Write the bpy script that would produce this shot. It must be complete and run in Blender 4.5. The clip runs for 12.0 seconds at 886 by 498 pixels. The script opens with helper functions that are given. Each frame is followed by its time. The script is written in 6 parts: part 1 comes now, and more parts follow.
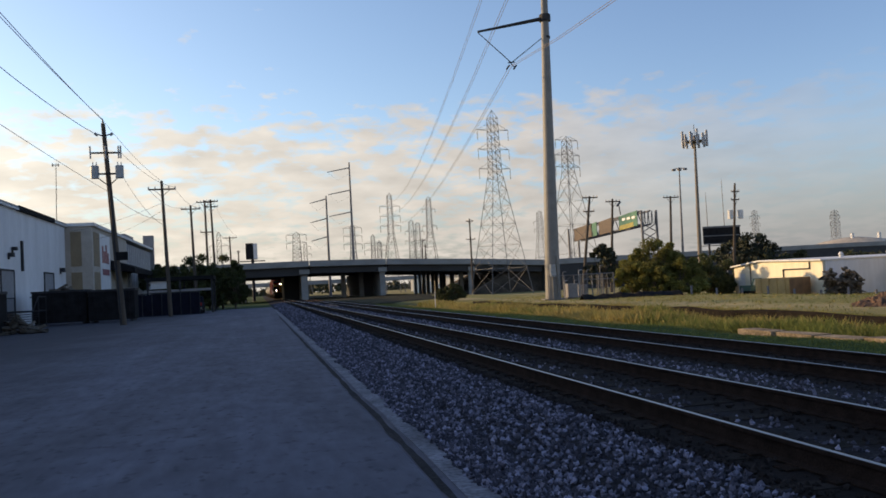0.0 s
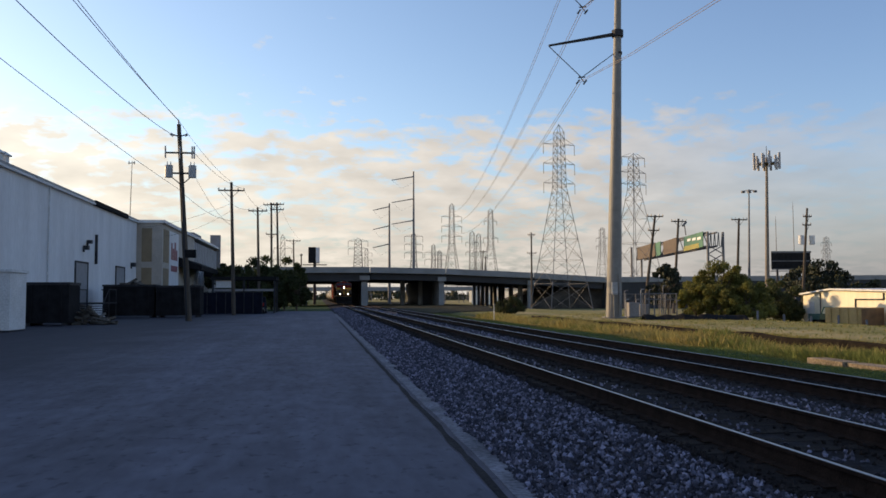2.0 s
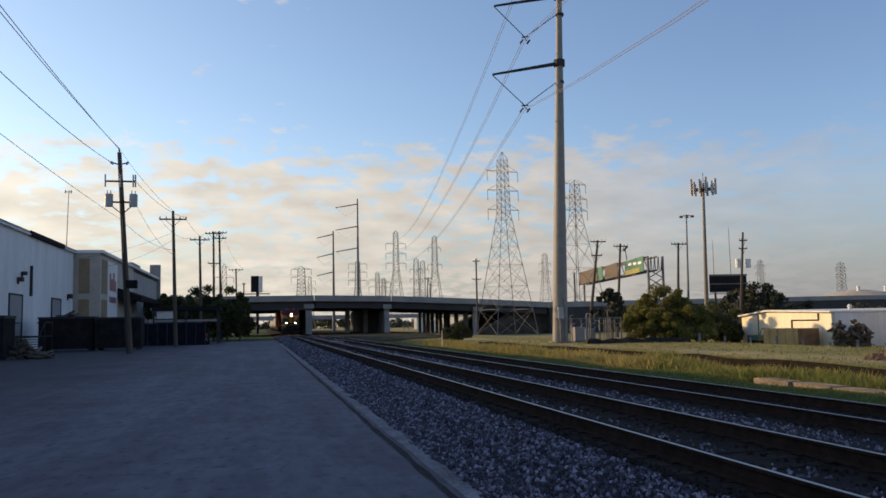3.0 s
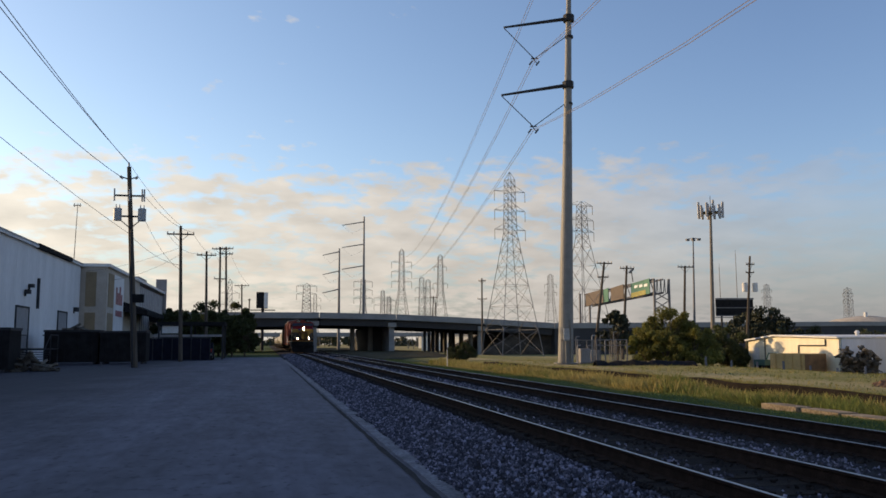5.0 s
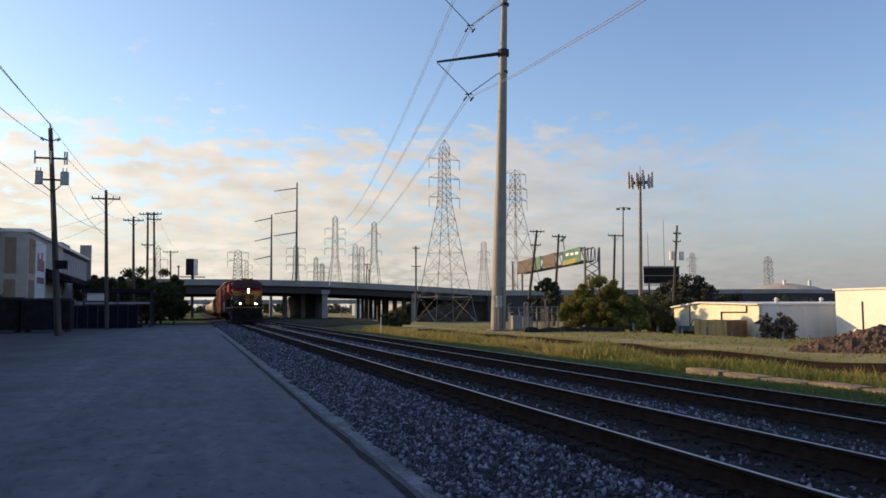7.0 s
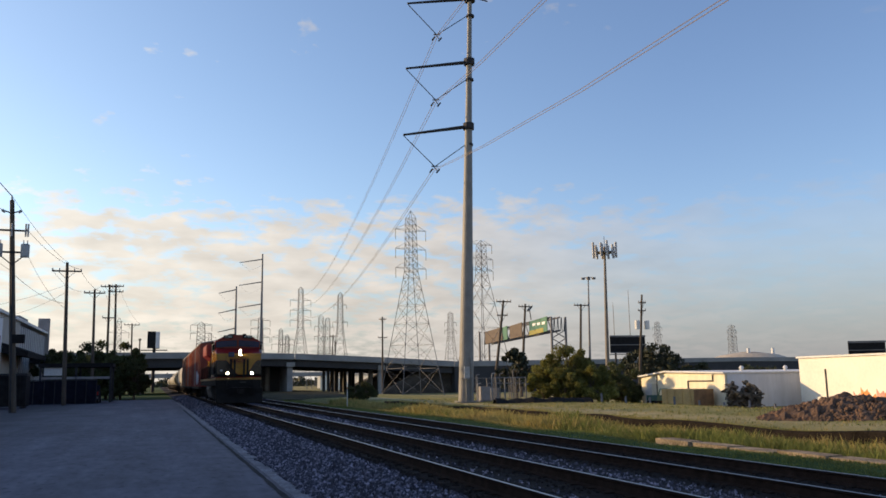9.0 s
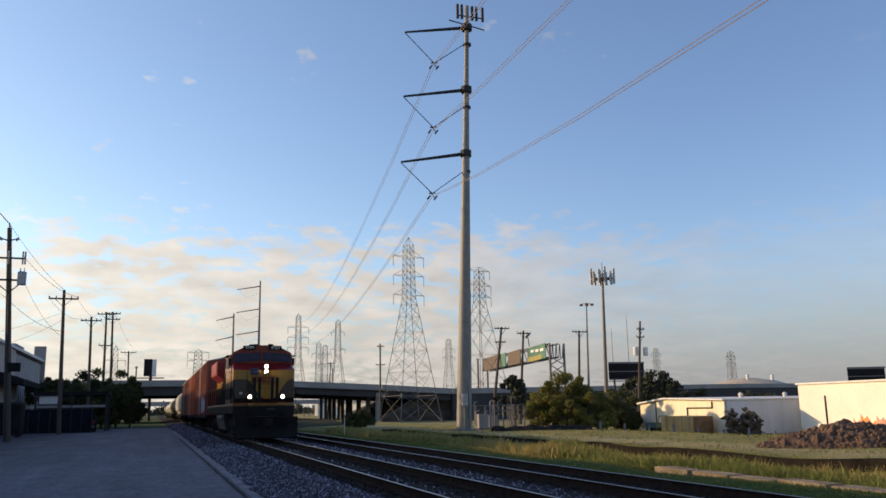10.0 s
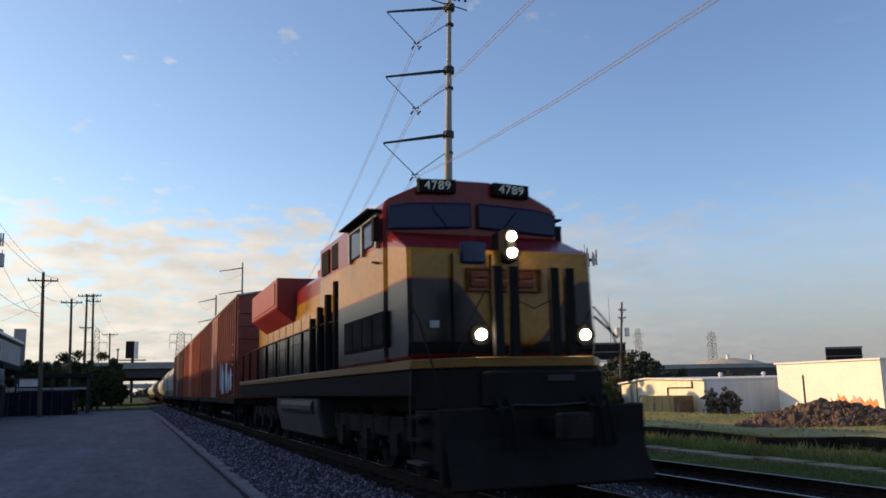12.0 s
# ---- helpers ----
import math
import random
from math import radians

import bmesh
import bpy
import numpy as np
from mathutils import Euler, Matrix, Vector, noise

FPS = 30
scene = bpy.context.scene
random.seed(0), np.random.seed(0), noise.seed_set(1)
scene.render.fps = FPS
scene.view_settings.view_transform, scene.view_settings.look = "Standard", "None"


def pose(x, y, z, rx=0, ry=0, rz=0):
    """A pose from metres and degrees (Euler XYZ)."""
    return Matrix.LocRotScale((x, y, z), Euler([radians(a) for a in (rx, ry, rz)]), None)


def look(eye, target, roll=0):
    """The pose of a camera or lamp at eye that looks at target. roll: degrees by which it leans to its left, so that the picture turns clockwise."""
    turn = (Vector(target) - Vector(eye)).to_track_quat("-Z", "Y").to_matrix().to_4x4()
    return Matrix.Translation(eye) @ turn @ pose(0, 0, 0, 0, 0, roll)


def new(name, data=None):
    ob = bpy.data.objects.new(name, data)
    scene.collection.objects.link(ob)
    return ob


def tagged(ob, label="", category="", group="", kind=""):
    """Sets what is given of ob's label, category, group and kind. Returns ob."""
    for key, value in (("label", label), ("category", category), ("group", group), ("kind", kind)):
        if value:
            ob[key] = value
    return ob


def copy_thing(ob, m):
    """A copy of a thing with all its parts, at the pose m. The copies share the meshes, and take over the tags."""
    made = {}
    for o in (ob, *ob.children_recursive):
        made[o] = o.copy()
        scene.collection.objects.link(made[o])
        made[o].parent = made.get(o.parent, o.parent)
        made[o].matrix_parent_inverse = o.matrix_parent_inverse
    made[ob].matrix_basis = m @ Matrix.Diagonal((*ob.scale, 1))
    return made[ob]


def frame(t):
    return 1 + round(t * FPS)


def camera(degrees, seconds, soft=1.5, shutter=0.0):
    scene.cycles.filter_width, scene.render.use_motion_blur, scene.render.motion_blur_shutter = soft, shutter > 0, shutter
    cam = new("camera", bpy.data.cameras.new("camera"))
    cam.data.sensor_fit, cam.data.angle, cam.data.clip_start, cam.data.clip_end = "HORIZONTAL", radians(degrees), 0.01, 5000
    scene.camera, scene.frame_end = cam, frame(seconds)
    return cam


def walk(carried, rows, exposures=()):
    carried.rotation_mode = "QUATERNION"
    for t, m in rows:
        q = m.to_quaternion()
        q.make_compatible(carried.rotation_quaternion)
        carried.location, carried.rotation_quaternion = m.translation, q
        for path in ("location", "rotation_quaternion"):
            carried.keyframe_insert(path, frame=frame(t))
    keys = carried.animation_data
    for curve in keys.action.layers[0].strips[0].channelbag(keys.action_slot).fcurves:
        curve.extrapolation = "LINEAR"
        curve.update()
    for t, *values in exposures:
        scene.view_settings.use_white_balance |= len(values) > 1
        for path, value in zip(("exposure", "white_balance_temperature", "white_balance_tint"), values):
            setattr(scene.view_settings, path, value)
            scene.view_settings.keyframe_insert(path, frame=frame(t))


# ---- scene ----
cam = camera(56.5, 12.0, soft=1.6, shutter=0.15)
# seconds, x, z, yaw, pitch, roll of the hand-held camera, which stands beside the track
ROWS = [
    (0, 0.365, 1.700, -12.65, 2.46, 3.12), (0.5, 0.258, 1.698, -16.13, 1.49, 0.76), (1, 0.291, 1.704, -16.30, 1.94, -0.53),
    (1.5, 0.314, 1.692, -11.23, 2.94, -0.12), (2, 0.256, 1.690, -8.62, 3.36, 0.27), (2.5, 0.220, 1.701, -9.43, 3.31, 0.33),
    (3, -0.028, 1.695, -12.48, 5.18, 1.19), (3.2, -0.093, 1.702, -12.31, 4.54, 1.50), (5, -0.089, 1.697, -12.17, 6.51, 0.24),
    (5.5, -0.084, 1.703, -12.13, 6.69, -0.15), (6, -0.093, 1.696, -14.06, 6.73, 0.35), (6.5, -0.099, 1.695, -15.78, 4.23, 1.26),
    (7, -0.118, 1.704, -16.77, 4.22, 0.31), (7.2, -0.066, 1.710, -16.95, 4.30, 0.17), (8.8, -0.159, 1.716, -19.11, 8.66, 1.25),
    (9, -0.158, 1.717, -19.05, 9.09, 0.89), (9.5, -0.129, 1.736, -18.99, 10.27, 0.76), (10, -0.131, 1.739, -19.17, 10.93, 1.03),
    (10.5, -0.170, 1.732, -19.14, 10.64, 1.61), (11, -0.145, 1.744, -19.32, 10.98, 1.92), (11.5, -0.083, 1.738, -19.61, 11.47, 1.77),
    (12, -0.058, 1.737, -20.30, 9.62, 1.27)]
walk(cam, [(t, pose(x, 0, z, 90 + p, r, w)) for t, x, z, w, p, r in ROWS],
     [(0, -0.10, 8050, 10), (0.5, 0.06, 8050, 10), (1, 0.10, 8050, 10), (1.5, 0.0, 8050, 10), (2, -0.08, 8050, 10), (3.2, -0.18, 8050, 10), (5.5, -0.20, 8050, 10), (6.2, -0.06, 8050, 10),
      (7, -0.02, 8000, 10), (9.5, 0.0, 7950, 10), (10.5, -0.10, 7850, 10), (12, -0.04, 7850, 10)])

# ---- sky, sun and exposure ----
SUN_EL, SUN_AZ = 15.0, -56.0          # degrees; azimuth from +y, negative towards -x
scene.view_settings.exposure = 0.0
world = bpy.data.worlds.new("sky")
scene.world = world
world.use_nodes = True
wn, wl = world.node_tree.nodes, world.node_tree.links
wn.clear()


def wnode(kind, **kw):
    n = wn.new(kind)
    for k, v in kw.items():
        n.inputs[k].default_value = v
    return n


def wmath(op, a, b=None, clamp=False):
    n = wn.new("ShaderNodeMath")
    n.operation, n.use_clamp = op, clamp
    for i, v in enumerate((a, b)):
        if v is None:
            continue
        if isinstance(v, (int, float)):
            n.inputs[i].default_value = v
        else:
            wl.new(v, n.inputs[i])
    return n.outputs[0]


sky = wn.new("ShaderNodeTexSky")
sky.sky_type, sky.sun_disc = "NISHITA", False
sky.sun_elevation, sky.sun_rotation = radians(SUN_EL), radians(SUN_AZ)
sky.air_density, sky.dust_density, sky.ozone_density = 1.0, 0.6, 2.4
coord = wn.new("ShaderNodeTexCoord")
sep = wn.new("ShaderNodeSeparateXYZ")
wl.new(coord.outputs["Generated"], sep.inputs[0])
up = wmath("MAXIMUM", sep.outputs[2], 0.0)
flat = wmath("ADD", up, 0.20)
comb = wn.new("ShaderNodeCombineXYZ")
wl.new(wmath("DIVIDE", sep.outputs[0], flat), comb.inputs[0])
wl.new(wmath("DIVIDE", sep.outputs[1], flat), comb.inputs[1])
puffs = wnode("ShaderNodeTexNoise", Scale=9.6, Detail=9.0, Roughness=0.55, Distortion=0.1)
wl.new(comb.outputs[0], puffs.inputs["Vector"])
large = wnode("ShaderNodeTexNoise", Scale=0.9, Detail=3.0)
wl.new(comb.outputs[0], large.inputs["Vector"])


def band(v0, v1, a0, a1):
    n = wn.new("ShaderNodeMapRange")
    n.interpolation_type = "SMOOTHSTEP"
    wl.new(up, n.inputs[0])
    for i, v in zip((1, 2, 3, 4), (v0, v1, a0, a1)):
        n.inputs[i].default_value = v
    return n.outputs[0]


# broken cloud between about three and fourteen degrees, haze below it
mass = wmath("ADD", wmath("MULTIPLY", puffs.outputs[0], 0.62), wmath("MULTIPLY", large.outputs[0], 0.38))
mass = wmath("SUBTRACT", wmath("ADD", mass, band(0.17, 0.265, 0.085, -0.13)), 0.48)
thin = wn.new("ShaderNodeMapRange")      # the cloud thins out away from the sun's side
wl.new(sep.outputs[0], thin.inputs[0])
for i, v in zip((1, 2, 3, 4), (0.30, 0.64, 0.92, 0.18)):
    thin.inputs[i].default_value = v
cover = wmath("MULTIPLY", wmath("MULTIPLY", mass, 9.0, True), thin.outputs[0])
haze = band(0.0, 0.20, 0.9, 0.0)
lit = wn.new("ShaderNodeMapRange")       # brighter towards the sun's side
wl.new(sep.outputs[0], lit.inputs[0])
for i, v in zip((1, 2, 3, 4), (-0.35, 0.55, 1.0, 0.0)):
    lit.inputs[i].default_value = v
tone = wn.new("ShaderNodeMix")
tone.data_type = "RGBA"
wl.new(lit.outputs[0], tone.inputs[0])
tone.inputs[6].default_value, tone.inputs[7].default_value = (4.45, 4.55, 5.15, 1), (8.6, 8.65, 8.65, 1)
shade = wn.new("ShaderNodeMix")
shade.data_type, shade.blend_type = "RGBA", "MULTIPLY"
shade.inputs[0].default_value = 1.0
under = wn.new("ShaderNodeMapRange")
inner = wnode("ShaderNodeTexNoise", Scale=4.3, Detail=6.0)
wl.new(comb.outputs[0], inner.inputs["Vector"])
wl.new(inner.outputs[0], under.inputs[0])
for i, v in zip((1, 2, 3, 4), (0.3, 0.7, 0.80, 1.10)):
    under.inputs[i].default_value = v
wl.new(tone.outputs[2], shade.inputs[6])
wl.new(under.outputs[0], shade.inputs[7])
mixed = wn.new("ShaderNodeMix")
mixed.data_type = "RGBA"
wl.new(cover, mixed.inputs[0])
veil = wn.new("ShaderNodeMix")         # thin high haze, clearer blue away from the sun
veil.data_type = "RGBA"
wl.new(lit.outputs[0], veil.inputs[0])
veil.inputs[6].default_value, veil.inputs[7].default_value = (1.48, 1.66, 2.12, 1), (1.95, 2.05, 2.30, 1)
clear = wn.new("ShaderNodeMix")
clear.data_type, clear.blend_type = "RGBA", "MULTIPLY"
clear.inputs[0].default_value = 1.0
wl.new(sky.outputs[0], clear.inputs[6])
wl.new(veil.outputs[2], clear.inputs[7])
hazy = wn.new("ShaderNodeMix")
hazy.data_type = "RGBA"
dull = wn.new("ShaderNodeMix")
dull.data_type = "RGBA"
wl.new(lit.outputs[0], dull.inputs[0])
dull.inputs[6].default_value, dull.inputs[7].default_value = (2.5, 2.78, 3.55, 1), (4.9, 4.98, 5.2, 1)
wl.new(haze, hazy.inputs[0])
wl.new(clear.outputs[2], hazy.inputs[6])
wl.new(dull.outputs[2], hazy.inputs[7])
wl.new(hazy.outputs[2], mixed.inputs[6])
wl.new(shade.outputs[2], mixed.inputs[7])
back = wnode("ShaderNodeBackground", Strength=0.12)
wl.new(mixed.outputs[2], back.inputs[0])
wl.new(back.outputs[0], wn.new("ShaderNodeOutputWorld").inputs[0])

az, el = radians(SUN_AZ), radians(SUN_EL)
sun_way = Vector((math.sin(az) * math.cos(el), math.cos(az) * math.cos(el), math.sin(el)))
sun = new("sun", bpy.data.lights.new("sun", "SUN"))
sun.data.energy, sun.data.angle, sun.data.color = 5.0, radians(0.6), (1.0, 0.74, 0.45)
sun.matrix_world = look(sun_way * 100, (0, 0, 0))


# ---- materials ----
def mat(name, colour, rough=0.8, metal=0.0, scale=6.0, vary=0.25, fine=0.1, bump=0.15, tint=None, spread=0.0, stretch=(1, 1, 1), spec=0.5):
    """A procedural surface: colour varied at two scales, roughness and bump from the same noises."""
    m = bpy.data.materials.new(name)
    m.use_nodes = True
    nt = m.node_tree
    n, l = nt.nodes, nt.links
    b = n["Principled BSDF"]
    b.inputs["Metallic"].default_value = metal
    b.inputs["Specular IOR Level"].default_value = spec
    tc, mp = n.new("ShaderNodeTexCoord"), n.new("ShaderNodeMapping")
    mp.inputs["Scale"].default_value = stretch
    l.new(tc.outputs["Object"], mp.inputs[0])
    big, small = n.new("ShaderNodeTexNoise"), n.new("ShaderNodeTexNoise")
    for q, s, d in ((big, scale, 5), (small, scale * 11, 4)):
        q.inputs["Scale"].default_value, q.inputs["Detail"].default_value = s, d
        l.new(mp.outputs[0], q.inputs["Vector"])
    ramp = n.new("ShaderNodeMix")
    ramp.data_type = "RGBA"
    c = Vector(colour)
    t = Vector(tint) if tint else c * (1 + vary)
    ramp.inputs[6].default_value, ramp.inputs[7].default_value = (*(c * (1 - vary)), 1), (*t, 1)
    mr = n.new("ShaderNodeMapRange")
    l.new(big.outputs[0], mr.inputs[0])
    mr.inputs[1].default_value, mr.inputs[2].default_value = 0.3, 0.7
    l.new(mr.outputs[0], ramp.inputs[0])
    hsv = n.new("ShaderNodeHueSaturation")
    l.new(ramp.outputs[2], hsv.inputs["Color"])
    ma = n.new("ShaderNodeMapRange")
    l.new(small.outputs[0], ma.inputs[0])
    for i, v in zip((1, 2, 3, 4), (0.25, 0.75, 1 - fine * 2, 1 + fine * 2)):
        ma.inputs[i].default_value = v
    val = ma.outputs[0]
    if spread:
        oi, ge = n.new("ShaderNodeObjectInfo"), n.new("ShaderNodeNewGeometry")
        add = n.new("ShaderNodeMath")
        l.new(oi.outputs["Random"], add.inputs[0])
        l.new(ge.outputs["Random Per Island"], add.inputs[1])
        sp = n.new("ShaderNodeMapRange")
        l.new(add.outputs[0], sp.inputs[0])
        for i, v in zip((1, 2, 3, 4), (0, 2, 1 - spread * 1.6, 1 + spread * 1.6)):
            sp.inputs[i].default_value = v
        if spread > 0.5:                # a few much paler pieces among dark ones
            pw = n.new("ShaderNodeMath")
            pw.operation = "POWER"
            l.new(ge.outputs["Random Per Island"], pw.inputs[0])
            pw.inputs[1].default_value = 3.0
            l.new(pw.outputs[0], sp.inputs[0])
            for i, v in zip((1, 2, 3, 4), (0, 1, 0.45, 3.0)):
                sp.inputs[i].default_value = v
        mu = n.new("ShaderNodeMath")
        mu.operation = "MULTIPLY"
        l.new(val, mu.inputs[0])
        l.new(sp.outputs[0], mu.inputs[1])
        val = mu.outputs[0]
    l.new(val, hsv.inputs["Value"])
    l.new(hsv.outputs[0], b.inputs["Base Color"])
    rr = n.new("ShaderNodeMapRange")
    l.new(big.outputs[0], rr.inputs[0])
    rr.inputs[3].default_value, rr.inputs[4].default_value = max(0.03, rough - 0.1), min(1, rough + 0.1)
    l.new(rr.outputs[0], b.inputs["Roughness"])
    if bump:
        bp = n.new("ShaderNodeBump")
        bp.inputs["Strength"].default_value, bp.inputs["Distance"].default_value = bump, 0.02
        l.new(small.outputs[0], bp.inputs["Height"])
        l.new(bp.outputs[0], b.inputs["Normal"])
    return m


def leafy(m):
    """Let some light through thin leaves."""
    n, l = m.node_tree.nodes, m.node_tree.links
    b, out = n["Principled BSDF"], n["Material Output"]
    tr, mx = n.new("ShaderNodeBsdfTranslucent"), n.new("ShaderNodeMixShader")
    l.new(b.inputs["Base Color"].links[0].from_socket, tr.inputs[0])
    mx.inputs[0].default_value = 0.4
    l.new(b.outputs[0], mx.inputs[1])
    l.new(tr.outputs[0], mx.inputs[2])
    l.new(mx.outputs[0], out.inputs[0])
    return m


def glow(name, colour, power):
    m = bpy.data.materials.new(name)
    m.use_nodes = True
    b = m.node_tree.nodes["Principled BSDF"]
    b.inputs["Base Color"].default_value = (*colour, 1)
    b.inputs["Emission Color"].default_value = (*colour, 1)
    b.inputs["Emission Strength"].default_value = power
    return m


KERB = mat("kerb_concrete", (0.160, 0.162, 0.188), 0.95, 0, 1.6, 0.4, 0.25, 0.8, spec=0.1)
STONE = mat("ballast_stone", (0.102, 0.100, 0.134), 0.9, 0, 8.0, 0.2, 0.15, 0.3, spread=0.6, spec=0.15)
TIE = mat("creosote_timber", (0.032, 0.027, 0.025), 0.85, 0, 3.0, 0.35, 0.2, 0.5, spread=0.2, stretch=(0.3, 3, 3), spec=0.04)
RAIL = mat("rusty_rail", (0.028, 0.019, 0.016), 0.9, 0.0, 5.0, 0.3, 0.2, 0.2, spec=0.03)
RAIL_HEAD = mat("polished_rail_head", (0.42, 0.39, 0.38), 0.42, 1.0, 4.0, 0.1, 0.05, 0.05)
STEEL = mat("galvanised_steel", (0.185, 0.18, 0.172), 0.6, 0.0, 1.5, 0.15, 0.06, 0.05)
LATTICE = mat("lattice_steel", (0.15, 0.15, 0.16), 0.65, 0.3, 1.5, 0.2, 0.08, 0.0)
DARK_STEEL = mat("dark_steel", (0.035, 0.035, 0.04), 0.7, 0.1, 2.0, 0.3, 0.1, 0.05, spec=0.2)
POLE_WOOD = mat("weathered_pole_wood", (0.075, 0.058, 0.045), 0.9, 0, 2.0, 0.35, 0.15, 0.4, stretch=(3, 3, 0.3))
CONDUCTOR = mat("weathered_conductor", (0.17, 0.14, 0.13), 0.6, 0.0, 1.0, 0.1, 0.0, 0.0)
WIRE = mat("wire", (0.05, 0.05, 0.055), 0.6, 0.4, 1.0, 0.1, 0.0, 0.0)
PORCELAIN = mat("grey_porcelain", (0.3, 0.3, 0.31), 0.3, 0, 4.0, 0.1)
XFMR = mat("transformer_grey", (0.30, 0.31, 0.32), 0.5, 0.1, 4.0, 0.15)
WHITE_METAL = mat("white_metal_siding", (0.68, 0.68, 0.69), 0.7, 0, 0.5, 0.10, 0.04, 0.05, stretch=(1, 1, 0.25), spec=0.2)
TRIM = mat("white_trim", (0.6, 0.6, 0.6), 0.6, 0, 1.0, 0.1)
CREAM = mat("cream_stucco", (0.42, 0.37, 0.32), 0.85, 0, 1.0, 0.1, 0.05, 0.2)
TAN = mat("tan_stucco", (0.25, 0.185, 0.115), 0.85, 0, 1.0, 0.12, 0.05, 0.2)
GREY_PANEL = mat("grey_wall_panel", (0.24, 0.23, 0.235), 0.8, 0, 0.6, 0.2, 0.08, 0.1, spread=0.08)
ROOF = mat("grey_roofing", (0.3, 0.3, 0.3), 0.8, 0, 0.6, 0.2)
BLACK = mat("black_paint", (0.018, 0.018, 0.020), 0.85, 0, 2.0, 0.3, spec=0.05)
NAVY = mat("dark_blue_screen", (0.009, 0.011, 0.020), 0.85, 0, 2.0, 0.3, spec=0.05)
GLASS_DARK = mat("dark_glass", (0.01, 0.012, 0.016), 0.08, 0, 1.0, 0.1, 0, 0)
BRIDGE = mat("bridge_concrete", (0.25, 0.25, 0.25), 0.9, 0, 0.25, 0.18, 0.06, 0.1, stretch=(1, 1, 2))
# darker bridge colour: the shade below the deck is painted in
BRIDGE_SHADED = mat("bridge_shaded", (0.040, 0.040, 0.044), 0.85, 0, 0.3, 0.2, 0.06, 0.1)
DIRT = mat("excavated_soil", (0.105, 0.060, 0.038), 0.95, 0, 1.4, 0.45, 0.25, 1.0)
SILT = mat("dark_silt_fabric", (0.016, 0.013, 0.011), 0.95, 0, 2.0, 0.4, 0.3, 0.5, spec=0.05)
EARTH = mat("dark_embankment_soil", (0.06, 0.05, 0.042), 0.95, 0, 0.6, 0.4, 0.2, 0.6)
LEAF = leafy(mat("leaf_green", (0.165, 0.160, 0.038), 0.75, 0, 0.7, 0.35, 0.1, 0.0, spread=0.22))
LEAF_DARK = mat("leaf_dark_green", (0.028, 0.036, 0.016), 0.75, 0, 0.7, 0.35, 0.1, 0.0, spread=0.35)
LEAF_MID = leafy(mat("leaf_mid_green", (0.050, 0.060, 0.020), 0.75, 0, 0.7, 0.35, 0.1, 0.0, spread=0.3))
BARK = mat("bark", (0.09, 0.07, 0.05), 0.95, 0, 4.0, 0.3, 0.2, 0.8)
GRASS = leafy(mat("grass_green", (0.145, 0.165, 0.042), 0.85, 0, 0.5, 0.35, 0.1, 0.0, spread=0.3))
STRAW = leafy(mat("grass_straw", (0.52, 0.40, 0.15), 0.85, 0, 0.5, 0.3, 0.1, 0.0, (0.34, 0.30, 0.10), 0.3))
OCHRE = mat("ochre_dumpster_paint", (0.50, 0.33, 0.14), 0.7, 0, 1.0, 0.2, 0.1, 0.1)
SIGN_GREEN = mat("sign_green", (0.02, 0.14, 0.09), 0.5, 0, 1.0, 0.1)
SIGN_YELLOW = mat("sign_yellow", (0.30, 0.26, 0.05), 0.5, 0, 1.0, 0.1)
SIGN_WHITE = mat("sign_white", (0.75, 0.75, 0.75), 0.5, 0, 1.0, 0.05)
SIGN_BROWN = mat("sign_back_brown", (0.085, 0.06, 0.048), 0.7, 0, 1.0, 0.2)
ORANGE = mat("faded_orange_paint", (0.65, 0.22, 0.06), 0.6, 0, 1.0, 0.2)
RED_SIGN = mat("faded_red_sign_paint", (0.28, 0.10, 0.11), 0.6, 0, 1.0, 0.2)


# ---- mesh helpers ----
def box(bm, x0, x1, y0, y1, z0, z1):
    v = [bm.verts.new(p) for p in ((x0, y0, z0), (x1, y0, z0), (x1, y1, z0), (x0, y1, z0), (x0, y0, z1), (x1, y0, z1), (x1, y1, z1), (x0, y1, z1))]
    for f in ((0, 3, 2, 1), (4, 5, 6, 7), (0, 1, 5, 4), (1, 2, 6, 5), (2, 3, 7, 6), (3, 0, 4, 7)):
        bm.faces.new([v[i] for i in f])


def tube(bm, a, b, ra, rb=None, sides=8, caps=True):
    a, b = Vector(a), Vector(b)
    rb = ra if rb is None else rb
    w = (b - a).normalized()
    u = w.orthogonal().normalized()
    s = w.cross(u)
    rings = []
    for p, r in ((a, ra), (b, rb)):
        rings.append([bm.verts.new(p + (u * math.cos(2 * math.pi * k / sides) + s * math.sin(2 * math.pi * k / sides)) * r) for k in range(sides)])
    for k in range(sides):
        j = (k + 1) % sides
        bm.faces.new((rings[0][k], rings[0][j], rings[1][j], rings[1][k]))
    if caps:
        bm.faces.new(rings[0][::-1])
        bm.faces.new(rings[1])


def prism(bm, outline, axis, lo, hi):
    """Extrude a 2D outline along x ('x', outline is y,z) or y ('y', outline is x,z) or z ('z', outline is x,y)."""
    def at(p, s):
        return {"x": (s, p[0], p[1]), "y": (p[0], s, p[1]), "z": (p[0], p[1], s)}[axis]
    a, b = [bm.verts.new(at(p, lo)) for p in outline], [bm.verts.new(at(p, hi)) for p in outline]
    n = len(outline)
    for k in range(n):
        bm.faces.new((a[k], a[(k + 1) % n], b[(k + 1) % n], b[k]))
    bm.faces.new(a[::-1])
    bm.faces.new(b)


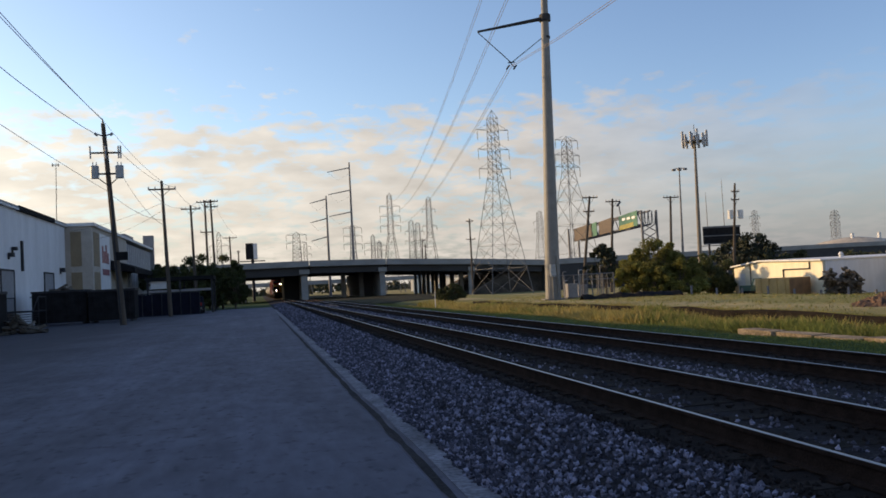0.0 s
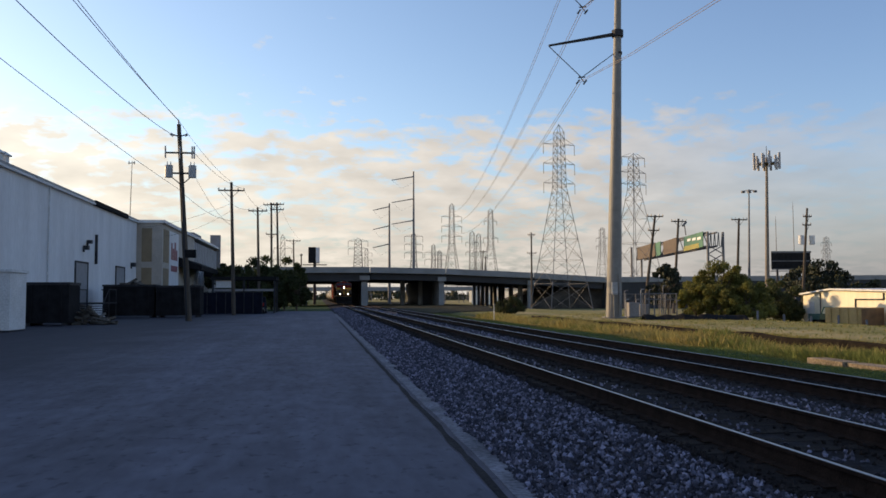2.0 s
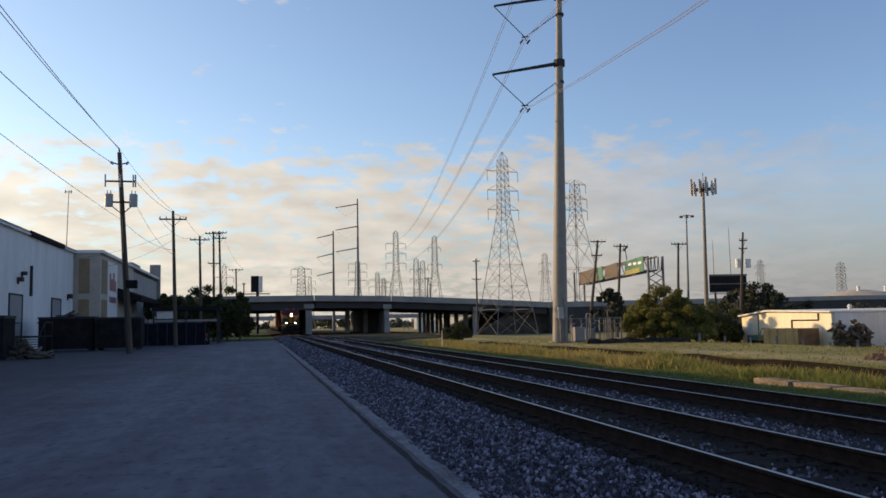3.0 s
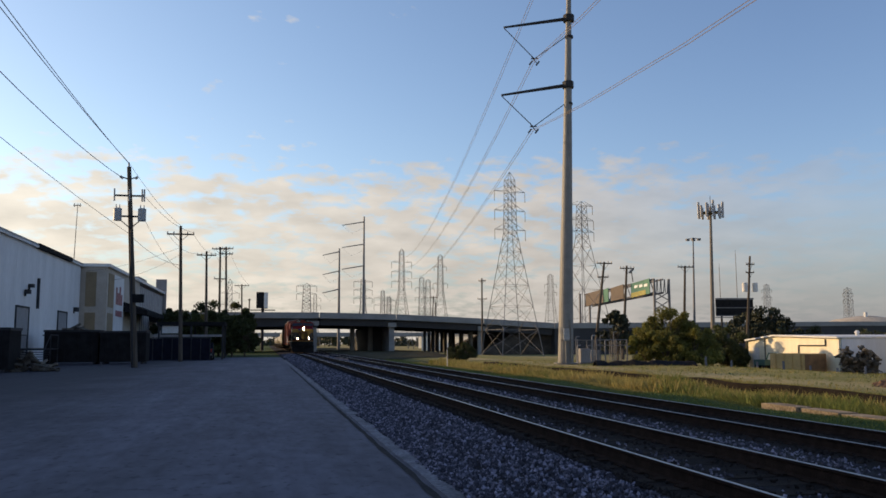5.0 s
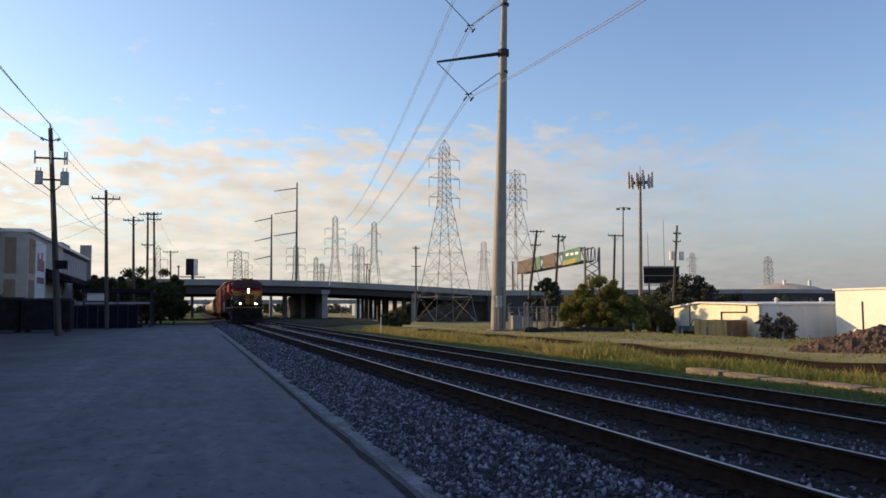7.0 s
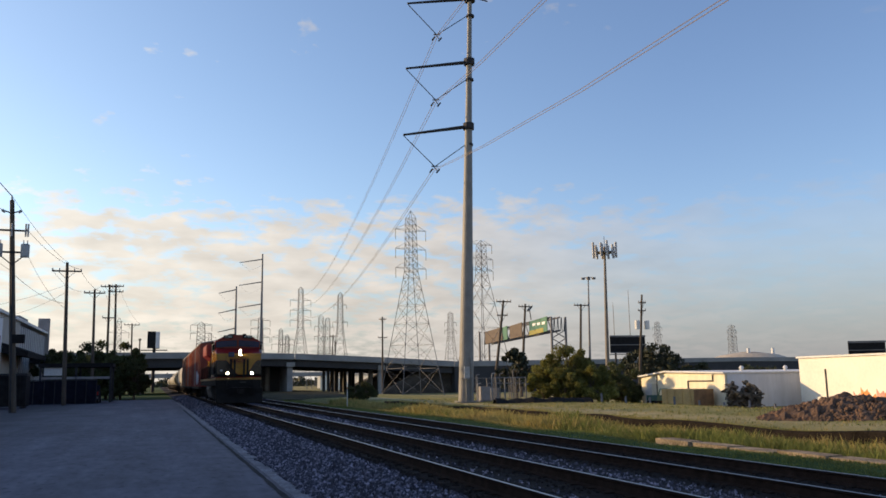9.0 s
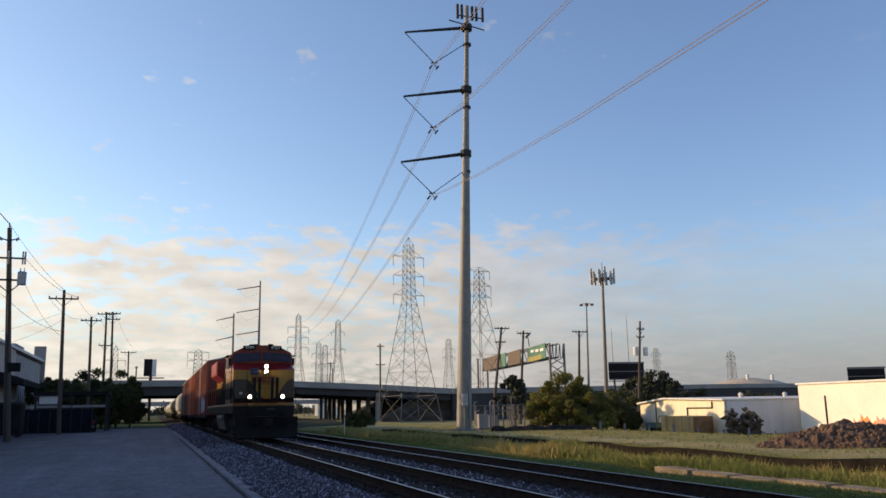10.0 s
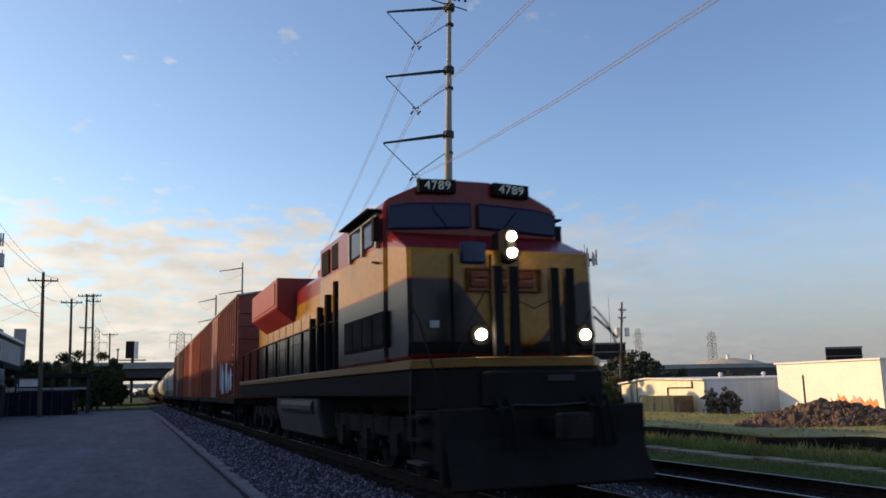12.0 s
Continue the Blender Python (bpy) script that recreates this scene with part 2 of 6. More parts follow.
def path_tube(bm, pts, r, sides=4):
    """One tube along a line of points."""
    pts = [Vector(p) for p in pts]
    last = None
    for k, p in enumerate(pts):
        w = (pts[min(k + 1, len(pts) - 1)] - pts[max(k - 1, 0)]).normalized()
        u = w.cross(Vector((0.3, 0.2, 1.0))).normalized()
        v = w.cross(u)
        ring = [bm.verts.new(p + (u * math.cos(2 * math.pi * q / sides) + v * math.sin(2 * math.pi * q / sides)) * r) for q in range(sides)]
        if last:
            for q in range(sides):
                bm.faces.new((last[q], last[(q + 1) % sides], ring[(q + 1) % sides], ring[q]))
        last = ring


def rails_of(pts, r=0.022):
    bm = bmesh.new()
    path_tube(bm, [Vector(p) for p in pts], r, 6)
    return bm


def mesh_of(name, bm, material, bevel=0.0):
    if bevel:
        bmesh.ops.bevel(bm, geom=bm.edges[:], offset=bevel, segments=1, affect="EDGES", clamp_overlap=True)
    bmesh.ops.recalc_face_normals(bm, faces=bm.faces[:])
    me = bpy.data.meshes.new(name)
    bm.to_mesh(me)
    bm.free()
    for m in (material if isinstance(material, (list, tuple)) else [material]):
        me.materials.append(m)
    return me


def part(name, bm, material, parent, label="", bevel=0.0):
    ob = new(name, mesh_of(name, bm, material, bevel))
    ob.parent = parent
    return tagged(ob, label)


def made(fn, *args, **kw):
    bm = bmesh.new()
    fn(bm, *args, **kw)
    return bm


def boxes(*rows):
    bm = bmesh.new()
    for r in rows:
        box(bm, *r)
    return bm


def tubes(*rows, sides=8):
    bm = bmesh.new()
    for r in rows:
        tube(bm, *r, sides=sides)
    return bm


def thing(name, label, category, m=None, group="", kind=""):
    ob = new(name)
    if m is not None:
        ob.matrix_world = m
    return tagged(ob, label, category, group, kind)


def solid(name, bm, material, label="", category="", kind="", group="", bevel=0.0):
    return tagged(new(name, mesh_of(name, bm, material, bevel)), label, category, group, kind)


def hang(a, b, sag, n=14):
    a, b = Vector(a), Vector(b)
    return [a.lerp(b, k / n) - Vector((0, 0, sag * 4 * (k / n) * (1 - k / n))) for k in range(n + 1)]


# ---- ground, pavement, tracks ----
def lift(x, y):
    """Height of the natural ground: a ditch beside the line, then land that falls gently away."""
    def sm(a, b, v):
        k = min(1, max(0, (v - a) / (b - a)))
        return k * k * (3 - 2 * k)
    z = -0.06 - 0.86 * sm(30, 47, x)
    ditch = sm(13.2, 14.6, x) * (1 - sm(18.7, 19.5, x)) * (1 - sm(60, 95, y))
    z -= 0.38 * ditch
    if 11 < x < 80 and y < 260:
        z += 0.10 * (noise.noise((x * 0.35, y * 0.2, 0)))
    return z


def ground_colours():
    """Grass land: green beside the track, straw over the ditch, mown turf and bare tracks beyond."""
    m = bpy.data.materials.new("grass_land")
    m.use_nodes = True
    n, l = m.node_tree.nodes, m.node_tree.links
    b = n["Principled BSDF"]
    b.inputs["Roughness"].default_value = 0.95
    b.inputs["Specular IOR Level"].default_value = 0.1
    tc = n.new("ShaderNodeTexCoord")
    sx = n.new("ShaderNodeSeparateXYZ")
    l.new(tc.outputs["Object"], sx.inputs[0])
    na, nb, nc = (n.new("ShaderNodeTexNoise") for _ in range(3))
    for q, s, d in ((na, 0.16, 4), (nb, 1.4, 6), (nc, 14.0, 4)):
        q.inputs["Scale"].default_value, q.inputs["Detail"].default_value = s, d
        l.new(tc.outputs["Object"], q.inputs["Vector"])
    wob = n.new("ShaderNodeMath")
    wob.operation = "MULTIPLY_ADD"
    l.new(nb.outputs[0], wob.inputs[0])
    wob.inputs[1].default_value = 2.4
    l.new(sx.outputs[0], wob.inputs[2])
    ramp = n.new("ShaderNodeValToRGB")
    mr = n.new("ShaderNodeMapRange")
    l.new(wob.outputs[0], mr.inputs[0])
    mr.inputs[1].default_value, mr.inputs[2].default_value = 10.0, 40.0
    l.new(mr.outputs[0], ramp.inputs[0])
    stops = [(0.0, (0.035, 0.062, 0.018)), (0.13, (0.045, 0.075, 0.02)), (0.19, (0.13, 0.11, 0.04)), (0.30, (0.13, 0.12, 0.045)),
             (0.36, (0.24, 0.21, 0.075)), (0.48, (0.38, 0.31, 0.165)), (0.56, (0.25, 0.22, 0.08)), (1.0, (0.31, 0.255, 0.12))]
    e = ramp.color_ramp.elements
    while len(e) < len(stops):
        e.new(0.5)
    for el_, (p, c) in zip(e, stops):
        el_.position, el_.color = p, (*c, 1)
    mix = n.new("ShaderNodeMix")
    mix.data_type = "RGBA"
    cut = n.new("ShaderNodeMapRange")
    l.new(na.outputs[0], cut.inputs[0])
    cut.inputs[1].default_value, cut.inputs[2].default_value = 0.45, 0.65
    cut.inputs[4].default_value = 0.40
    l.new(cut.outputs[0], mix.inputs[0])
    l.new(ramp.outputs[0], mix.inputs[6])
    mix.inputs[7].default_value = (0.085, 0.11, 0.032, 1)
    hs = n.new("ShaderNodeHueSaturation")
    l.new(mix.outputs[2], hs.inputs["Color"])
    va = n.new("ShaderNodeMapRange")
    l.new(nc.outputs[0], va.inputs[0])
    for i, v in zip((1, 2, 3, 4), (0.25, 0.75, 0.6, 1.35)):
        va.inputs[i].default_value = v
    l.new(va.outputs[0], hs.inputs["Value"])
    l.new(hs.outputs[0], b.inputs["Base Color"])
    bp = n.new("ShaderNodeBump")
    bp.inputs["Strength"].default_value, bp.inputs["Distance"].default_value = 0.8, 0.06
    l.new(nc.outputs[0], bp.inputs["Height"])
    l.new(bp.outputs[0], b.inputs["Normal"])
    return m


def build_ground():
    xs = [-2600, -900, -300, -120, -60, -30, -10, 0, 1.5, 4, 8, 11] + [11 + 0.5 * k for k in range(1, 22)] + [23, 25, 28, 31, 34, 37, 40, 43, 46, 50, 56, 64, 75, 95, 130, 200, 350, 700, 1400, 2600]
    ys = [-900, -300, -100, -40, -15, 0] + [4 + 1.0 * k for k in range(0, 60)] + [66, 70, 75, 80, 86, 93, 100, 110, 125, 145, 170, 200, 260, 350, 500, 800, 1400, 2800]
    verts = [(x, y, lift(x, y)) for y in ys for x in xs]
    w = len(xs)
    faces = [(j * w + i, j * w + i + 1, (j + 1) * w + i + 1, (j + 1) * w + i) for j in range(len(ys) - 1) for i in range(w - 1)]
    me = bpy.data.meshes.new("ground")
    me.from_pydata(verts, [], faces)
    me.materials.append(ground_colours())
    for p in me.polygons:
        p.use_smooth = True
    tagged(new("ground", me), "grassy land with straw-coloured ditch and mown turf", "ground", kind="structure")


def edge_x(y):
    """The ragged right-hand edge of the pavement."""
    return 2.05 + 0.03 * noise.noise((y * 0.4, 3.0, 0)) + 0.02 * noise.noise((y * 1.7, 5.0, 0))


def build_pavement():
    bm = bmesh.new()
    ys = [-40 + 1.0 * k for k in range(0, 148)]
    last = None
    for y in ys:
        e = edge_x(y)
        row = [bm.verts.new(p) for p in ((-30, y, 0.0), (-14, y, 0.0), (-6, y, 0.02), (-2, y, 0.025), (e - 0.32, y, 0.0), (e - 0.30, y, -0.012), (e - 0.16, y, -0.012), (e - 0.14, y, 0.0), (e, y, -0.01), (e + 0.02, y, -0.12))]
        if last:
            for k in range(len(row) - 1):
                bm.faces.new((last[k], last[k + 1], row[k + 1], row[k]))
        last = row
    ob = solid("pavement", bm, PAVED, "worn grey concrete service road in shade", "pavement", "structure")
    bm = bmesh.new()
    last = None
    for k in range(200):
        y = 2.0 + k * 0.3
        e = edge_x(math.floor(y)) + (edge_x(math.floor(y) + 1) - edge_x(math.floor(y))) * (y % 1.0)
        w = 0.045 + 0.025 * noise.noise((y * 1.3, 2, 0)) + 0.015 * noise.noise((y * 5.0, 2, 0))
        row = [bm.verts.new((e - 0.23 - w, y, -0.006)), bm.verts.new((e - 0.23 + w, y, -0.006))]
        if last:
            bm.faces.new((last[0], last[1], row[1], row[0]))
        last = row
    solid("edge_joint", bm, CRACK, "dark worn joint along the road edge", "joint", "structure")
    bm = bmesh.new()
    for y in ys[34:128]:
        e = edge_x(y)
        row = []
        for q in range(4):
            yy = y + q * 0.25
            w = 0.12 + 0.20 * noise.noise((yy * 0.6, 9, 0)) + 0.14 * noise.noise((yy * 2.7, 9, 0))
            row.append((edge_x(yy) + max(0.06, w), yy))
        yy = y + 1.0
        row.append((edge_x(yy) + max(0.06, 0.12 + 0.20 * noise.noise((yy * 0.6, 9, 0)) + 0.14 * noise.noise((yy * 2.7, 9, 0))), yy))
        prism(bm, [(e - 0.13, y)] + row + [(edge_x(yy) - 0.13, yy)], "z", -0.1, 0.008)
    solid("broken_edge", bm, KERB, "crumbled pale concrete along the road edge", "kerb", "structure")


SKEW = 0.0028            # sideways run of the tracks per metre, from y = 12 on


def on_line(x, y, z=0.0):
    """A pose on the line, turned along it."""
    return pose(x + SKEW * (y - 12), y, z, 0, 0, -math.degrees(SKEW))


def profile(x):
    """Top of the ballast bed across both tracks."""
    pts = [(1.8, -0.06), (2.3, 0.03), (3.5, 0.16), (6.8, 0.165), (7.2, 0.08), (7.9, 0.015), (10.9, 0.012), (11.9, -0.09)]
    for (a, za), (b, zb) in zip(pts, pts[1:]):
        if a <= x <= b:
            return za + (zb - za) * (x - a) / (b - a)
    return -0.1


def stain_bed():
    """Ballast, dark with oil and rust in two strips along each rail."""
    m = mat("ballast_bed", (0.026, 0.025, 0.029), 0.95, 0, 2.0, 0.35, 0.35, 1.0, spec=0.05)
    n, l = m.node_tree.nodes, m.node_tree.links
    b = n["Principled BSDF"]
    src = b.inputs["Base Color"].links[0].from_socket
    tc, sx = n.new("ShaderNodeTexCoord"), n.new("ShaderNodeSeparateXYZ")
    l.new(tc.outputs["Object"], sx.inputs[0])
    best = None
    for c in (4.41, 5.85, 8.59, 10.03):
        d = n.new("ShaderNodeMath")
        d.operation = "SUBTRACT"
        l.new(sx.outputs[0], d.inputs[0])
        d.inputs[1].default_value = c
        a = n.new("ShaderNodeMath")
        a.operation = "ABSOLUTE"
        l.new(d.outputs[0], a.inputs[0])
        if best is None:
            best = a.outputs[0]
        else:
            q = n.new("ShaderNodeMath")
            q.operation = "MINIMUM"
            l.new(best, q.inputs[0])
            l.new(a.outputs[0], q.inputs[1])
            best = q.outputs[0]
    no = n.new("ShaderNodeTexNoise")
    no.inputs["Scale"].default_value = 3.0
    l.new(tc.outputs["Object"], no.inputs["Vector"])
    ad = n.new("ShaderNodeMath")
    ad.operation = "MULTIPLY_ADD"
    l.new(no.outputs[0], ad.inputs[0])
    ad.inputs[1].default_value = 0.3
    l.new(best, ad.inputs[2])
    mr = n.new("ShaderNodeMapRange")
    l.new(ad.outputs[0], mr.inputs[0])
    mr.inputs[1].default_value, mr.inputs[2].default_value = 0.70, 0.82
    mx = n.new("ShaderNodeMix")
    mx.data_type = "RGBA"
    l.new(mr.outputs[0], mx.inputs[0])
    mx.inputs[6].default_value = (0.022, 0.019, 0.019, 1)
    l.new(src, mx.inputs[7])
    l.new(mx.outputs[2], b.inputs["Base Color"])
    return m


def build_ballast():
    xs = [1.8, 2.0, 2.3, 2.7, 3.1, 3.5, 4.0, 4.41, 5.13, 5.85, 6.5, 6.9, 7.35, 7.9, 8.59, 9.3, 10.03, 11.0, 11.5, 12.0]
    ys = [-60, -20, 0] + [2 + 0.5 * k for k in range(80)] + [44 + 3 * k for k in range(30)] + [150, 200, 300, 500, 900]
    verts = [(x, y, profile(x) + 0.02 * noise.noise((x * 2, y * 2, 0))) for y in ys for x in xs]
    w = len(xs)
    faces = [(j * w + i, j * w + i + 1, (j + 1) * w + i + 1, (j + 1) * w + i) for j in range(len(ys) - 1) for i in range(w - 1)]
    me = bpy.data.meshes.new("ballast_bed")
    me.from_pydata(verts, [], faces)
    me.materials.append(stain_bed())
    bed = new("ballast_bed", me)
    bed.matrix_world = on_line(0, 0)
    tagged(bed, "grey crushed-stone ballast under two tracks", "ballast", kind="structure")
    # loose stones: many near the camera, fewer further off
    rng = random.Random(4)
    base = [Vector(v) for v in ((1, 0, 0), (-1, 0, 0), (0, 1, 0), (0, -1, 0), (0, 0, 1), (0, 0, -1))]
    tri = ((0, 2, 4), (2, 1, 4), (1, 3, 4), (3, 0, 4), (2, 0, 5), (1, 2, 5), (3, 1, 5), (0, 3, 5))
    for which, material in (("ballast_stones", STONE), ("stained_ballast_stones", OILY_STONE)):
        V, F = [], []
        for _ in range(90000):
            y = 1.0 + 44 * rng.random() ** 1.7
            x = rng.choice((rng.uniform(1.9, 4.0), rng.uniform(1.9, 4.0), rng.uniform(3.9, 11.4), rng.uniform(1.85, 2.6)))
            near = min(abs(x - c) for c in (4.41, 5.85, 8.59, 10.03)) < 0.56 + 0.12 * noise.noise((x * 2, y * 2, 1))
            if rng.random() < 0.28:       # larger stones stand for the many further off
                y = 34 + 95 * rng.random()
                x = rng.choice((rng.uniform(1.9, 4.0), rng.uniform(3.9, 11.4)))
                near = min(abs(x - c) for c in (4.41, 5.85, 8.59, 10.03)) < 0.56
            if near != (which != "ballast_stones"):
                continue
            if min(abs(x - c) for c in (4.41, 5.85, 8.59, 10.03)) < 0.09 or x < 2.12 + 0.16 * noise.noise((y * 0.9, 4, 0)) + 0.1 * noise.noise((y * 3.1, 4, 0)):
                continue
            r = rng.uniform(0.014, 0.040) * (1 + y * 0.018)
            m = Euler((rng.random() * 6, rng.random() * 6, rng.random() * 6)).to_matrix()
            s = Vector((1, rng.uniform(0.6, 0.95), rng.uniform(0.5, 0.8)))
            z = profile(x) + r * rng.uniform(0.0, 0.5)
            o = len(V)
            for b in base:
                k = r * rng.uniform(0.7, 1.25)
                q = m @ Vector((b.x * s.x * k, b.y * s.y * k, b.z * s.z * k))
                V.append((x + q.x, y + q.y, z + q.z))
            F += [(a + o, b + o, c + o) for a, b, c in tri]
        me = bpy.data.meshes.new(which)
        me.from_pydata(V, [], F)
        me.materials.append(material)
        heap = new(which, me)
        heap.matrix_world = on_line(0, 0)
        tagged(heap, "loose angular crushed stones" if which == "ballast_stones" else "loose stones dark with oil and rust", "gravel", kind="stuff")


TIE_TOP, RAIL_TOP = 0.17, 0.35


def build_track(centre, label, drop=0.0, head=0.009):
    track = thing("railway_track", label, "railway track", on_line(centre, 0, -drop), "two parallel tracks", "structure")
    section = [(-0.07, TIE_TOP), (0.07, TIE_TOP), (0.07, TIE_TOP + 0.012), (0.012, TIE_TOP + 0.03), (0.01, RAIL_TOP - 0.045), (0.036, RAIL_TOP - 0.035), (0.036, RAIL_TOP - 0.006), (-0.036, RAIL_TOP - 0.006), (-0.036, RAIL_TOP - 0.035), (-0.01, RAIL_TOP - 0.045), (-0.012, TIE_TOP + 0.03), (-0.07, TIE_TOP + 0.012)]
    for s in (-0.7175 - 0.036, 0.7175 + 0.036):
        rail = part("rail", made(prism, [(x + s, z) for x, z in section], "y", -60, 800), RAIL, track, "rusty steel rail")
        part("rail_head", made(prism, [(s - 0.018, RAIL_TOP - 0.006), (s + 0.018, RAIL_TOP - 0.006), (s + head, RAIL_TOP), (s - head, RAIL_TOP)], "y", -60, 800), RAIL_HEAD, rail, "polished running surface")
    rng = random.Random(int(centre * 10))
    shapes = []
    for k in range(4):
        bm = boxes((-1.28 - 0.03 * k, 1.3, -0.11, 0.11, -0.03, TIE_TOP))
        shapes.append(mesh_of("tie", bm, TIE))
    plate = mesh_of("tie_plate", boxes((-0.17, 0.17, -0.09, 0.09, TIE_TOP, TIE_TOP + 0.016)), RAIL)
    for k in range(150):
        tie = new("tie", shapes[rng.randrange(4)])
        tie.parent, tie.location = track, (rng.uniform(-0.03, 0.03), 2.5 + k * 0.52, rng.uniform(-0.02, 0.0))
        if k < 60:
            for s in (-0.7535, 0.7535):
                p = new("tie_plate", plate)
                p.parent, p.location = tie, (s, 0, 0.003)
    bm = bmesh.new()
    for k in range(150, 560):
        y = 2.5 + k * 0.52
        box(bm, -1.3, 1.3, y - 0.11, y + 0.11, 0.0, TIE_TOP - 0.01)
    tagged(part("far_ties", bm, TIE, track), kind="stuff")


CRACK = mat("dark_joint", (0.034, 0.033, 0.036), 0.95, 0, 2.0, 0.3, 0.2, 0.5, spec=0.05)
OILY_STONE = mat("oily_stone", (0.028, 0.024, 0.024), 0.95, 0, 8.0, 0.3, 0.15, 0.3, spread=0.4, spec=0.04)


def worn_concrete():
    """Concrete with drifts of pale dust, wheel streaks along the road and dark spots."""
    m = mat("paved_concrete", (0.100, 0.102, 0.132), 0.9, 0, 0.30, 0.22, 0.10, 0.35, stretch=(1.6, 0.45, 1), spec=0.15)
    n, l = m.node_tree.nodes, m.node_tree.links
    b = n["Principled BSDF"]
    col = b.inputs["Base Color"].links[0].from_socket
    tc = n.new("ShaderNodeTexCoord")
    for size, way, lo, hi, dark, pale in ((1.0, (1.5, 0.06, 1), 0.42, 0.62, 0.93, 1.08), (1.3, (1, 0.7, 1), 0.35, 0.6, 0.88, 1.06), (7.0, (1, 0.6, 1), 0.30, 0.42, 0.62, 1.03)):
        mp, no, mr, mx = n.new("ShaderNodeMapping"), n.new("ShaderNodeTexNoise"), n.new("ShaderNodeMapRange"), n.new("ShaderNodeHueSaturation")
        mp.inputs["Scale"].default_value = way
        no.inputs["Scale"].default_value, no.inputs["Detail"].default_value = size, 6
        l.new(tc.outputs["Object"], mp.inputs[0])
        l.new(mp.outputs[0], no.inputs["Vector"])
        l.new(no.outputs[0], mr.inputs[0])
        for i, v in zip((1, 2, 3, 4), (lo, hi, dark, pale)):
            mr.inputs[i].default_value = v
        l.new(mr.outputs[0], mx.inputs["Value"])
        l.new(col, mx.inputs["Color"])
        col = mx.outputs[0]
    # darker towards the yard side, with a wandering border
    sx, wob, side, darker = n.new("ShaderNodeSeparateXYZ"), n.new("ShaderNodeTexNoise"), n.new("ShaderNodeMapRange"), n.new("ShaderNodeMix")
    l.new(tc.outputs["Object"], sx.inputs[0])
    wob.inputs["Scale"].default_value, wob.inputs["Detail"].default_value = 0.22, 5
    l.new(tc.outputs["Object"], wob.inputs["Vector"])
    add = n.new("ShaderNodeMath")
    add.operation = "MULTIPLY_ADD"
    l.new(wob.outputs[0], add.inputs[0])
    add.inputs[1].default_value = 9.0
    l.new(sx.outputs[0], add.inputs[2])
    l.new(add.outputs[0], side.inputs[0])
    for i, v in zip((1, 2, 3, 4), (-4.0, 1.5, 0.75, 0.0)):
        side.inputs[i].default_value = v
    darker.data_type = "RGBA"
    l.new(side.outputs[0], darker.inputs[0])
    l.new(col, darker.inputs[6])
    darker.inputs[7].default_value = (0.036, 0.035, 0.044, 1)
    l.new(darker.outputs[2], b.inputs["Base Color"])
    return m


PAVED = worn_concrete()
build_ground()
build_pavement()
build_ballast()
build_track(5.13, "busy railway track with polished rails on dark timber ties")
build_track(9.31, "second railway track with rusty rails beside the grass", 0.15, 0.006)


# ---- road bridge ----
def deck_z(x):
    """Top of the bridge's parapet along its length."""
    return 8.1 - 0.0004 * max(0, x - 5) ** 2 - 0.02 * max(0, x - 20)


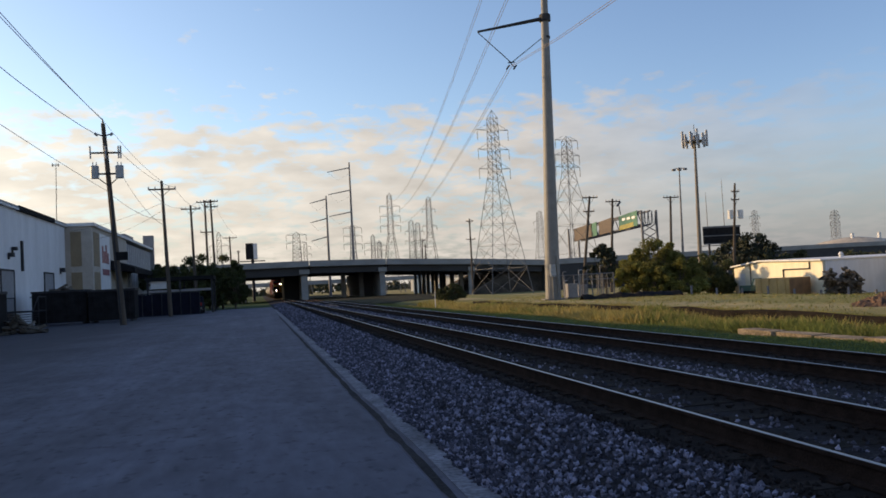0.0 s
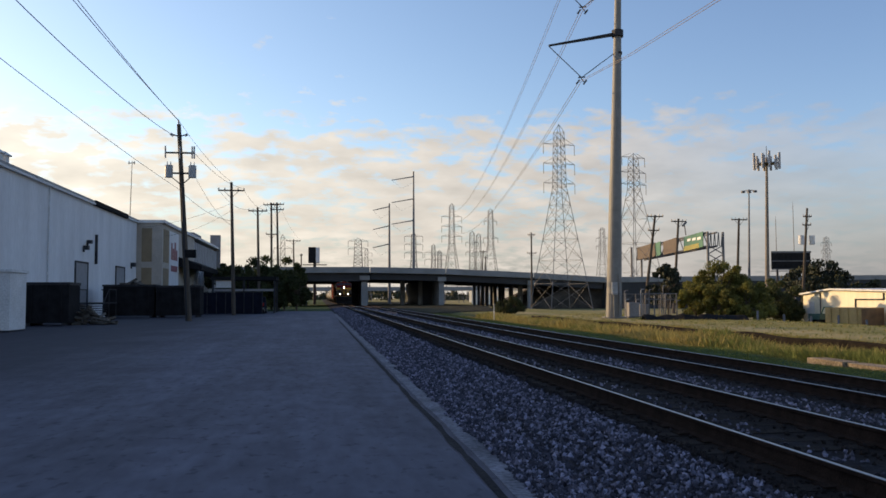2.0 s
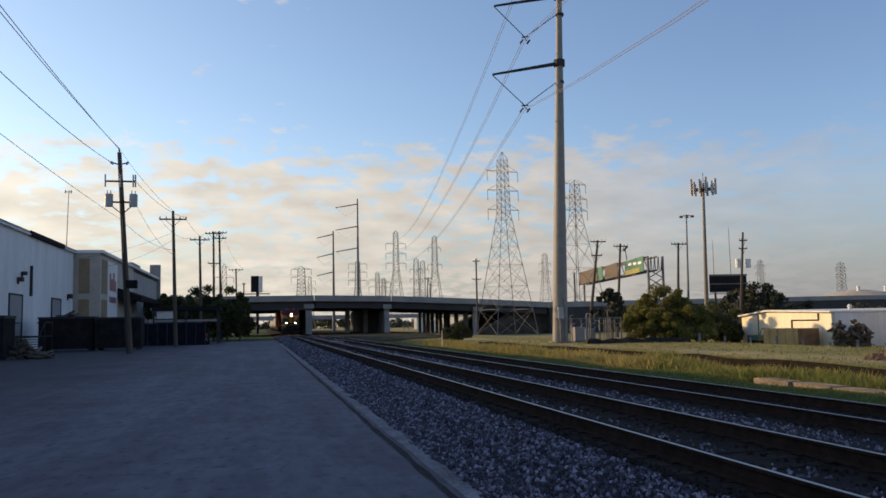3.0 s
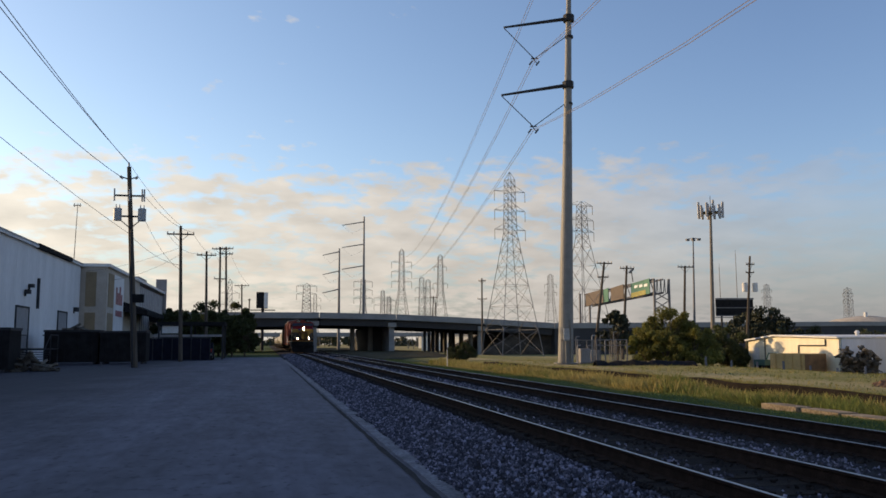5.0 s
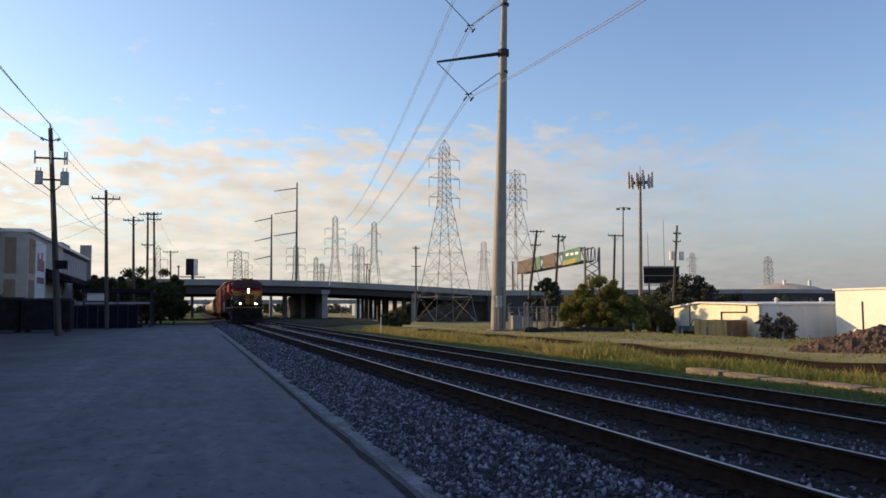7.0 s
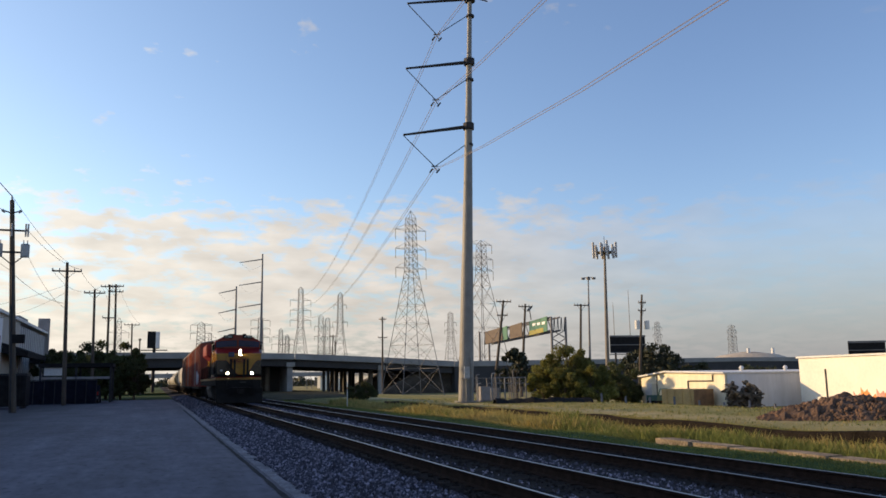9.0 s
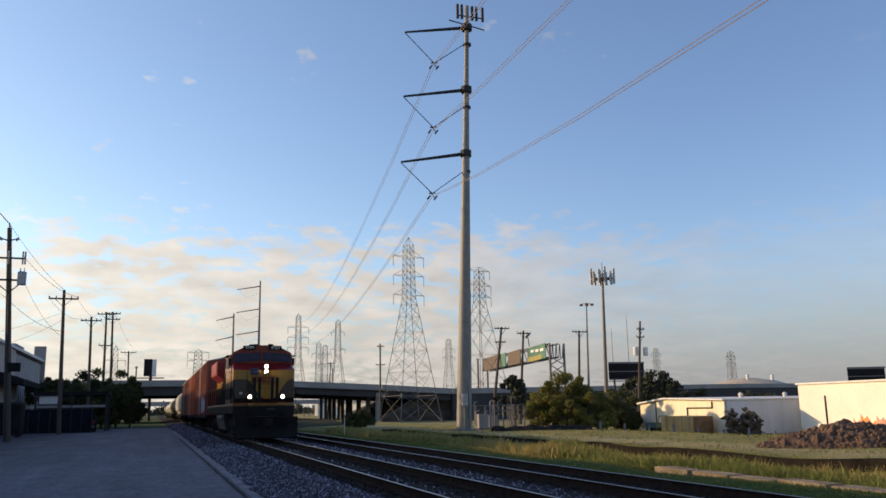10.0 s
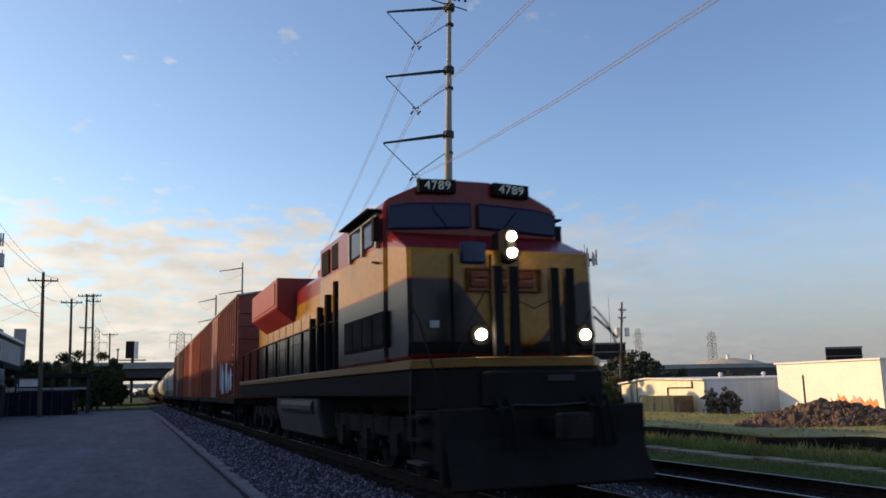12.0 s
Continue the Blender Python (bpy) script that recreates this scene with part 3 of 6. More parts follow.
def build_bridge():
    y0, y1 = 172.0, 214.0
    br = thing("road_bridge", "long grey concrete highway overpass on piers above the tracks", "bridge", pose(0, 0, 0), kind="structure")
    spans = [(-70, -34), (-34, 11), (11, 27), (27, 46), (46, 62)]
    for a, b in spans:
        za, zb = deck_z(a), deck_z(b)
        bm = bmesh.new()
        prism(bm, [(a, za - 1.2), (b - 0.12, zb - 1.2), (b - 0.12, zb), (a, za)], "y", y0 - 0.3, y0)
        part("parapet", bm, BRIDGE, br, "pale concrete parapet")
        bm = bmesh.new()
        prism(bm, [(a, za - 1.25), (b - 0.12, zb - 1.25), (b - 0.12, zb - 0.95), (a, za - 0.95)], "y", y0 + 0.004, y1)
        part("deck", bm, BRIDGE, br)
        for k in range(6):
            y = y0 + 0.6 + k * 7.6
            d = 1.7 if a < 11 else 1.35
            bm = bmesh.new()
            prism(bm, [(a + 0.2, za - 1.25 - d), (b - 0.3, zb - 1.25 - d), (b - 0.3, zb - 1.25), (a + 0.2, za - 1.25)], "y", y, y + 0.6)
            part("girder", bm, BRIDGE_SHADED, br)
    bm = bmesh.new()
    prism(bm, [(-70, deck_z(-70) - 1.0), (62, deck_z(62) - 1.0), (62, deck_z(62)), (-70, deck_z(-70))], "y", y1, y1 + 0.3)
    part("parapet", bm, BRIDGE, br)
    # solid wall piers and columns with caps
    for x, w, solid_wall in ((-34, 1.2, False), (9.9, 1.3, True), (26.2, 1.1, True), (45.5, 1.0, False), (-55, 1.2, False)):
        zt = deck_z(x) - 2.7
        if solid_wall:
            part("pier", boxes((x - w / 2, x + w / 2, y0 + 1.0, y1 - 1, -1, zt)), BRIDGE, br, "solid concrete wall pier")
            # added wall whose near-black colour stands for shade beside the pier
            part("pier_wing", boxes((x - w * 0.5 - 3.2, x - w * 0.5 - 0.004, y0 + 12, y1 - 4, -1, zt)), BRIDGE_SHADED, br, "wall between piers, shade put into its dark colour")
            part("pier_cap", boxes((x - w * 0.8, x + w * 0.8, y0 + 0.2, y1 - 0.5, zt, zt + 0.9)), BRIDGE, br)
        else:
            for y in (y0 + 1.5, y0 + 10, y0 + 19, y0 + 28, y0 + 37):
                part("column", tubes(((x, y, -1), (x, y, zt), 0.55), sides=14), BRIDGE, br)
            part("pier_cap", boxes((x - 0.7, x + 0.7, y0 + 0.2, y1 - 0.5, zt, zt + 1.0)), BRIDGE, br)
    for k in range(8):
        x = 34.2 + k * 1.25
        part("column", tubes(((x, y0 + 6 + k * 1.4, -1), (x, y0 + 6 + k * 1.4, deck_z(x) - 2.5), 0.33), sides=10), BRIDGE_SHADED, br)
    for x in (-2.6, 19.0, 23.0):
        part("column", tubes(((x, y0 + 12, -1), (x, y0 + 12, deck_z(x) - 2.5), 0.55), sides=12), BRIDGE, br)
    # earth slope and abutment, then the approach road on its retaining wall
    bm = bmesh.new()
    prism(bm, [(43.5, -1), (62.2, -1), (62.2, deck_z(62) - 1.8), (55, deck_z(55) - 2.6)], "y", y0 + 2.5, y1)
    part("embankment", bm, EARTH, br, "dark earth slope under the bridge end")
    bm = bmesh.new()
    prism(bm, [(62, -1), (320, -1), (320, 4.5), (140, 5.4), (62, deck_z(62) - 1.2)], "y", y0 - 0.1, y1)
    part("retaining_wall", bm, BRIDGE_SHADED, br, "dark retaining wall of the approach")
    bm = bmesh.new()
    prism(bm, [(62, deck_z(62) - 1.2), (140, 5.4), (320, 4.5), (320, 5.5), (140, 6.4), (62, deck_z(62))], "y", y0 - 0.3, y0)
    part("parapet", bm, BRIDGE, br)


def build_second_bridge():
    br = thing("far_bridge", "distant pale concrete bridge seen below the overpass", "bridge", pose(0, 0, 0), kind="structure")
    part("deck", boxes((-70, 260, 300, 312, 4.2, 5.6)), BRIDGE, br)
    for k in range(11):
        part("column", tubes(((-60 + k * 26, 306, -1), (-60 + k * 26, 306, 4.2), 0.8), sides=10), BRIDGE, br)


build_bridge()
build_second_bridge()


# ---- buildings beside the road ----
def build_warehouse():
    wh = thing("warehouse", "long white metal-sided warehouse with a low gable roof", "building", pose(0, 0, 0))
    # the near stretch, out of view, is added to shade road and tracks
    part("wall", boxes((-20.2, -20.0, -70, 97, -0.1, 10.44), (-58, -20.2, -70, -69.8, -0.1, 10.44), (-58, -20.2, 96.8, 97, -0.1, 10.44)), WHITE_METAL, wh, "ribbed white metal siding")
    bm = bmesh.new()
    prism(bm, [(-58.4, 10.45), (-39, 11.6), (-19.8, 10.45), (-19.8, 10.62), (-39, 11.8), (-58.4, 10.62)], "y", -70.4, 97.3)
    part("roof", bm, ROOF, wh)
    part("gutter", boxes((-20.0, -19.72, -70, 97.2, 10.24, 10.40)), TRIM, wh)
    part("dark_flashing", boxes((-19.998, -19.70, 78.5, 91.5, 10.22, 10.66)), BLACK, wh, "stretch of dark missing gutter")
    rib = mesh_of("rib", boxes((-0.02, -0.004, -0.03, 0.03, 0, 10.3)), WHITE_METAL)
    for k in range(23):
        r = new("rib", rib)
        r.parent, r.location = wh, (-19.99, 28 + k * 3.0, 0)
    for y0, w, z0, z1 in ((73.4, 3.6, 0.3, 4.8), (87.5, 3.6, 1.2, 4.9)):
        d = part("door", boxes((-20.0, -19.95, y0, y0 + w, z0, z1)), DOOR_GREY, wh, "grey steel door")
        part("door_frame", boxes((-20.0, -19.9, y0 - 0.18, y0, z0, z1 + 0.15), (-20.0, -19.9, y0 + w, y0 + w + 0.18, z0, z1 + 0.15), (-20.0, -19.9, y0, y0 + w, z1, z1 + 0.15)), DARK_STEEL, d)
    for y, z, s in ((75.4, 6.0, 0.35), (76.5, 6.6, 0.3), (94.0, 5.2, 0.45)):
        lamp = part("wall_lamp", boxes((-19.9, -19.55, y, y + s * 1.8, z, z + s)), DARK_STEEL, wh, "dark wall-pack lamp")
        part("bracket", boxes((-20.0, -19.9, y + 0.2, y + 0.5, z - 0.2, z + s)), DARK_STEEL, lamp)
    part("pipe", tubes(((-19.9, 79.6, 4.9), (-19.9, 79.6, 7.6), 0.14)), DARK_STEEL, wh, "dark vent pipe on the wall")
    part("pipe", tubes(((-19.9, 66.0, 0), (-19.9, 66.0, 10.5), 0.06)), TRIM, wh, "thin downpipe")
    for y in (57.5, 58.6):
        part("roof_vent", tubes(((-20.6, y, 10.3), (-20.6, y, 11.3), 0.35), ((-20.6, y, 11.3), (-20.6, y, 11.6), 0.55, 0.1)), TRIM, wh)


def build_office():
    of = thing("office_building", "cream and tan stucco building with a faded red wall sign", "building", pose(0, 0, 0))
    part("wall", boxes((-40, -17.3, 97.4, 122, -0.1, 10.3)), CREAM, of, "cream stucco wall")
    part("wall", boxes((-40, -17.4, 122.02, 150, -0.1, 9.9)), GREY_PANEL, of, "grey metal rear wall")
    part("roof_edge", boxes((-40.2, -17.0, 97.2, 150.1, 10.3, 10.65)), TRIM, of)
    for x0, x1 in ((-19.5, -18.4),):
        for z0, z1 in ((5.9, 9.7), (0.5, 5.2)):
            part("panel", boxes((x0, x1, 97.3, 97.4, z0, z1)), TAN, of, "tan stucco panel")
    for z0, z1 in ((5.9, 9.7), (0.5, 5.2)):
        part("panel", boxes((-17.3, -17.24, 98.3, 101.5, z0, z1)), TAN, of, "tan stucco panel")
    part("panel", boxes((-17.3, -17.25, 102.0, 108.5, 0.5, 9.8)), WHITE_METAL, of, "white sign panel")
    sign = part("wall_sign", boxes((-17.24, -17.2, 103.0, 103.8, 6.4, 8.4), (-17.24, -17.2, 104.1, 105.0, 6.4, 7.8), (-17.24, -17.2, 105.3, 106.2, 6.4, 8.6), (-17.24, -17.2, 106.5, 107.3, 6.4, 7.7)), RED_SIGN, of, "faded red lettering as plain shapes")
    part("bar", boxes((-17.24, -17.2, 103.0, 107.3, 5.0, 5.7)), RED_SIGN, sign)
    for y0, y1, z in ((108.5, 126, 7.0), (133, 141, 6.4)):
        aw = part("awning", made(prism, [(-17.35, z), (-14.4, z - 1.1), (-14.4, z - 1.7), (-17.35, z - 1.2)], "y", y0, y1), BLACK, of, "dark sloped loading awning")
        part("awning_post", tubes(((-14.6, y1 - 0.3, 0), (-14.6, y1 - 0.3, z - 1.2), 0.09)), DARK_STEEL, aw)
    for k in range(14):
        part("rib", boxes((-17.4, -17.34, 122.6 + k * 1.9, 122.75 + k * 1.9, 0, 9.8)), TRIM, of)
    part("roof_unit", boxes((-30, -20, 140, 149, 10.3, 12.6)), GREY_PANEL, of, "grey raised roof section")
    part("parapet_end", boxes((-18.6, -16.9, 150, 151, -0.1, 12.9)), GREY_PANEL, of, "tall grey end wall")


DOOR_GREY = mat("door_grey", (0.22, 0.23, 0.25), 0.6, 0, 2.0, 0.15)
build_warehouse()
build_office()


def build_skip(x0, x1, y0, y1, h, label):
    sk = thing("dumpster", label, "dumpster", pose((x0 + x1) / 2, (y0 + y1) / 2, 0), "dumpsters along the warehouse")
    a, b = (x1 - x0) / 2, (y1 - y0) / 2
    part("body", boxes((-a, a, -b, -b + 0.08, 0.18, h), (-a, a, b - 0.08, b, 0.18, h), (-a, -a + 0.08, -b + 0.08, b - 0.08, 0.18, h), (a - 0.08, a, -b + 0.08, b - 0.08, 0.18, h), (-a + 0.08, a - 0.08, -b + 0.08, b - 0.08, 0.18, 0.3)), BLACK, sk)
    part("rim", boxes((-a - 0.06, a + 0.06, -b - 0.06, -b - 0.002, h - 0.16, h + 0.02), (a + 0.002, a + 0.06, -b, b, h - 0.16, h + 0.02)), DARK_STEEL, sk)
    n = max(3, int(2 * a / 0.9))
    for k in range(n):
        x = -a + 2 * a * (k + 0.5) / n
        part("rib", boxes((x - 0.06, x + 0.06, -b - 0.1, -b - 0.002, 0.2, h - 0.17)), BLACK, sk)
    for x in (-a + 0.3, a - 0.3):
        part("skid", boxes((x - 0.1, x + 0.1, -b, b, 0.0, 0.178)), DARK_STEEL, sk)
    return sk


def build_scrap(m, label, n, w, seed, tall=1.0, square=False):
    """A heap of boards and bits."""
    rng = random.Random(seed)
    heap = thing("scrap_pile", label, "scrap pile", m)
    shapes = [mesh_of("board", boxes((-a, a, -0.12, 0.12, 0, t)), SCRAP) for a, t in ((0.2, 0.2), (0.35, 0.08), (0.5, 0.05), (0.6, 0.14))]
    for _ in range(n):
        p = Vector((rng.uniform(-w, w), rng.uniform(-0.6, 0.6), 0))
        h = (0.75 + 0.25 * math.sin(p.x * 5)) * tall if square else max(0.1, 1.0 - abs(p.x) / w) * tall
        b = new("board", rng.choice(shapes))
        b.parent = heap
        b.matrix_basis = Matrix.Translation(p + Vector((0, 0, rng.uniform(0.0, h)))) @ Euler((rng.uniform(-0.6, 0.6), rng.uniform(-0.8, 0.8), rng.random() * 6)).to_matrix().to_4x4()
    return heap


SCRAP = mat("scrap_wood", (0.10, 0.085, 0.07), 0.9, 0, 3.0, 0.4, spread=0.4)
build_skip(-18.1, -15.4, 55.5, 58.0, 2.75, "black steel dumpster beside the warehouse stairs")
build_skip(-18.6, -14.2, 77, 79.4, 2.95, "long black roll-off dumpster heaped with rubbish")
build_skip(-14.0, -10.2, 76.6, 79.0, 2.85, "long black roll-off dumpster behind the utility pole")
build_scrap(pose(-14.6, 57.5, 0), "heap of tyres and broken boards by the dumpster", 60, 1.3, 3)
build_scrap(pose(-16.3, 78.2, 2.3), "bags and boards heaped in a dumpster", 70, 2.2, 5)


def build_side_gate():
    g = thing("storage_box", "pale grey storage box with lid at the wall", "box", pose(-16.6, 46.5, 0))
    part("body", boxes((-1.6, 1.2, -1.2, 1.2, 0.1, 3.1)), TRIM, g)
    part("lid", boxes((-1.7, 1.3, -1.3, 1.3, 3.104, 3.24)), TRIM, g)
    for x in (-1.0, -0.2, 0.6):
        part("rib", boxes((x - 0.06, x + 0.06, -1.28, -1.202, 0.1, 3.0)), TRIM, g)
    for x in (-1.4, 1.0):
        part("foot", boxes((x - 0.15, x + 0.15, -1.1, 1.1, 0, 0.098)), DARK_STEEL, g)


def build_stairs():
    st = thing("stairs", "steel stairs with pipe handrail up to the warehouse door", "stairs", pose(-18.4, 73.5, 0))
    for k in range(7):
        part("tread", boxes((-1.4, 1.2, -k * 0.3 - 0.3, -k * 0.3, 1.3 - k * 0.185 - 0.05, 1.3 - k * 0.185)), DARK_STEEL, st)
    part("landing", boxes((-1.5, 1.2, 0.004, 2.6, 1.3, 1.4)), DARK_STEEL, st)
    for x in (-1.3, 1.15):
        part("handrail", tubes(((x, 2.5, 2.5), (x, 0, 2.5), 0.04), ((x, 0, 2.5), (x, -2.0, 1.2), 0.04)), DARK_STEEL, st)
        for y, z in ((2.5, 1.4), (0, 1.4), (-2.0, 0.0)):
            part("rail_post", tubes(((x, y, z - 1.4 if y > -1 else z), (x, y, z + 1.15), 0.04)), DARK_STEEL, st)


def build_yard_fence():
    fe = thing("screened_fence", "chain fence with dark blue privacy screen", "fence", pose(0, 90, 0))
    for k in range(9):
        x = -13.2 + k * 0.95
        part("post", tubes(((x, 0, 0), (x, 0, 2.45), 0.05)), DARK_STEEL, fe)
        if k < 8:
            part("screen", boxes((x + 0.05, x + 0.9, -0.02, 0.02, 0.05, 2.3)), NAVY, fe)
    part("top_rail", tubes(((-13.2, 0, 2.36), (-5.6, 0, 2.36), 0.035)), DARK_STEEL, fe)


def build_carport():
    c = thing("carport", "dark flat-roofed carport frame in the yard", "carport", pose(-7.6, 97, 0))
    part("roof", boxes((-4.0, 3.2, -1.6, 4, 3.75, 4.15)), BLACK, c)
    for x in (-3.8, -0.4, 3.0):
        for y in (-1.4, 3.8):
            part("post", boxes((x - 0.1, x + 0.1, y - 0.1, y + 0.1, 0, 3.75)), DARK_STEEL, c)
    part("cross_beam", boxes((-3.7, 2.9, -1.5, -1.3, 2.5, 2.75)), GREY_PANEL, c, "pale cross beam")
    part("board", boxes((-3.5, -1.6, -1.3, -1.24, 2.9, 3.74)), TRIM, c, "pale notice board")


def build_pickup():
    p = thing("pickup_truck", "dark pickup truck parked with tail towards the road", "truck", pose(-6.4, 90.6, 0))
    part("bed", boxes((-0.95, 0.95, 0.0, 2.0, 0.55, 1.25)), NAVY, p, bevel=0.05)
    part("cab", made(prism, [(2.02, 0.55), (4.0, 0.55), (4.0, 1.2), (3.5, 1.85), (2.1, 1.85), (2.02, 1.3)], "x", -0.92, 0.92), NAVY, p, bevel=0.05)
    part("hood", boxes((-0.9, 0.9, 4.02, 5.3, 0.55, 1.15)), NAVY, p, bevel=0.06)
    part("rear_window", boxes((-0.7, 0.7, 2.06, 2.09, 1.35, 1.75)), GLASS_DARK, p)
    part("bumper", boxes((-0.95, 0.95, -0.18, -0.01, 0.5, 0.7)), STEEL, p)
    for x in (-0.86, 0.86):
        part("tail_light", boxes((x - 0.09, x + 0.09, -0.03, -0.002, 0.85, 1.2)), RED_LENS, p, "red tail light")
        for y in (0.9, 4.4):
            w = part("wheel", tubes(((x - 0.12, y, 0.38), (x + 0.12, y, 0.38), 0.38), sides=18), BLACK, p)
            part("rim", tubes(((x - 0.125, y, 0.38), (x + 0.125, y, 0.38), 0.2), sides=12), STEEL, w)


RED_LENS = mat("red_lens", (0.35, 0.02, 0.02), 0.25, 0, 2.0, 0.1)
build_side_gate()
build_stairs()
build_yard_fence()
build_carport()
build_pickup()


# ---- utility poles and wires on the road side ----
def wood_pole(m, h, arms, lean=0.0, label="weathered wooden utility pole with crossarm", xf=False, group="utility poles along the road"):
    p = thing("utility_pole", label, "utility pole", m, group)
    t = Vector((math.sin(radians(lean)) * h, 0, math.cos(radians(lean)) * h))
    part("pole", tubes(((0, 0, -0.3), tuple(t), 0.21, 0.13), sides=10), POLE_WOOD, p)
    for z, w, kind in arms:
        c = t * (z / h)
        a = part("crossarm", boxes((c.x - w, c.x + w, -0.2, -0.06, z - 0.07, z + 0.07)), POLE_WOOD, p)
        for s in ((-0.95, -0.5, 0.5, 0.95) if kind else (-0.95, 0.95)):
            part("insulator", tubes(((c.x + s * w, -0.13, z + 0.07), (c.x + s * w, -0.13, z + 0.28), 0.07, 0.05)), PORCELAIN, a)
        for s in (-1, 1):
            part("brace", tubes(((c.x + s * w * 0.55, -0.1, z - 0.06), (c.x, -0.12, z - 0.75), 0.025), sides=5), DARK_STEEL, a)
    return p


def build_transformer_pole():
    p = thing("utility_pole", "leaning dark wooden pole with two grey transformers", "utility pole", pose(-9.26, 64, 0), "utility poles along the road")
    top = Vector((-0.93, 0, 14.85))
    part("pole", tubes(((0, 0, -0.3), tuple(top), 0.24, 0.15), sides=10), POLE_WOOD, p)

    def on(z):
        return top.x * z / top.z
    for z, w in ((12.65, 1.05), (11.1, 0.95)):
        a = part("crossarm", boxes((on(z) - w, on(z) + w, -0.26, -0.12, z - 0.06, z + 0.06)), POLE_WOOD if z > 12 else DARK_STEEL, p)
        if z > 12:
            for s in (-1.0, 0.0, 0.85, 1.0):
                part("cutout", tubes(((on(z) + s * w, -0.2, z - 0.42), (on(z) + s * w, -0.25, z + 0.5), 0.06)), PORCELAIN, a, "porcelain fuse cutout")
    for s in (-0.85, 0.85):
        x, y = on(11.1) + s, (-0.25 if s else -0.5)
        tr = part("transformer", tubes(((x, y - 0.1, 10.75), (x, y - 0.1, 11.6), 0.29), sides=16), XFMR, p, "grey can transformer")
        part("lid", tubes(((x, y - 0.1, 11.6), (x, y - 0.1, 11.68), 0.31, 0.24), sides=16), XFMR, tr)
        for d in (-0.12, 0.12):
            part("bushing", tubes(((x + d, y - 0.1, 11.66), (x + d, y - 0.1, 11.95), 0.045, 0.03)), PORCELAIN, tr)
    for s in (-1, 1):
        part("brace", tubes(((on(10.9) + s * 0.85, -0.2, 10.95), (on(10.3), -0.2, 10.2), 0.04), sides=6), DARK_STEEL, p)
        b = part("bracket", tubes(((on(14), -0.1, 13.9), (on(14) + s * 0.5, -0.15, 14.05), 0.05)), DARK_STEEL, p)
        part("insulator", tubes(((on(14) + s * 0.42, -0.15, 13.95), (on(14) + s * 0.62, -0.15, 14.1), 0.1)), PORCELAIN, b)
    part("top_insulator", tubes(((top.x, 0, 14.85), (top.x - 0.03, 0, 15.2), 0.08, 0.05)), PORCELAIN, p)
    part("riser", tubes(((0.0 + on(2), -0.26, 0), (on(10) + 0.05, -0.26, 10), 0.06)), DARK_STEEL, p, "cable riser pipe")
    # added box: stands for the dark awning of the building behind
    part("awning_stand_in", boxes((on(4.8) - 0.05, on(4.8) + 0.75, -0.3, 0.15, 4.75, 5.35)), BLACK, p, "dark box at the pole standing in for the building's awning")


build_transformer_pole()
wood_pole(pose(-8.05, 85, 0), 13.4, ((12.55, 1.3, True),), -1.6)
wood_pole(pose(-7.3, 110, 0), 13.6, ((13.1, 1.2, True),), -1.2)
wood_pole(pose(-6.5, 125, 0), 15.9, ((15.6, 1.15, True), (11.2, 0.8, False)), -0.6)
wood_pole(pose(-5.5, 126, 0), 16.1, ((15.8, 1.05, True), (15.0, 1.0, True)), -1.4)
wood_pole(pose(-4.4, 170, 0), 13.6, ((13.3, 1.4, True),), -1.2)
wood_pole(pose(-3.4, 185, 0), 11.5, ((11.2, 0.3, False),), 0)
wood_pole(pose(-10.2, -8, 0), 15.5, ((15.2, 1.0, True),), 0)


def wire_run(name, runs, r, label, material=WIRE):
    line = thing(name, label, "power line")
    for a, b, sag in runs:
        bm = bmesh.new()
        path_tube(bm, hang(a, b, sag), r, 4)
        part("wire", bm, material, line)
    return line


wire_run("overhead_line", [
    ((-10.2, 64, 15.15), (-10.35, -8, 15.7), 0.8), ((-10.2, 64, 15.1), (-9.75, -8, 15.9), 0.9), ((-10.68, 64, 14.05), (-11.1, -8, 15.2), 1.8)], 0.022, "dark sagging power lines from pole to pole")
wire_run("overhead_line", [((-10.1, 64, 9.9), (-10.2, -8, 10.4), 0.5)], 0.014, "thick dark communication cable between poles")
wire_run("overhead_line", [
    ((-10.2, 64, 15.15), (-8.4, 85, 13.4), 0.4), ((-9.2, 64, 12.9), (-7.35, 85, 12.8), 0.5), ((-9.0, 64, 11.0), (-8.3, 85, 9.0), 0.6),
    ((-10.1, 64, 9.9), (-8.4, 85, 9.5), 0.5), ((-9.8, 85, 12.8), (-9.0, 110, 13.3), 0.6), ((-7.3, 85, 12.8), (-6.5, 110, 13.3), 0.6),
    ((-9.0, 110, 13.3), (-7.7, 125, 15.8), 0.4), ((-6.5, 110, 13.3), (-5.5, 125, 15.8), 0.4), ((-7.7, 125, 15.8), (-5.9, 170, 13.5), 0.9),
    ((-5.5, 125, 15.8), (-3.2, 170, 13.5), 0.9), ((-8.3, 85, 11.3), (-19.5, 97.5, 9.8), 0.4), ((-8.3, 85, 10.6), (-17.5, 100, 9.0), 0.5)], 0.016, "thin dark power lines between the wooden poles")
wood_antenna = thing("antenna_mast", "thin roof mast with short cross antenna", "antenna", pose(-21.2, 99, 10.62))
part("mast", tubes(((0, 0, 0), (0.15, 0, 7.0), 0.05, 0.035), sides=6), DARK_STEEL, wood_antenna)
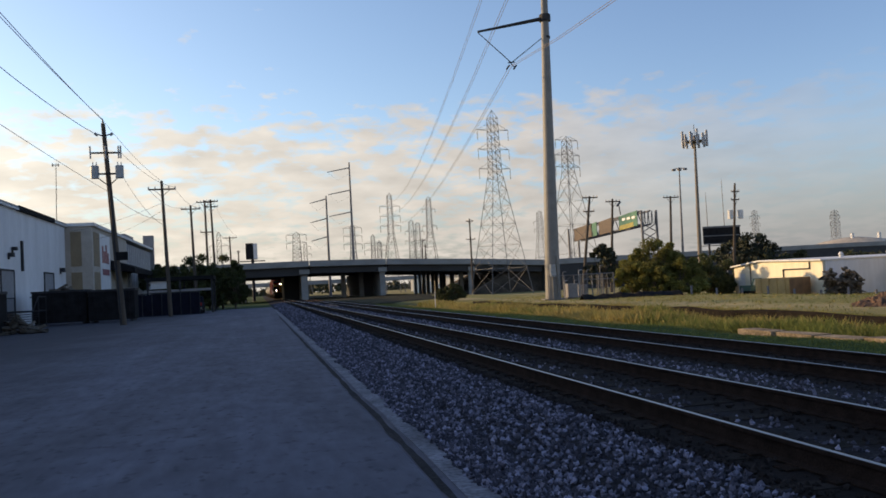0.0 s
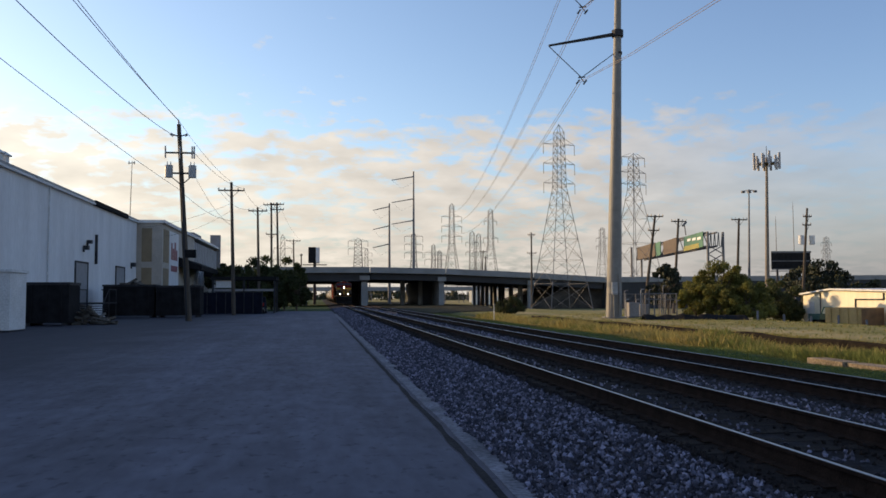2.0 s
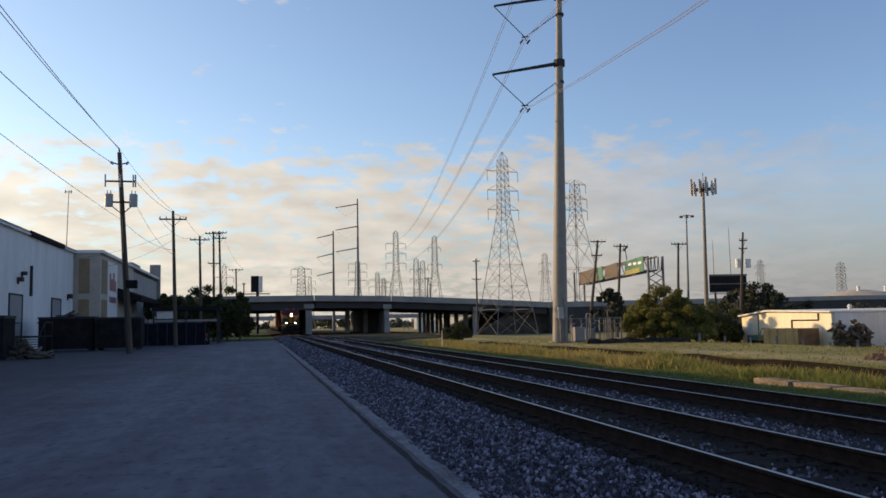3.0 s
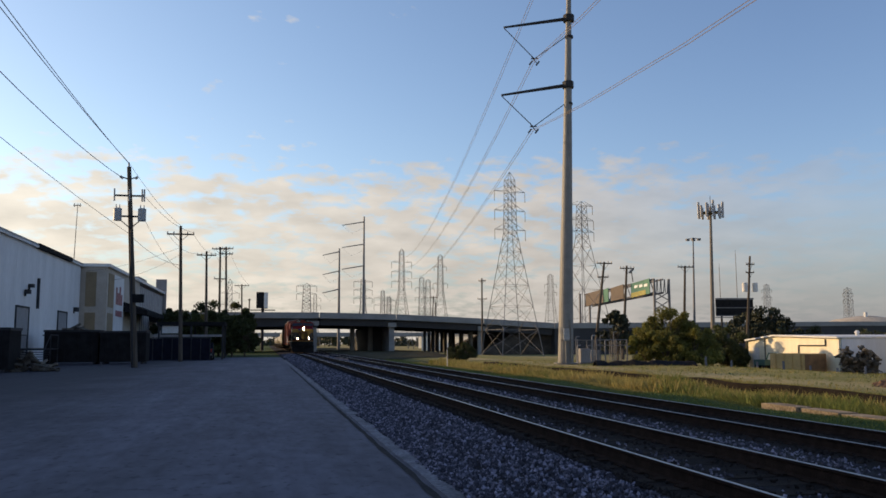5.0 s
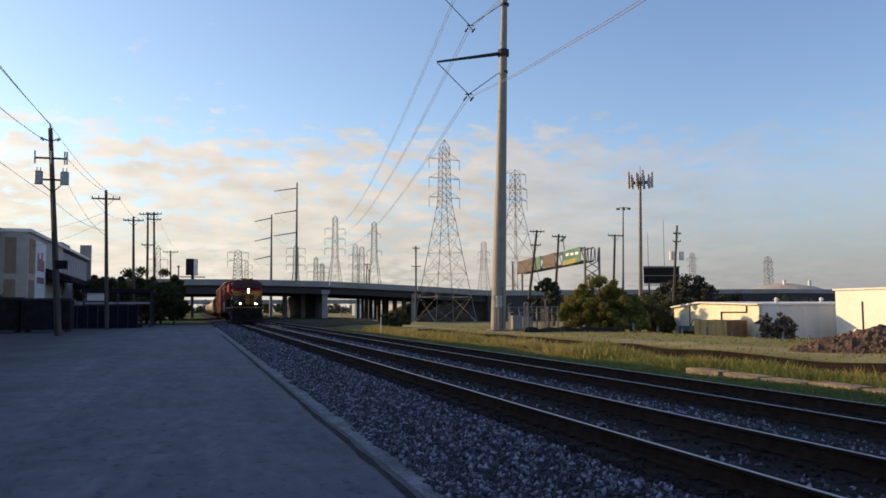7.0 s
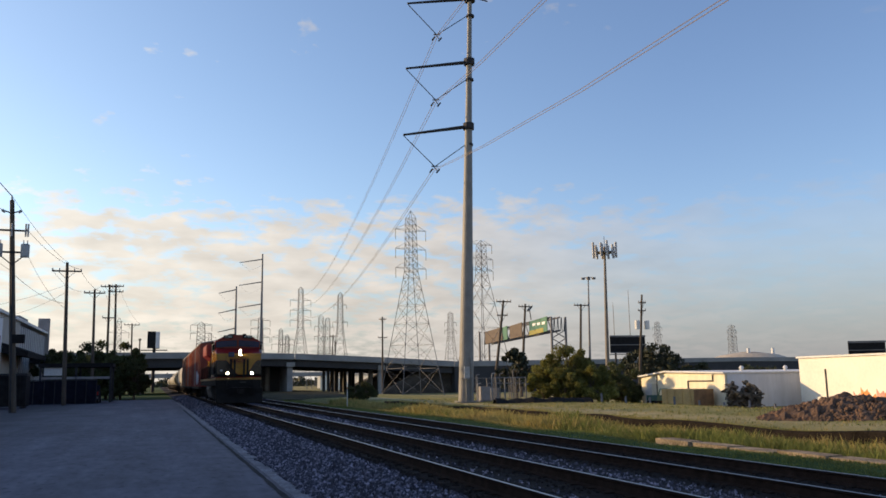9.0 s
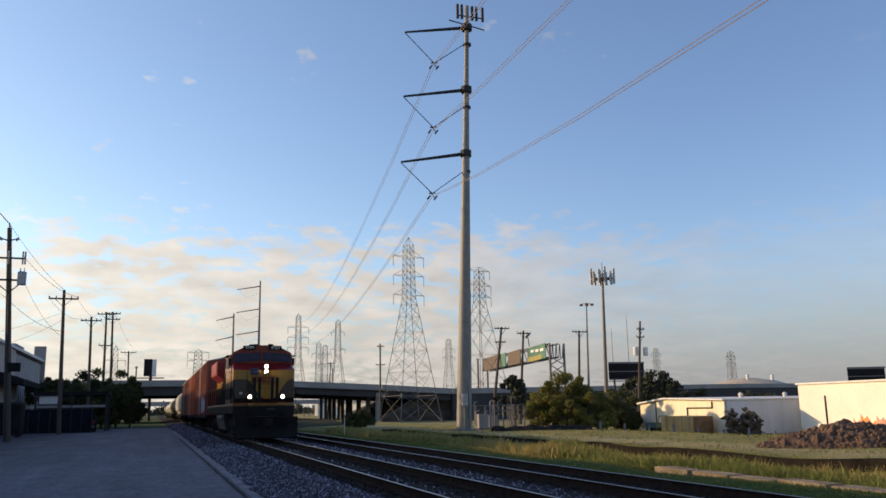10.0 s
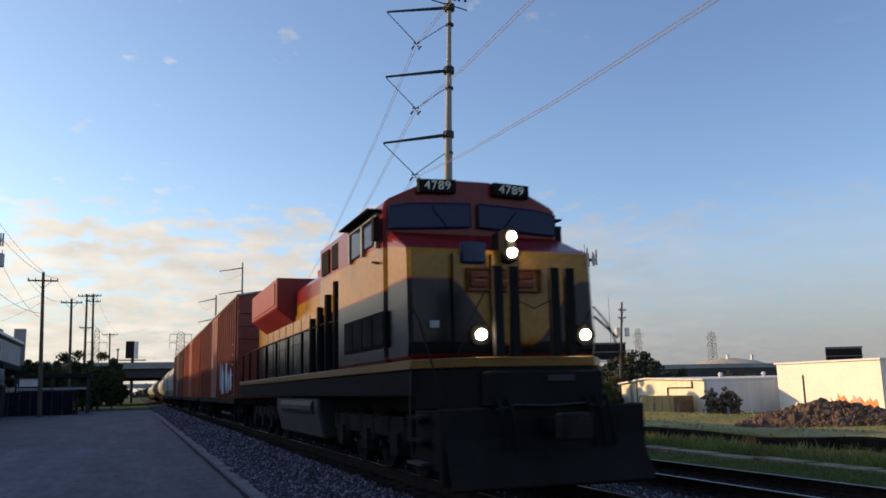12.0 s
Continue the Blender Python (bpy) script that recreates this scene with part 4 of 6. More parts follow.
part("antenna", tubes(((-0.3, 0, 6.75), (0.5, 0, 6.8), 0.05), ((-0.2, 0, 6.6), (-0.2, 0, 7.0), 0.05), ((0.4, 0, 6.6), (0.4, 0, 7.0), 0.05), sides=5), DARK_STEEL, wood_antenna)


# ---- steel transmission pole ----
PX, PY = 24.05, 64.4


def build_monopole():
    p = thing("transmission_pole", "tall tapered galvanised steel transmission pole with three arms", "power pole", pose(PX, PY, -0.06))
    top = 37.5
    lean = 1.17 / 37.5

    def cx(z):
        return lean * z
    sections = ((0, 0.64), (11.5, 0.47), (23.5, 0.30), (30, 0.22), (top, 0.16))
    for (za, ra), (zb, rb) in zip(sections, sections[1:]):
        part("shaft", tubes(((cx(za), 0, za), (cx(zb), 0, zb), ra, rb + 0.02), sides=20), STEEL, p)
    part("base_flange", tubes(((0, 0, 0), (0, 0, 0.12), 0.95), sides=16), STEEL, p)
    for z, tip, low in ((22.55, -5.1, 19.8), (28.45, -5.0, 25.6), (34.4, -5.0, 31.6)):
        z += 1.0
        c = cx(z)
        arm = part("arm", tubes(((c, 0, z), (c + tip - 0.8, 0, z - 1.25), 0.17, 0.09), sides=8), DARK_STEEL, p, "dark steel davit arm")
        part("collar", tubes(((c, 0, z - 0.28), (c, 0, z + 0.28), 0.48), sides=10), DARK_STEEL, p, "dark arm collar")
        part("collar", tubes(((c, 0, z - 1.75), (c, 0, z - 1.55), 0.36), sides=10), DARK_STEEL, p)
        vee = (c - 3.15, 0, z - 3.80)
        for end in ((c + tip - 0.8, 0, z - 1.3), (c - 0.3, 0, z - 1.65)):
            part("insulator_string", tubes((end, vee, 0.036, 0.036), sides=6), DARK_STEEL, arm, "thin insulator string")
        part("yoke", tubes(((vee[0] - 0.3, 0, vee[2] - 0.02), (vee[0] + 0.3, 0, vee[2] + 0.06), 0.05), ((vee[0] - 0.25, 0, vee[2] + 0.2), (vee[0] + 0.2, 0, vee[2] - 0.35), 0.04)), DARK_STEEL, arm)
        for s in (-0.3, 0.3):
            part("clamp", tubes(((vee[0] + s - 0.15, 0, vee[2] - 0.55), (vee[0] + s + 0.12, 0, vee[2] - 0.2), 0.07)), DARK_STEEL, arm)
    z = 36.0
    an = part("antenna_frame", tubes(((cx(z) - 1.7, 0, z - 0.1), (cx(z) + 1.7, 0, z - 0.6), 0.06), ((cx(z) - 0.9, 0, z + 0.5), (cx(z) + 1.6, 0, z + 0.5), 0.06)), DARK_STEEL, p)
    for s in (-0.9, -0.5, 0.5, 0.9, 1.5):
        part("antenna", boxes((cx(z) + s - 0.1, cx(z) + s + 0.1, -0.2, 0.0, z + 0.15, z + 1.5)), DARK_STEEL, an)
    for z0, z1 in ((0.5, 3.0),):
        part("cabinet", boxes((-0.4, 0.05, -0.9, -0.66, 1.9, 2.9)), XFMR, p, "pale equipment box on the pole")
        part("conduit", tubes(((0.25, -0.7, 0), (0.25, -0.66, 3.6), 0.07), ((-0.2, -0.72, 0), (-0.2, -0.7, 2.0), 0.07)), STEEL, p)


build_monopole()
runs = []
for z in (19.35, 25.25, 31.2):
    for s in (-0.11, 0.11):
        x = PX - 3.15 + 0.031 * z + s
        runs.append(((x, PY, z), (53 + s, 330, z * 0.5 + 21), 7.0))
        runs.append(((x, PY, z), (-9 + s, -170, z - 3), 9.5))
wire_run("transmission_line", runs, 0.021, "pairs of thin high-voltage conductors", CONDUCTOR)


def far_monopole(x, y, h, arms, tip):
    p = thing("transmission_pole", "distant slim steel transmission pole with upswept arms", "power pole", pose(x, y, -0.1))
    part("shaft", tubes(((0, 0, 0), (0, 0, h), 0.45, 0.2), sides=10), LATTICE, p)
    for z in arms:
        a = part("arm", tubes(((0, 0, z + 1.1), (tip, 0, z), 0.16, 0.1), sides=6), LATTICE, p)
        part("insulator_string", tubes(((tip, 0, z), (tip * 0.55, 0, z - 2.2), 0.022), ((0, 0, z - 0.6), (tip * 0.55, 0, z - 2.2), 0.022), sides=4), LATTICE, a)


far_monopole(20.0, 230, 28.2, (15.7, 20.8, 26.2), -4.6)
far_monopole(26.4, 226, 36.8, (22.0, 28.0, 34.2), -6.1)


# ---- lattice towers ----
def lattice(name, m, h, foot, waist_z, waist, arm_rows, r=0.07, label="", panels=5, upper=6):
    """A four-legged lattice tower: splayed legs up to the waist, a narrow cage above, crossarms with drop insulators."""
    tw = thing("lattice_tower", label, "pylon", m, "row of pylons")
    r *= 0.8

    def half(z):
        if z <= waist_z:
            return foot / 2 + (waist / 2 - foot / 2) * z / waist_z
        return waist / 2 * (1 - 0.25 * (z - waist_z) / (h - waist_z))
    corners = ((-1, -1), (1, -1), (1, 1), (-1, 1))
    for sx, sy in corners:
        f, w, t = half(0), half(waist_z), half(h - 1.2)
        part("leg", tubes(((sx * f, sy * f, -0.2), (sx * w, sy * w, waist_z), r * 1.5, r * 1.2), ((sx * w, sy * w, waist_z), (sx * t, sy * t, h - 1.2), r * 1.2, r), ((sx * t, sy * t, h - 1.2), (0, 0, h), r, r), sides=5), LATTICE, tw)
    zs = [waist_z * (1 - (1 - k / panels) ** 1.5) for k in range(panels + 1)] + [waist_z + (h - 1.2 - waist_z) * k / upper for k in range(1, upper + 1)]
    bm = bmesh.new()
    for za, zb in zip(zs, zs[1:]):
        a, b = half(za), half(zb)
        for k in range(4):
            (px, py), (qx, qy) = corners[k], corners[(k + 1) % 4]
            tube(bm, (px * a, py * a, za), (qx * b, qy * b, zb), r * 0.7, sides=4)
            tube(bm, (qx * a, qy * a, za), (px * b, py * b, zb), r * 0.7, sides=4)
            tube(bm, (px * b, py * b, zb), (qx * b, qy * b, zb), r * 0.7, sides=4)
    part("bracing", bm, LATTICE, tw)
    for z, w in arm_rows:
        for s in (-1, 1):
            b = half(z)
            arm = part("crossarm", tubes(((s * b, -b, z), (s * w, 0, z), r * 0.9), ((s * b, b, z), (s * w, 0, z), r * 0.9), ((s * b, 0, z + 1.0), (s * w, 0, z), r * 0.8), sides=4), LATTICE, tw)
            part("insulator_string", tubes(((s * w, 0, z), (s * w, 0, z - 1.5 * w / 2.5), r * 1.3), sides=5), LATTICE, arm)
    return tw


lattice("lattice_tower", pose(34.25, 113, -0.05, 0, 0, 12), 26.4, 6.6, 17.4, 1.45, ((17.9, 2.5), (20.7, 2.5), (23.5, 2.5)), 0.044, "grey steel lattice pylon with three pairs of crossarms", 7, 8)
lattice("lattice_tower", pose(76.1, 190, -0.5, 0, 0, 20), 37.0, 11, 28.0, 2.2, ((29.4, 3.9), (32.3, 3.9), (36.0, 3.6)), 0.07, "tall grey lattice pylon beyond the highway", 5, 5)
lattice("lattice_tower", pose(54.0, 330, -0.5, 0, 0, 5), 40.5, 8, 24, 2.2, ((27, 4.2), (31, 4.2), (35, 4.2)), 0.09, "distant grey lattice pylon")
lattice("lattice_tower", pose(80.7, 380, -0.5), 44, 9, 27, 2.6, ((30, 3.5), (38, 3.0)), 0.10, "distant grey lattice pylon with antennas on top")
lattice("lattice_tower", pose(94.4, 500, -0.5), 43, 7, 20, 3.4, ((30, 4), (36, 4)), 0.11, "distant hazy lattice pylon")
lattice("lattice_tower", pose(99.4, 505, -0.5), 42, 7, 20, 3.4, ((30, 4), (36, 4)), 0.11, "distant hazy lattice pylon")
lattice("lattice_tower", pose(20.4, 420, -0.5), 32.5, 8, 20, 4.2, ((27, 5.0), (31, 5.0)), 0.11, "distant broad-headed lattice pylon")
lattice("lattice_tower", pose(25.8, 440, -0.5), 28.5, 6, 15, 2.0, ((22, 3.0), (26, 3.0)), 0.09, "distant hazy lattice pylon")
lattice("lattice_tower", pose(46.5, 400, -0.5), 34, 7, 20, 2.6, ((24, 4.5), (28, 4.5), (32, 4.5)), 0.10, "distant grey lattice pylon")
lattice("lattice_tower", pose(66.0, 470, -0.5), 33, 7, 20, 2.4, ((24, 5.0), (28, 5.0)), 0.11, "distant hazy lattice pylon")
lattice("lattice_tower", pose(71.0, 480, -0.5), 30, 6, 18, 2.4, ((24, 4.0), (27, 4.0)), 0.11, "distant hazy lattice pylon")
lattice("lattice_tower", pose(-12.2, 300, -0.5), 25, 4, 12, 1.8, ((16, 3.2), (20, 3.2)), 0.08, "distant grey lattice pylon behind the trees")
lattice("lattice_tower", pose(178.2, 500, -0.5), 46, 9, 30, 3.6, ((34, 4), (39, 4)), 0.11, "distant hazy lattice pylon")
lattice("lattice_tower", pose(332, 420, -0.5), 33.5, 5.5, 20, 3.6, ((26, 3.4), (30, 3.4)), 0.11, "distant dark lattice tower behind the tank roof")
lattice("lattice_tower", pose(399, 600, -0.5), 49, 7, 30, 4.0, ((38, 4.5), (44, 4.5)), 0.13, "distant hazy lattice pylon")

# ---- poles on the far side ----
wood_pole(pose(39.2, 95, -0.1), 11.8, ((11.5, 1.0, True), (9.8, 0.7, False)), 8.0, "leaning dark wooden pole near the highway signs", group="utility poles beyond the tracks")
wood_pole(pose(45.2, 100, -0.2), 11.9, ((11.5, 1.0, True),), 4.5, "dark wooden pole near the highway signs", group="utility poles beyond the tracks")
wood_pole(pose(53.8, 100, -0.7), 12.5, ((12.3, 1.1, True),), 3.0, "dark wooden pole beside the shrubs", group="utility poles beyond the tracks")
tp = wood_pole(pose(62.9, 100, -0.9), 14.2, ((13.0, 0.6, True), (11.9, 0.6, False)), 5.0, "wooden pole with two pale transformers", group="utility poles beyond the tracks")
for s in (-0.75, 0.75):
    part("transformer", tubes(((0.9 + s, -0.2, 9.3), (0.9 + s, -0.2, 10.5), 0.36), sides=14), TRIM, tp, "pale can transformer")
wood_pole(pose(39.8, 150, -0.1), 13.9, ((13.4, 0.7, True), (10.0, 0.9, False)), 0, "dark utility pole before the overpass", group="utility poles beyond the tracks")
wood_pole(pose(42.0, 210, -0.1), 14.0, ((13.6, 1.0, True),), 3.0, "far wooden pole beyond the overpass", group="utility poles beyond the tracks")
wood_pole(pose(44.3, 215, -0.1), 12.6, ((12.3, 0.4, False),), 0, "far wooden pole beyond the overpass", group="utility poles beyond the tracks")


def build_cell_tower():
    c = thing("cell_tower", "slim steel cell tower with a ring of pale antennas", "cell tower", pose(63.9, 110, -0.9))
    part("shaft", tubes(((0, 0, 0), (0.5, 0, 22.6), 0.36, 0.17), sides=12), CELL_GREY, c)
    part("platform", tubes(((0.5, 0, 21.6), (0.5, 0, 21.75), 1.5), sides=12), LATTICE, c)
    for k in range(12):
        a = k * math.pi / 6 + 0.2
        x, y = 0.5 + 1.75 * math.cos(a), 1.75 * math.sin(a)
        n = part("panel_antenna", boxes((x - 0.14, x + 0.14, y - 0.1, y + 0.1, 20.9, 22.7 + 0.3 * (k % 3))), CELL_PANEL, c, "pale panel antenna")
        part("mount", tubes(((0.5, 0, 21.68), (x, y, 21.68), 0.05), sides=5), LATTICE, n)
    part("lightning_rod", tubes(((0.5, 0, 22.6), (0.5, 0, 24.2), 0.05), sides=5), LATTICE, c)


def build_high_mast():
    c = thing("high_mast_light", "tall thin highway mast with a ring of lamps", "street lamp", pose(105.4, 190, -0.9))
    part("mast", tubes(((0, 0, 0), (0.7, 0, 29), 0.35, 0.15), sides=10), LATTICE, c)
    for k in range(6):
        a = k * math.pi / 3
        x, y = 0.7 + 1.6 * math.cos(a), 1.6 * math.sin(a)
        l = part("lamp_arm", tubes(((0.7, 0, 28.9), (x, y, 28.6), 0.06), sides=5), LATTICE, c)
        part("lamp_head", boxes((x - 0.4, x + 0.4, y - 0.3, y + 0.3, 28.3, 28.65)), LATTICE, l)


def build_gantry():
    g = thing("sign_gantry", "steel highway gantry with green and yellow direction signs", "road sign", pose(0.7, 0, 0))
    for x in (86.7, 90.4):
        part("post", tubes(((x, 175, 0), (x, 175, 16.2), 0.3), sides=8), LATTICE, g)
    bm = bmesh.new()
    for k in range(5):
        z = 3.2 + k * 2.0
        tube(bm, (86.7, 175, z), (90.4, 175, z + 2.0), 0.12, sides=5)
        tube(bm, (90.4, 175, z), (86.7, 175, z + 2.0), 0.12, sides=5)
    for k in range(9):
        x = 86.7 + k * 0.46
        tube(bm, (x, 175, 13.0), (x + (0.3 if k % 2 else -0.1), 175, 16.1), 0.11, sides=5)
    part("end_frame", bm, LATTICE, g)
    # the truss leads away over the road
    a, b = Vector((86.7, 175, 13.0)), Vector((85.0, 213, 11.6))
    bm = bmesh.new()
    for dz in (0, 3.1):
        tube(bm, a + Vector((0, 0, dz)), b + Vector((0, 0, dz)), 0.22, sides=6)
        tube(bm, a + Vector((2.2, 0, dz)), b + Vector((2.2, 0, dz)), 0.22, sides=6)
    for k in range(20):
        p, q = a.lerp(b, k / 20), a.lerp(b, (k + 1) / 20)
        tube(bm, p + Vector((0, 0, 3.1 * (k % 2))), q + Vector((0, 0, 3.1 * (1 - k % 2))), 0.12, sides=5)
    part("truss", bm, LATTICE, g)
    for x, material, label in ((0.02, SIGN_GREEN, "green direction sign"), (0.36, SIGN_BROWN, "brown back of a sign"), (0.58, SIGN_GREEN, "green direction sign"), (0.66, SIGN_BROWN, "brown back of a sign")):
        p, q = a.lerp(b, x), a.lerp(b, x + (0.26 if material is SIGN_GREEN and x < 0.1 else 0.09 if material is SIGN_GREEN else 0.2 if x < 0.5 else 0.32))
        s = part("sign_panel", made(prism, [(p.y, p.z - 0.1), (q.y, q.z - 0.1), (q.y, q.z + 3.2), (p.y, p.z + 3.4)], "x", p.x - 0.75, p.x - 0.6), material, g, label)
        if x < 0.1:
            part("yellow_panel", made(prism, [(p.y + 2.0, p.z - 0.2), (q.y, q.z - 0.2), (q.y, q.z + 0.9), (p.y + 2.0, p.z + 0.9)], "x", p.x - 0.8, p.x - 0.752), SIGN_YELLOW, s, "yellow exit panel")
            for k in range(3):
                part("bar", made(prism, [(p.y + 1 + k * 2.6, p.z + 1.7), (p.y + 2.7 + k * 2.6, p.z + 1.6), (p.y + 2.7 + k * 2.6, p.z + 2.2), (p.y + 1 + k * 2.6, p.z + 2.3)], "x", p.x - 0.8, p.x - 0.752), SIGN_WHITE, s)
    part("lamp_arm", tubes(((84.8, 182, 16), (84.0, 181, 18.4), 0.12), ((83.5, 181, 18.0), (84.5, 181, 19.0), 0.25), sides=6), LATTICE, g)
    for x in (83.6, 86.4):
        part("post", tubes(((x, 213, 0), (x, 213, 15), 0.3), sides=8), LATTICE, g)


def build_billboard(m, w, h, z0, label, posts=3):
    b = thing("billboard", label, "billboard", m)
    part("panel", boxes((-w / 2, w / 2, -0.25, 0.0, z0, z0 + h)), BLACK, b, "dark unlit back of the hoarding")
    part("frame", boxes((-w / 2 - 0.1, w / 2 + 0.1, -0.36, -0.254, z0 + h - 0.3, z0 + h + 0.05), (-w / 2 - 0.1, w / 2 + 0.1, -0.36, -0.254, z0 + h * 0.45, z0 + h * 0.5), (-w / 2 - 0.1, w / 2 + 0.1, -0.36, -0.254, z0, z0 + 0.2)), LATTICE, b)
    part("catwalk", boxes((-w / 2 - 0.6, w / 2 + 0.6, -1.2, -0.37, z0 - 0.35, z0 - 0.2)), LATTICE, b)
    for k in range(posts):
        x = (k - (posts - 1) / 2) * w / max(1, posts)
        part("post", tubes(((x, 0.25, 0), (x, 0.25, z0 + h * 0.8), 0.22), sides=8), DARK_STEEL, b)


CELL_GREY = mat("weathered_brown_steel", (0.17, 0.145, 0.125), 0.7, 0.1, 1.0, 0.2)
CELL_PANEL = mat("pale_grey_antenna", (0.34, 0.34, 0.35), 0.6, 0, 1.0, 0.1)
build_cell_tower()
build_high_mast()
build_gantry()
build_billboard(pose(92.2, 150, -0.9, 0, 0, -8), 7.7, 3.6, 7.7, "large dark billboard seen from behind above the trees", 3)
build_billboard(pose(114.2, 110, -0.9, 0, 0, -25), 6.0, 2.9, 5.3, "dark billboard seen from behind over the white hall", 3)
bb = thing("billboard", "narrow two-sided billboard beyond the overpass", "billboard", pose(-0.6, 226, 0))
part("panel", boxes((-1.7, 0.3, -3, -2.7, 11.0, 15.3)), BLACK, bb, "dark panel")
part("panel", boxes((0.304, 1.3, -3.2, 1.5, 11.1, 15.2)), TRIM, bb, "pale panel seen edge-on")
part("post", tubes(((0, -2, -0.5), (0, -2, 11.4), 0.4), sides=10), DARK_STEEL, bb)
part("catwalk", boxes((-3.2, 3.2, -3.6, -3.1, 10.4, 10.65)), DARK_STEEL, bb)


for x, h in ((95.2, 18.6), (99.2, 21.6)):
    ms = thing("radio_mast", "thin grey radio mast behind the billboard", "antenna", pose(x, 160, -0.9), "thin masts behind the billboard")
    part("mast", tubes(((0, 0, 0), (0, 0, h), 0.11, 0.06), sides=6), LATTICE, ms)
    part("tip", tubes(((0, 0, h), (0, 0, h + 0.8), 0.03), sides=5), LATTICE, ms)


# ---- sheds, mound and plants beyond the tracks ----
def build_shed():
    s = thing("metal_shed", "low white metal shed with a shallow gable roof", "building", pose(46, 59.7, -0.95))
    L = 13.0
    part("wall", made(prism, [(0, 0), (L, 0), (L, 2.72), (L * 0.66, 3.12), (0, 2.92)], "x", 0, 0.2), SHED_SUNLIT, s, "white metal gable wall, warm sunlight in its colour")
    part("wall", boxes((0.204, 19, -0.1, 0.1, 0, 2.89)), SHED_SHADED, s, "white side wall, bluish shade in its colour")
    part("roof", made(prism, [(-0.2, 2.92), (L * 0.66, 3.14), (L + 0.2, 2.72), (L + 0.2, 2.86), (L * 0.66, 3.28), (-0.2, 3.04)], "x", -0.3, 19.2), TRIM, s)
    for x in (5.0, 10.0, 15.0):
        v = part("roof_vent", tubes(((x, 4, 2.95), (x, 4, 3.4), 0.16), sides=10), TRIM, s)
        part("vent_cap", made(tube, (x, 4, 3.4), (x, 4, 3.62), 0.26, 0.1, 10), TRIM, v)
    part("downpipe", tubes(((-0.06, 5.2, 2.3), (-0.06, 1.6, 2.3), 0.06), ((-0.06, 5.2, 0.6), (-0.06, 5.2, 2.3), 0.06), ((-0.06, 1.6, 2.3), (-0.06, 1.6, 2.85), 0.06), sides=6), DARK_STEEL, s, "bent wall pipe")
    part("downpipe", tubes(((-0.06, 10.2, 0.2), (-0.06, 10.2, 2.9), 0.05), sides=6), DARK_STEEL, s)
    part("door", boxes((-0.05, -0.004, 11.2, 12.3, 0.05, 2.1)), TRIM, s)


def build_white_hall():
    h = thing("white_hall", "bright white flat-roofed hall with graffiti along its base", "building", pose(52, 57.5, -0.9))
    part("wall", boxes((0, 0.25, -10.7, 0, 0, 4.05), (0.254, 24, -0.25, 0, 0, 4.05), (0.254, 24, -10.7, -10.45, 0, 4.05)), HALL_WHITE, h, "white painted block wall")
    part("roof", boxes((-0.15, 24.2, -10.85, 0.15, 4.054, 4.2)), TRIM, h)
    part("downpipe", boxes((-0.08, -0.004, -3.0, -2.9, 0.1, 3.1)), DARK_STEEL, h)
    rng = random.Random(8)
    for k in range(6):
        y = -5.6 - k * 0.75
        z = 0.5 + rng.uniform(-0.2, 0.2)
        part("graffiti", made(prism, [(y, z), (y - 0.9, z + 0.1), (y - 0.7, z + 0.8), (y - 0.35, z + 0.55), (y - 0.05, z + 0.95)], "x", -0.012, -0.004), ORANGE if k % 3 else PINK, h, "orange spray-painted shape")


def build_tank_roof():
    t = thing("dome_roof", "broad low beige dome roof on the horizon", "building", pose(245, 300, -1))
    part("wall", tubes(((0, 0, 0), (0, 0, 8.6), 21, 21), sides=28), GREY_PANEL, t)
    part("roof", tubes(((0, 0, 8.6), (0, 0, 11.8), 21.3, 12), ((0, 0, 11.8), (0, 0, 13.2), 12, 3), sides=28), BEIGE, t, "beige shallow dome")
    for x in (-4, 9):
        part("roof_vent", tubes(((x, -5, 11.8), (x, -5, 14.6), 0.7), sides=8), TRIM, t)


# one white siding twice: sun-warmed for the gable, shade-blue for the side
SHED_SUNLIT = mat("shed_sunlit_siding", (0.70, 0.64, 0.50), 0.6, 0, 0.6, 0.08, 0.03, 0.1, stretch=(1, 3, 0.3))
SHED_SHADED = mat("shed_shaded_siding", (0.55, 0.58, 0.63), 0.6, 0, 0.6, 0.08, 0.03, 0.1, stretch=(3, 1, 0.3))
HALL_WHITE = mat("hall_white_paint", (0.74, 0.71, 0.64), 0.7, 0, 0.4, 0.07, 0.03, 0.1)
PINK = mat("pink_spray_paint", (0.6, 0.28, 0.22), 0.6, 0, 1.0, 0.2)
BEIGE = mat("beige_roofing", (0.42, 0.36, 0.29), 0.8, 0, 0.1, 0.15)
build_shed()
build_white_hall()
build_tank_roof()


def build_ochre_box():
    d = thing("roll_off_container", "ochre roll-off container beside the white shed", "dumpster", pose(44.4, 60.6, -0.95, 0, 0, 8))
    part("body", boxes((-1.2, 1.2, 0, 3.9, 0.15, 1.65)), OCHRE, d, bevel=0.03)
    for k in range(4):
        part("rib", boxes((-1.28, -1.202, 0.3 + k * 0.95, 0.42 + k * 0.95, 0.2, 1.65)), OCHRE, d)
    part("door", boxes((-1.1, 1.1, -0.06, -0.004, 0.2, 1.6)), RUSTY, d, "rusty brown end door")
    for x in (-0.8, 0.8):
        part("skid", boxes((x - 0.1, x + 0.1, 0.1, 3.8, 0, 0.148)), DARK_STEEL, d)


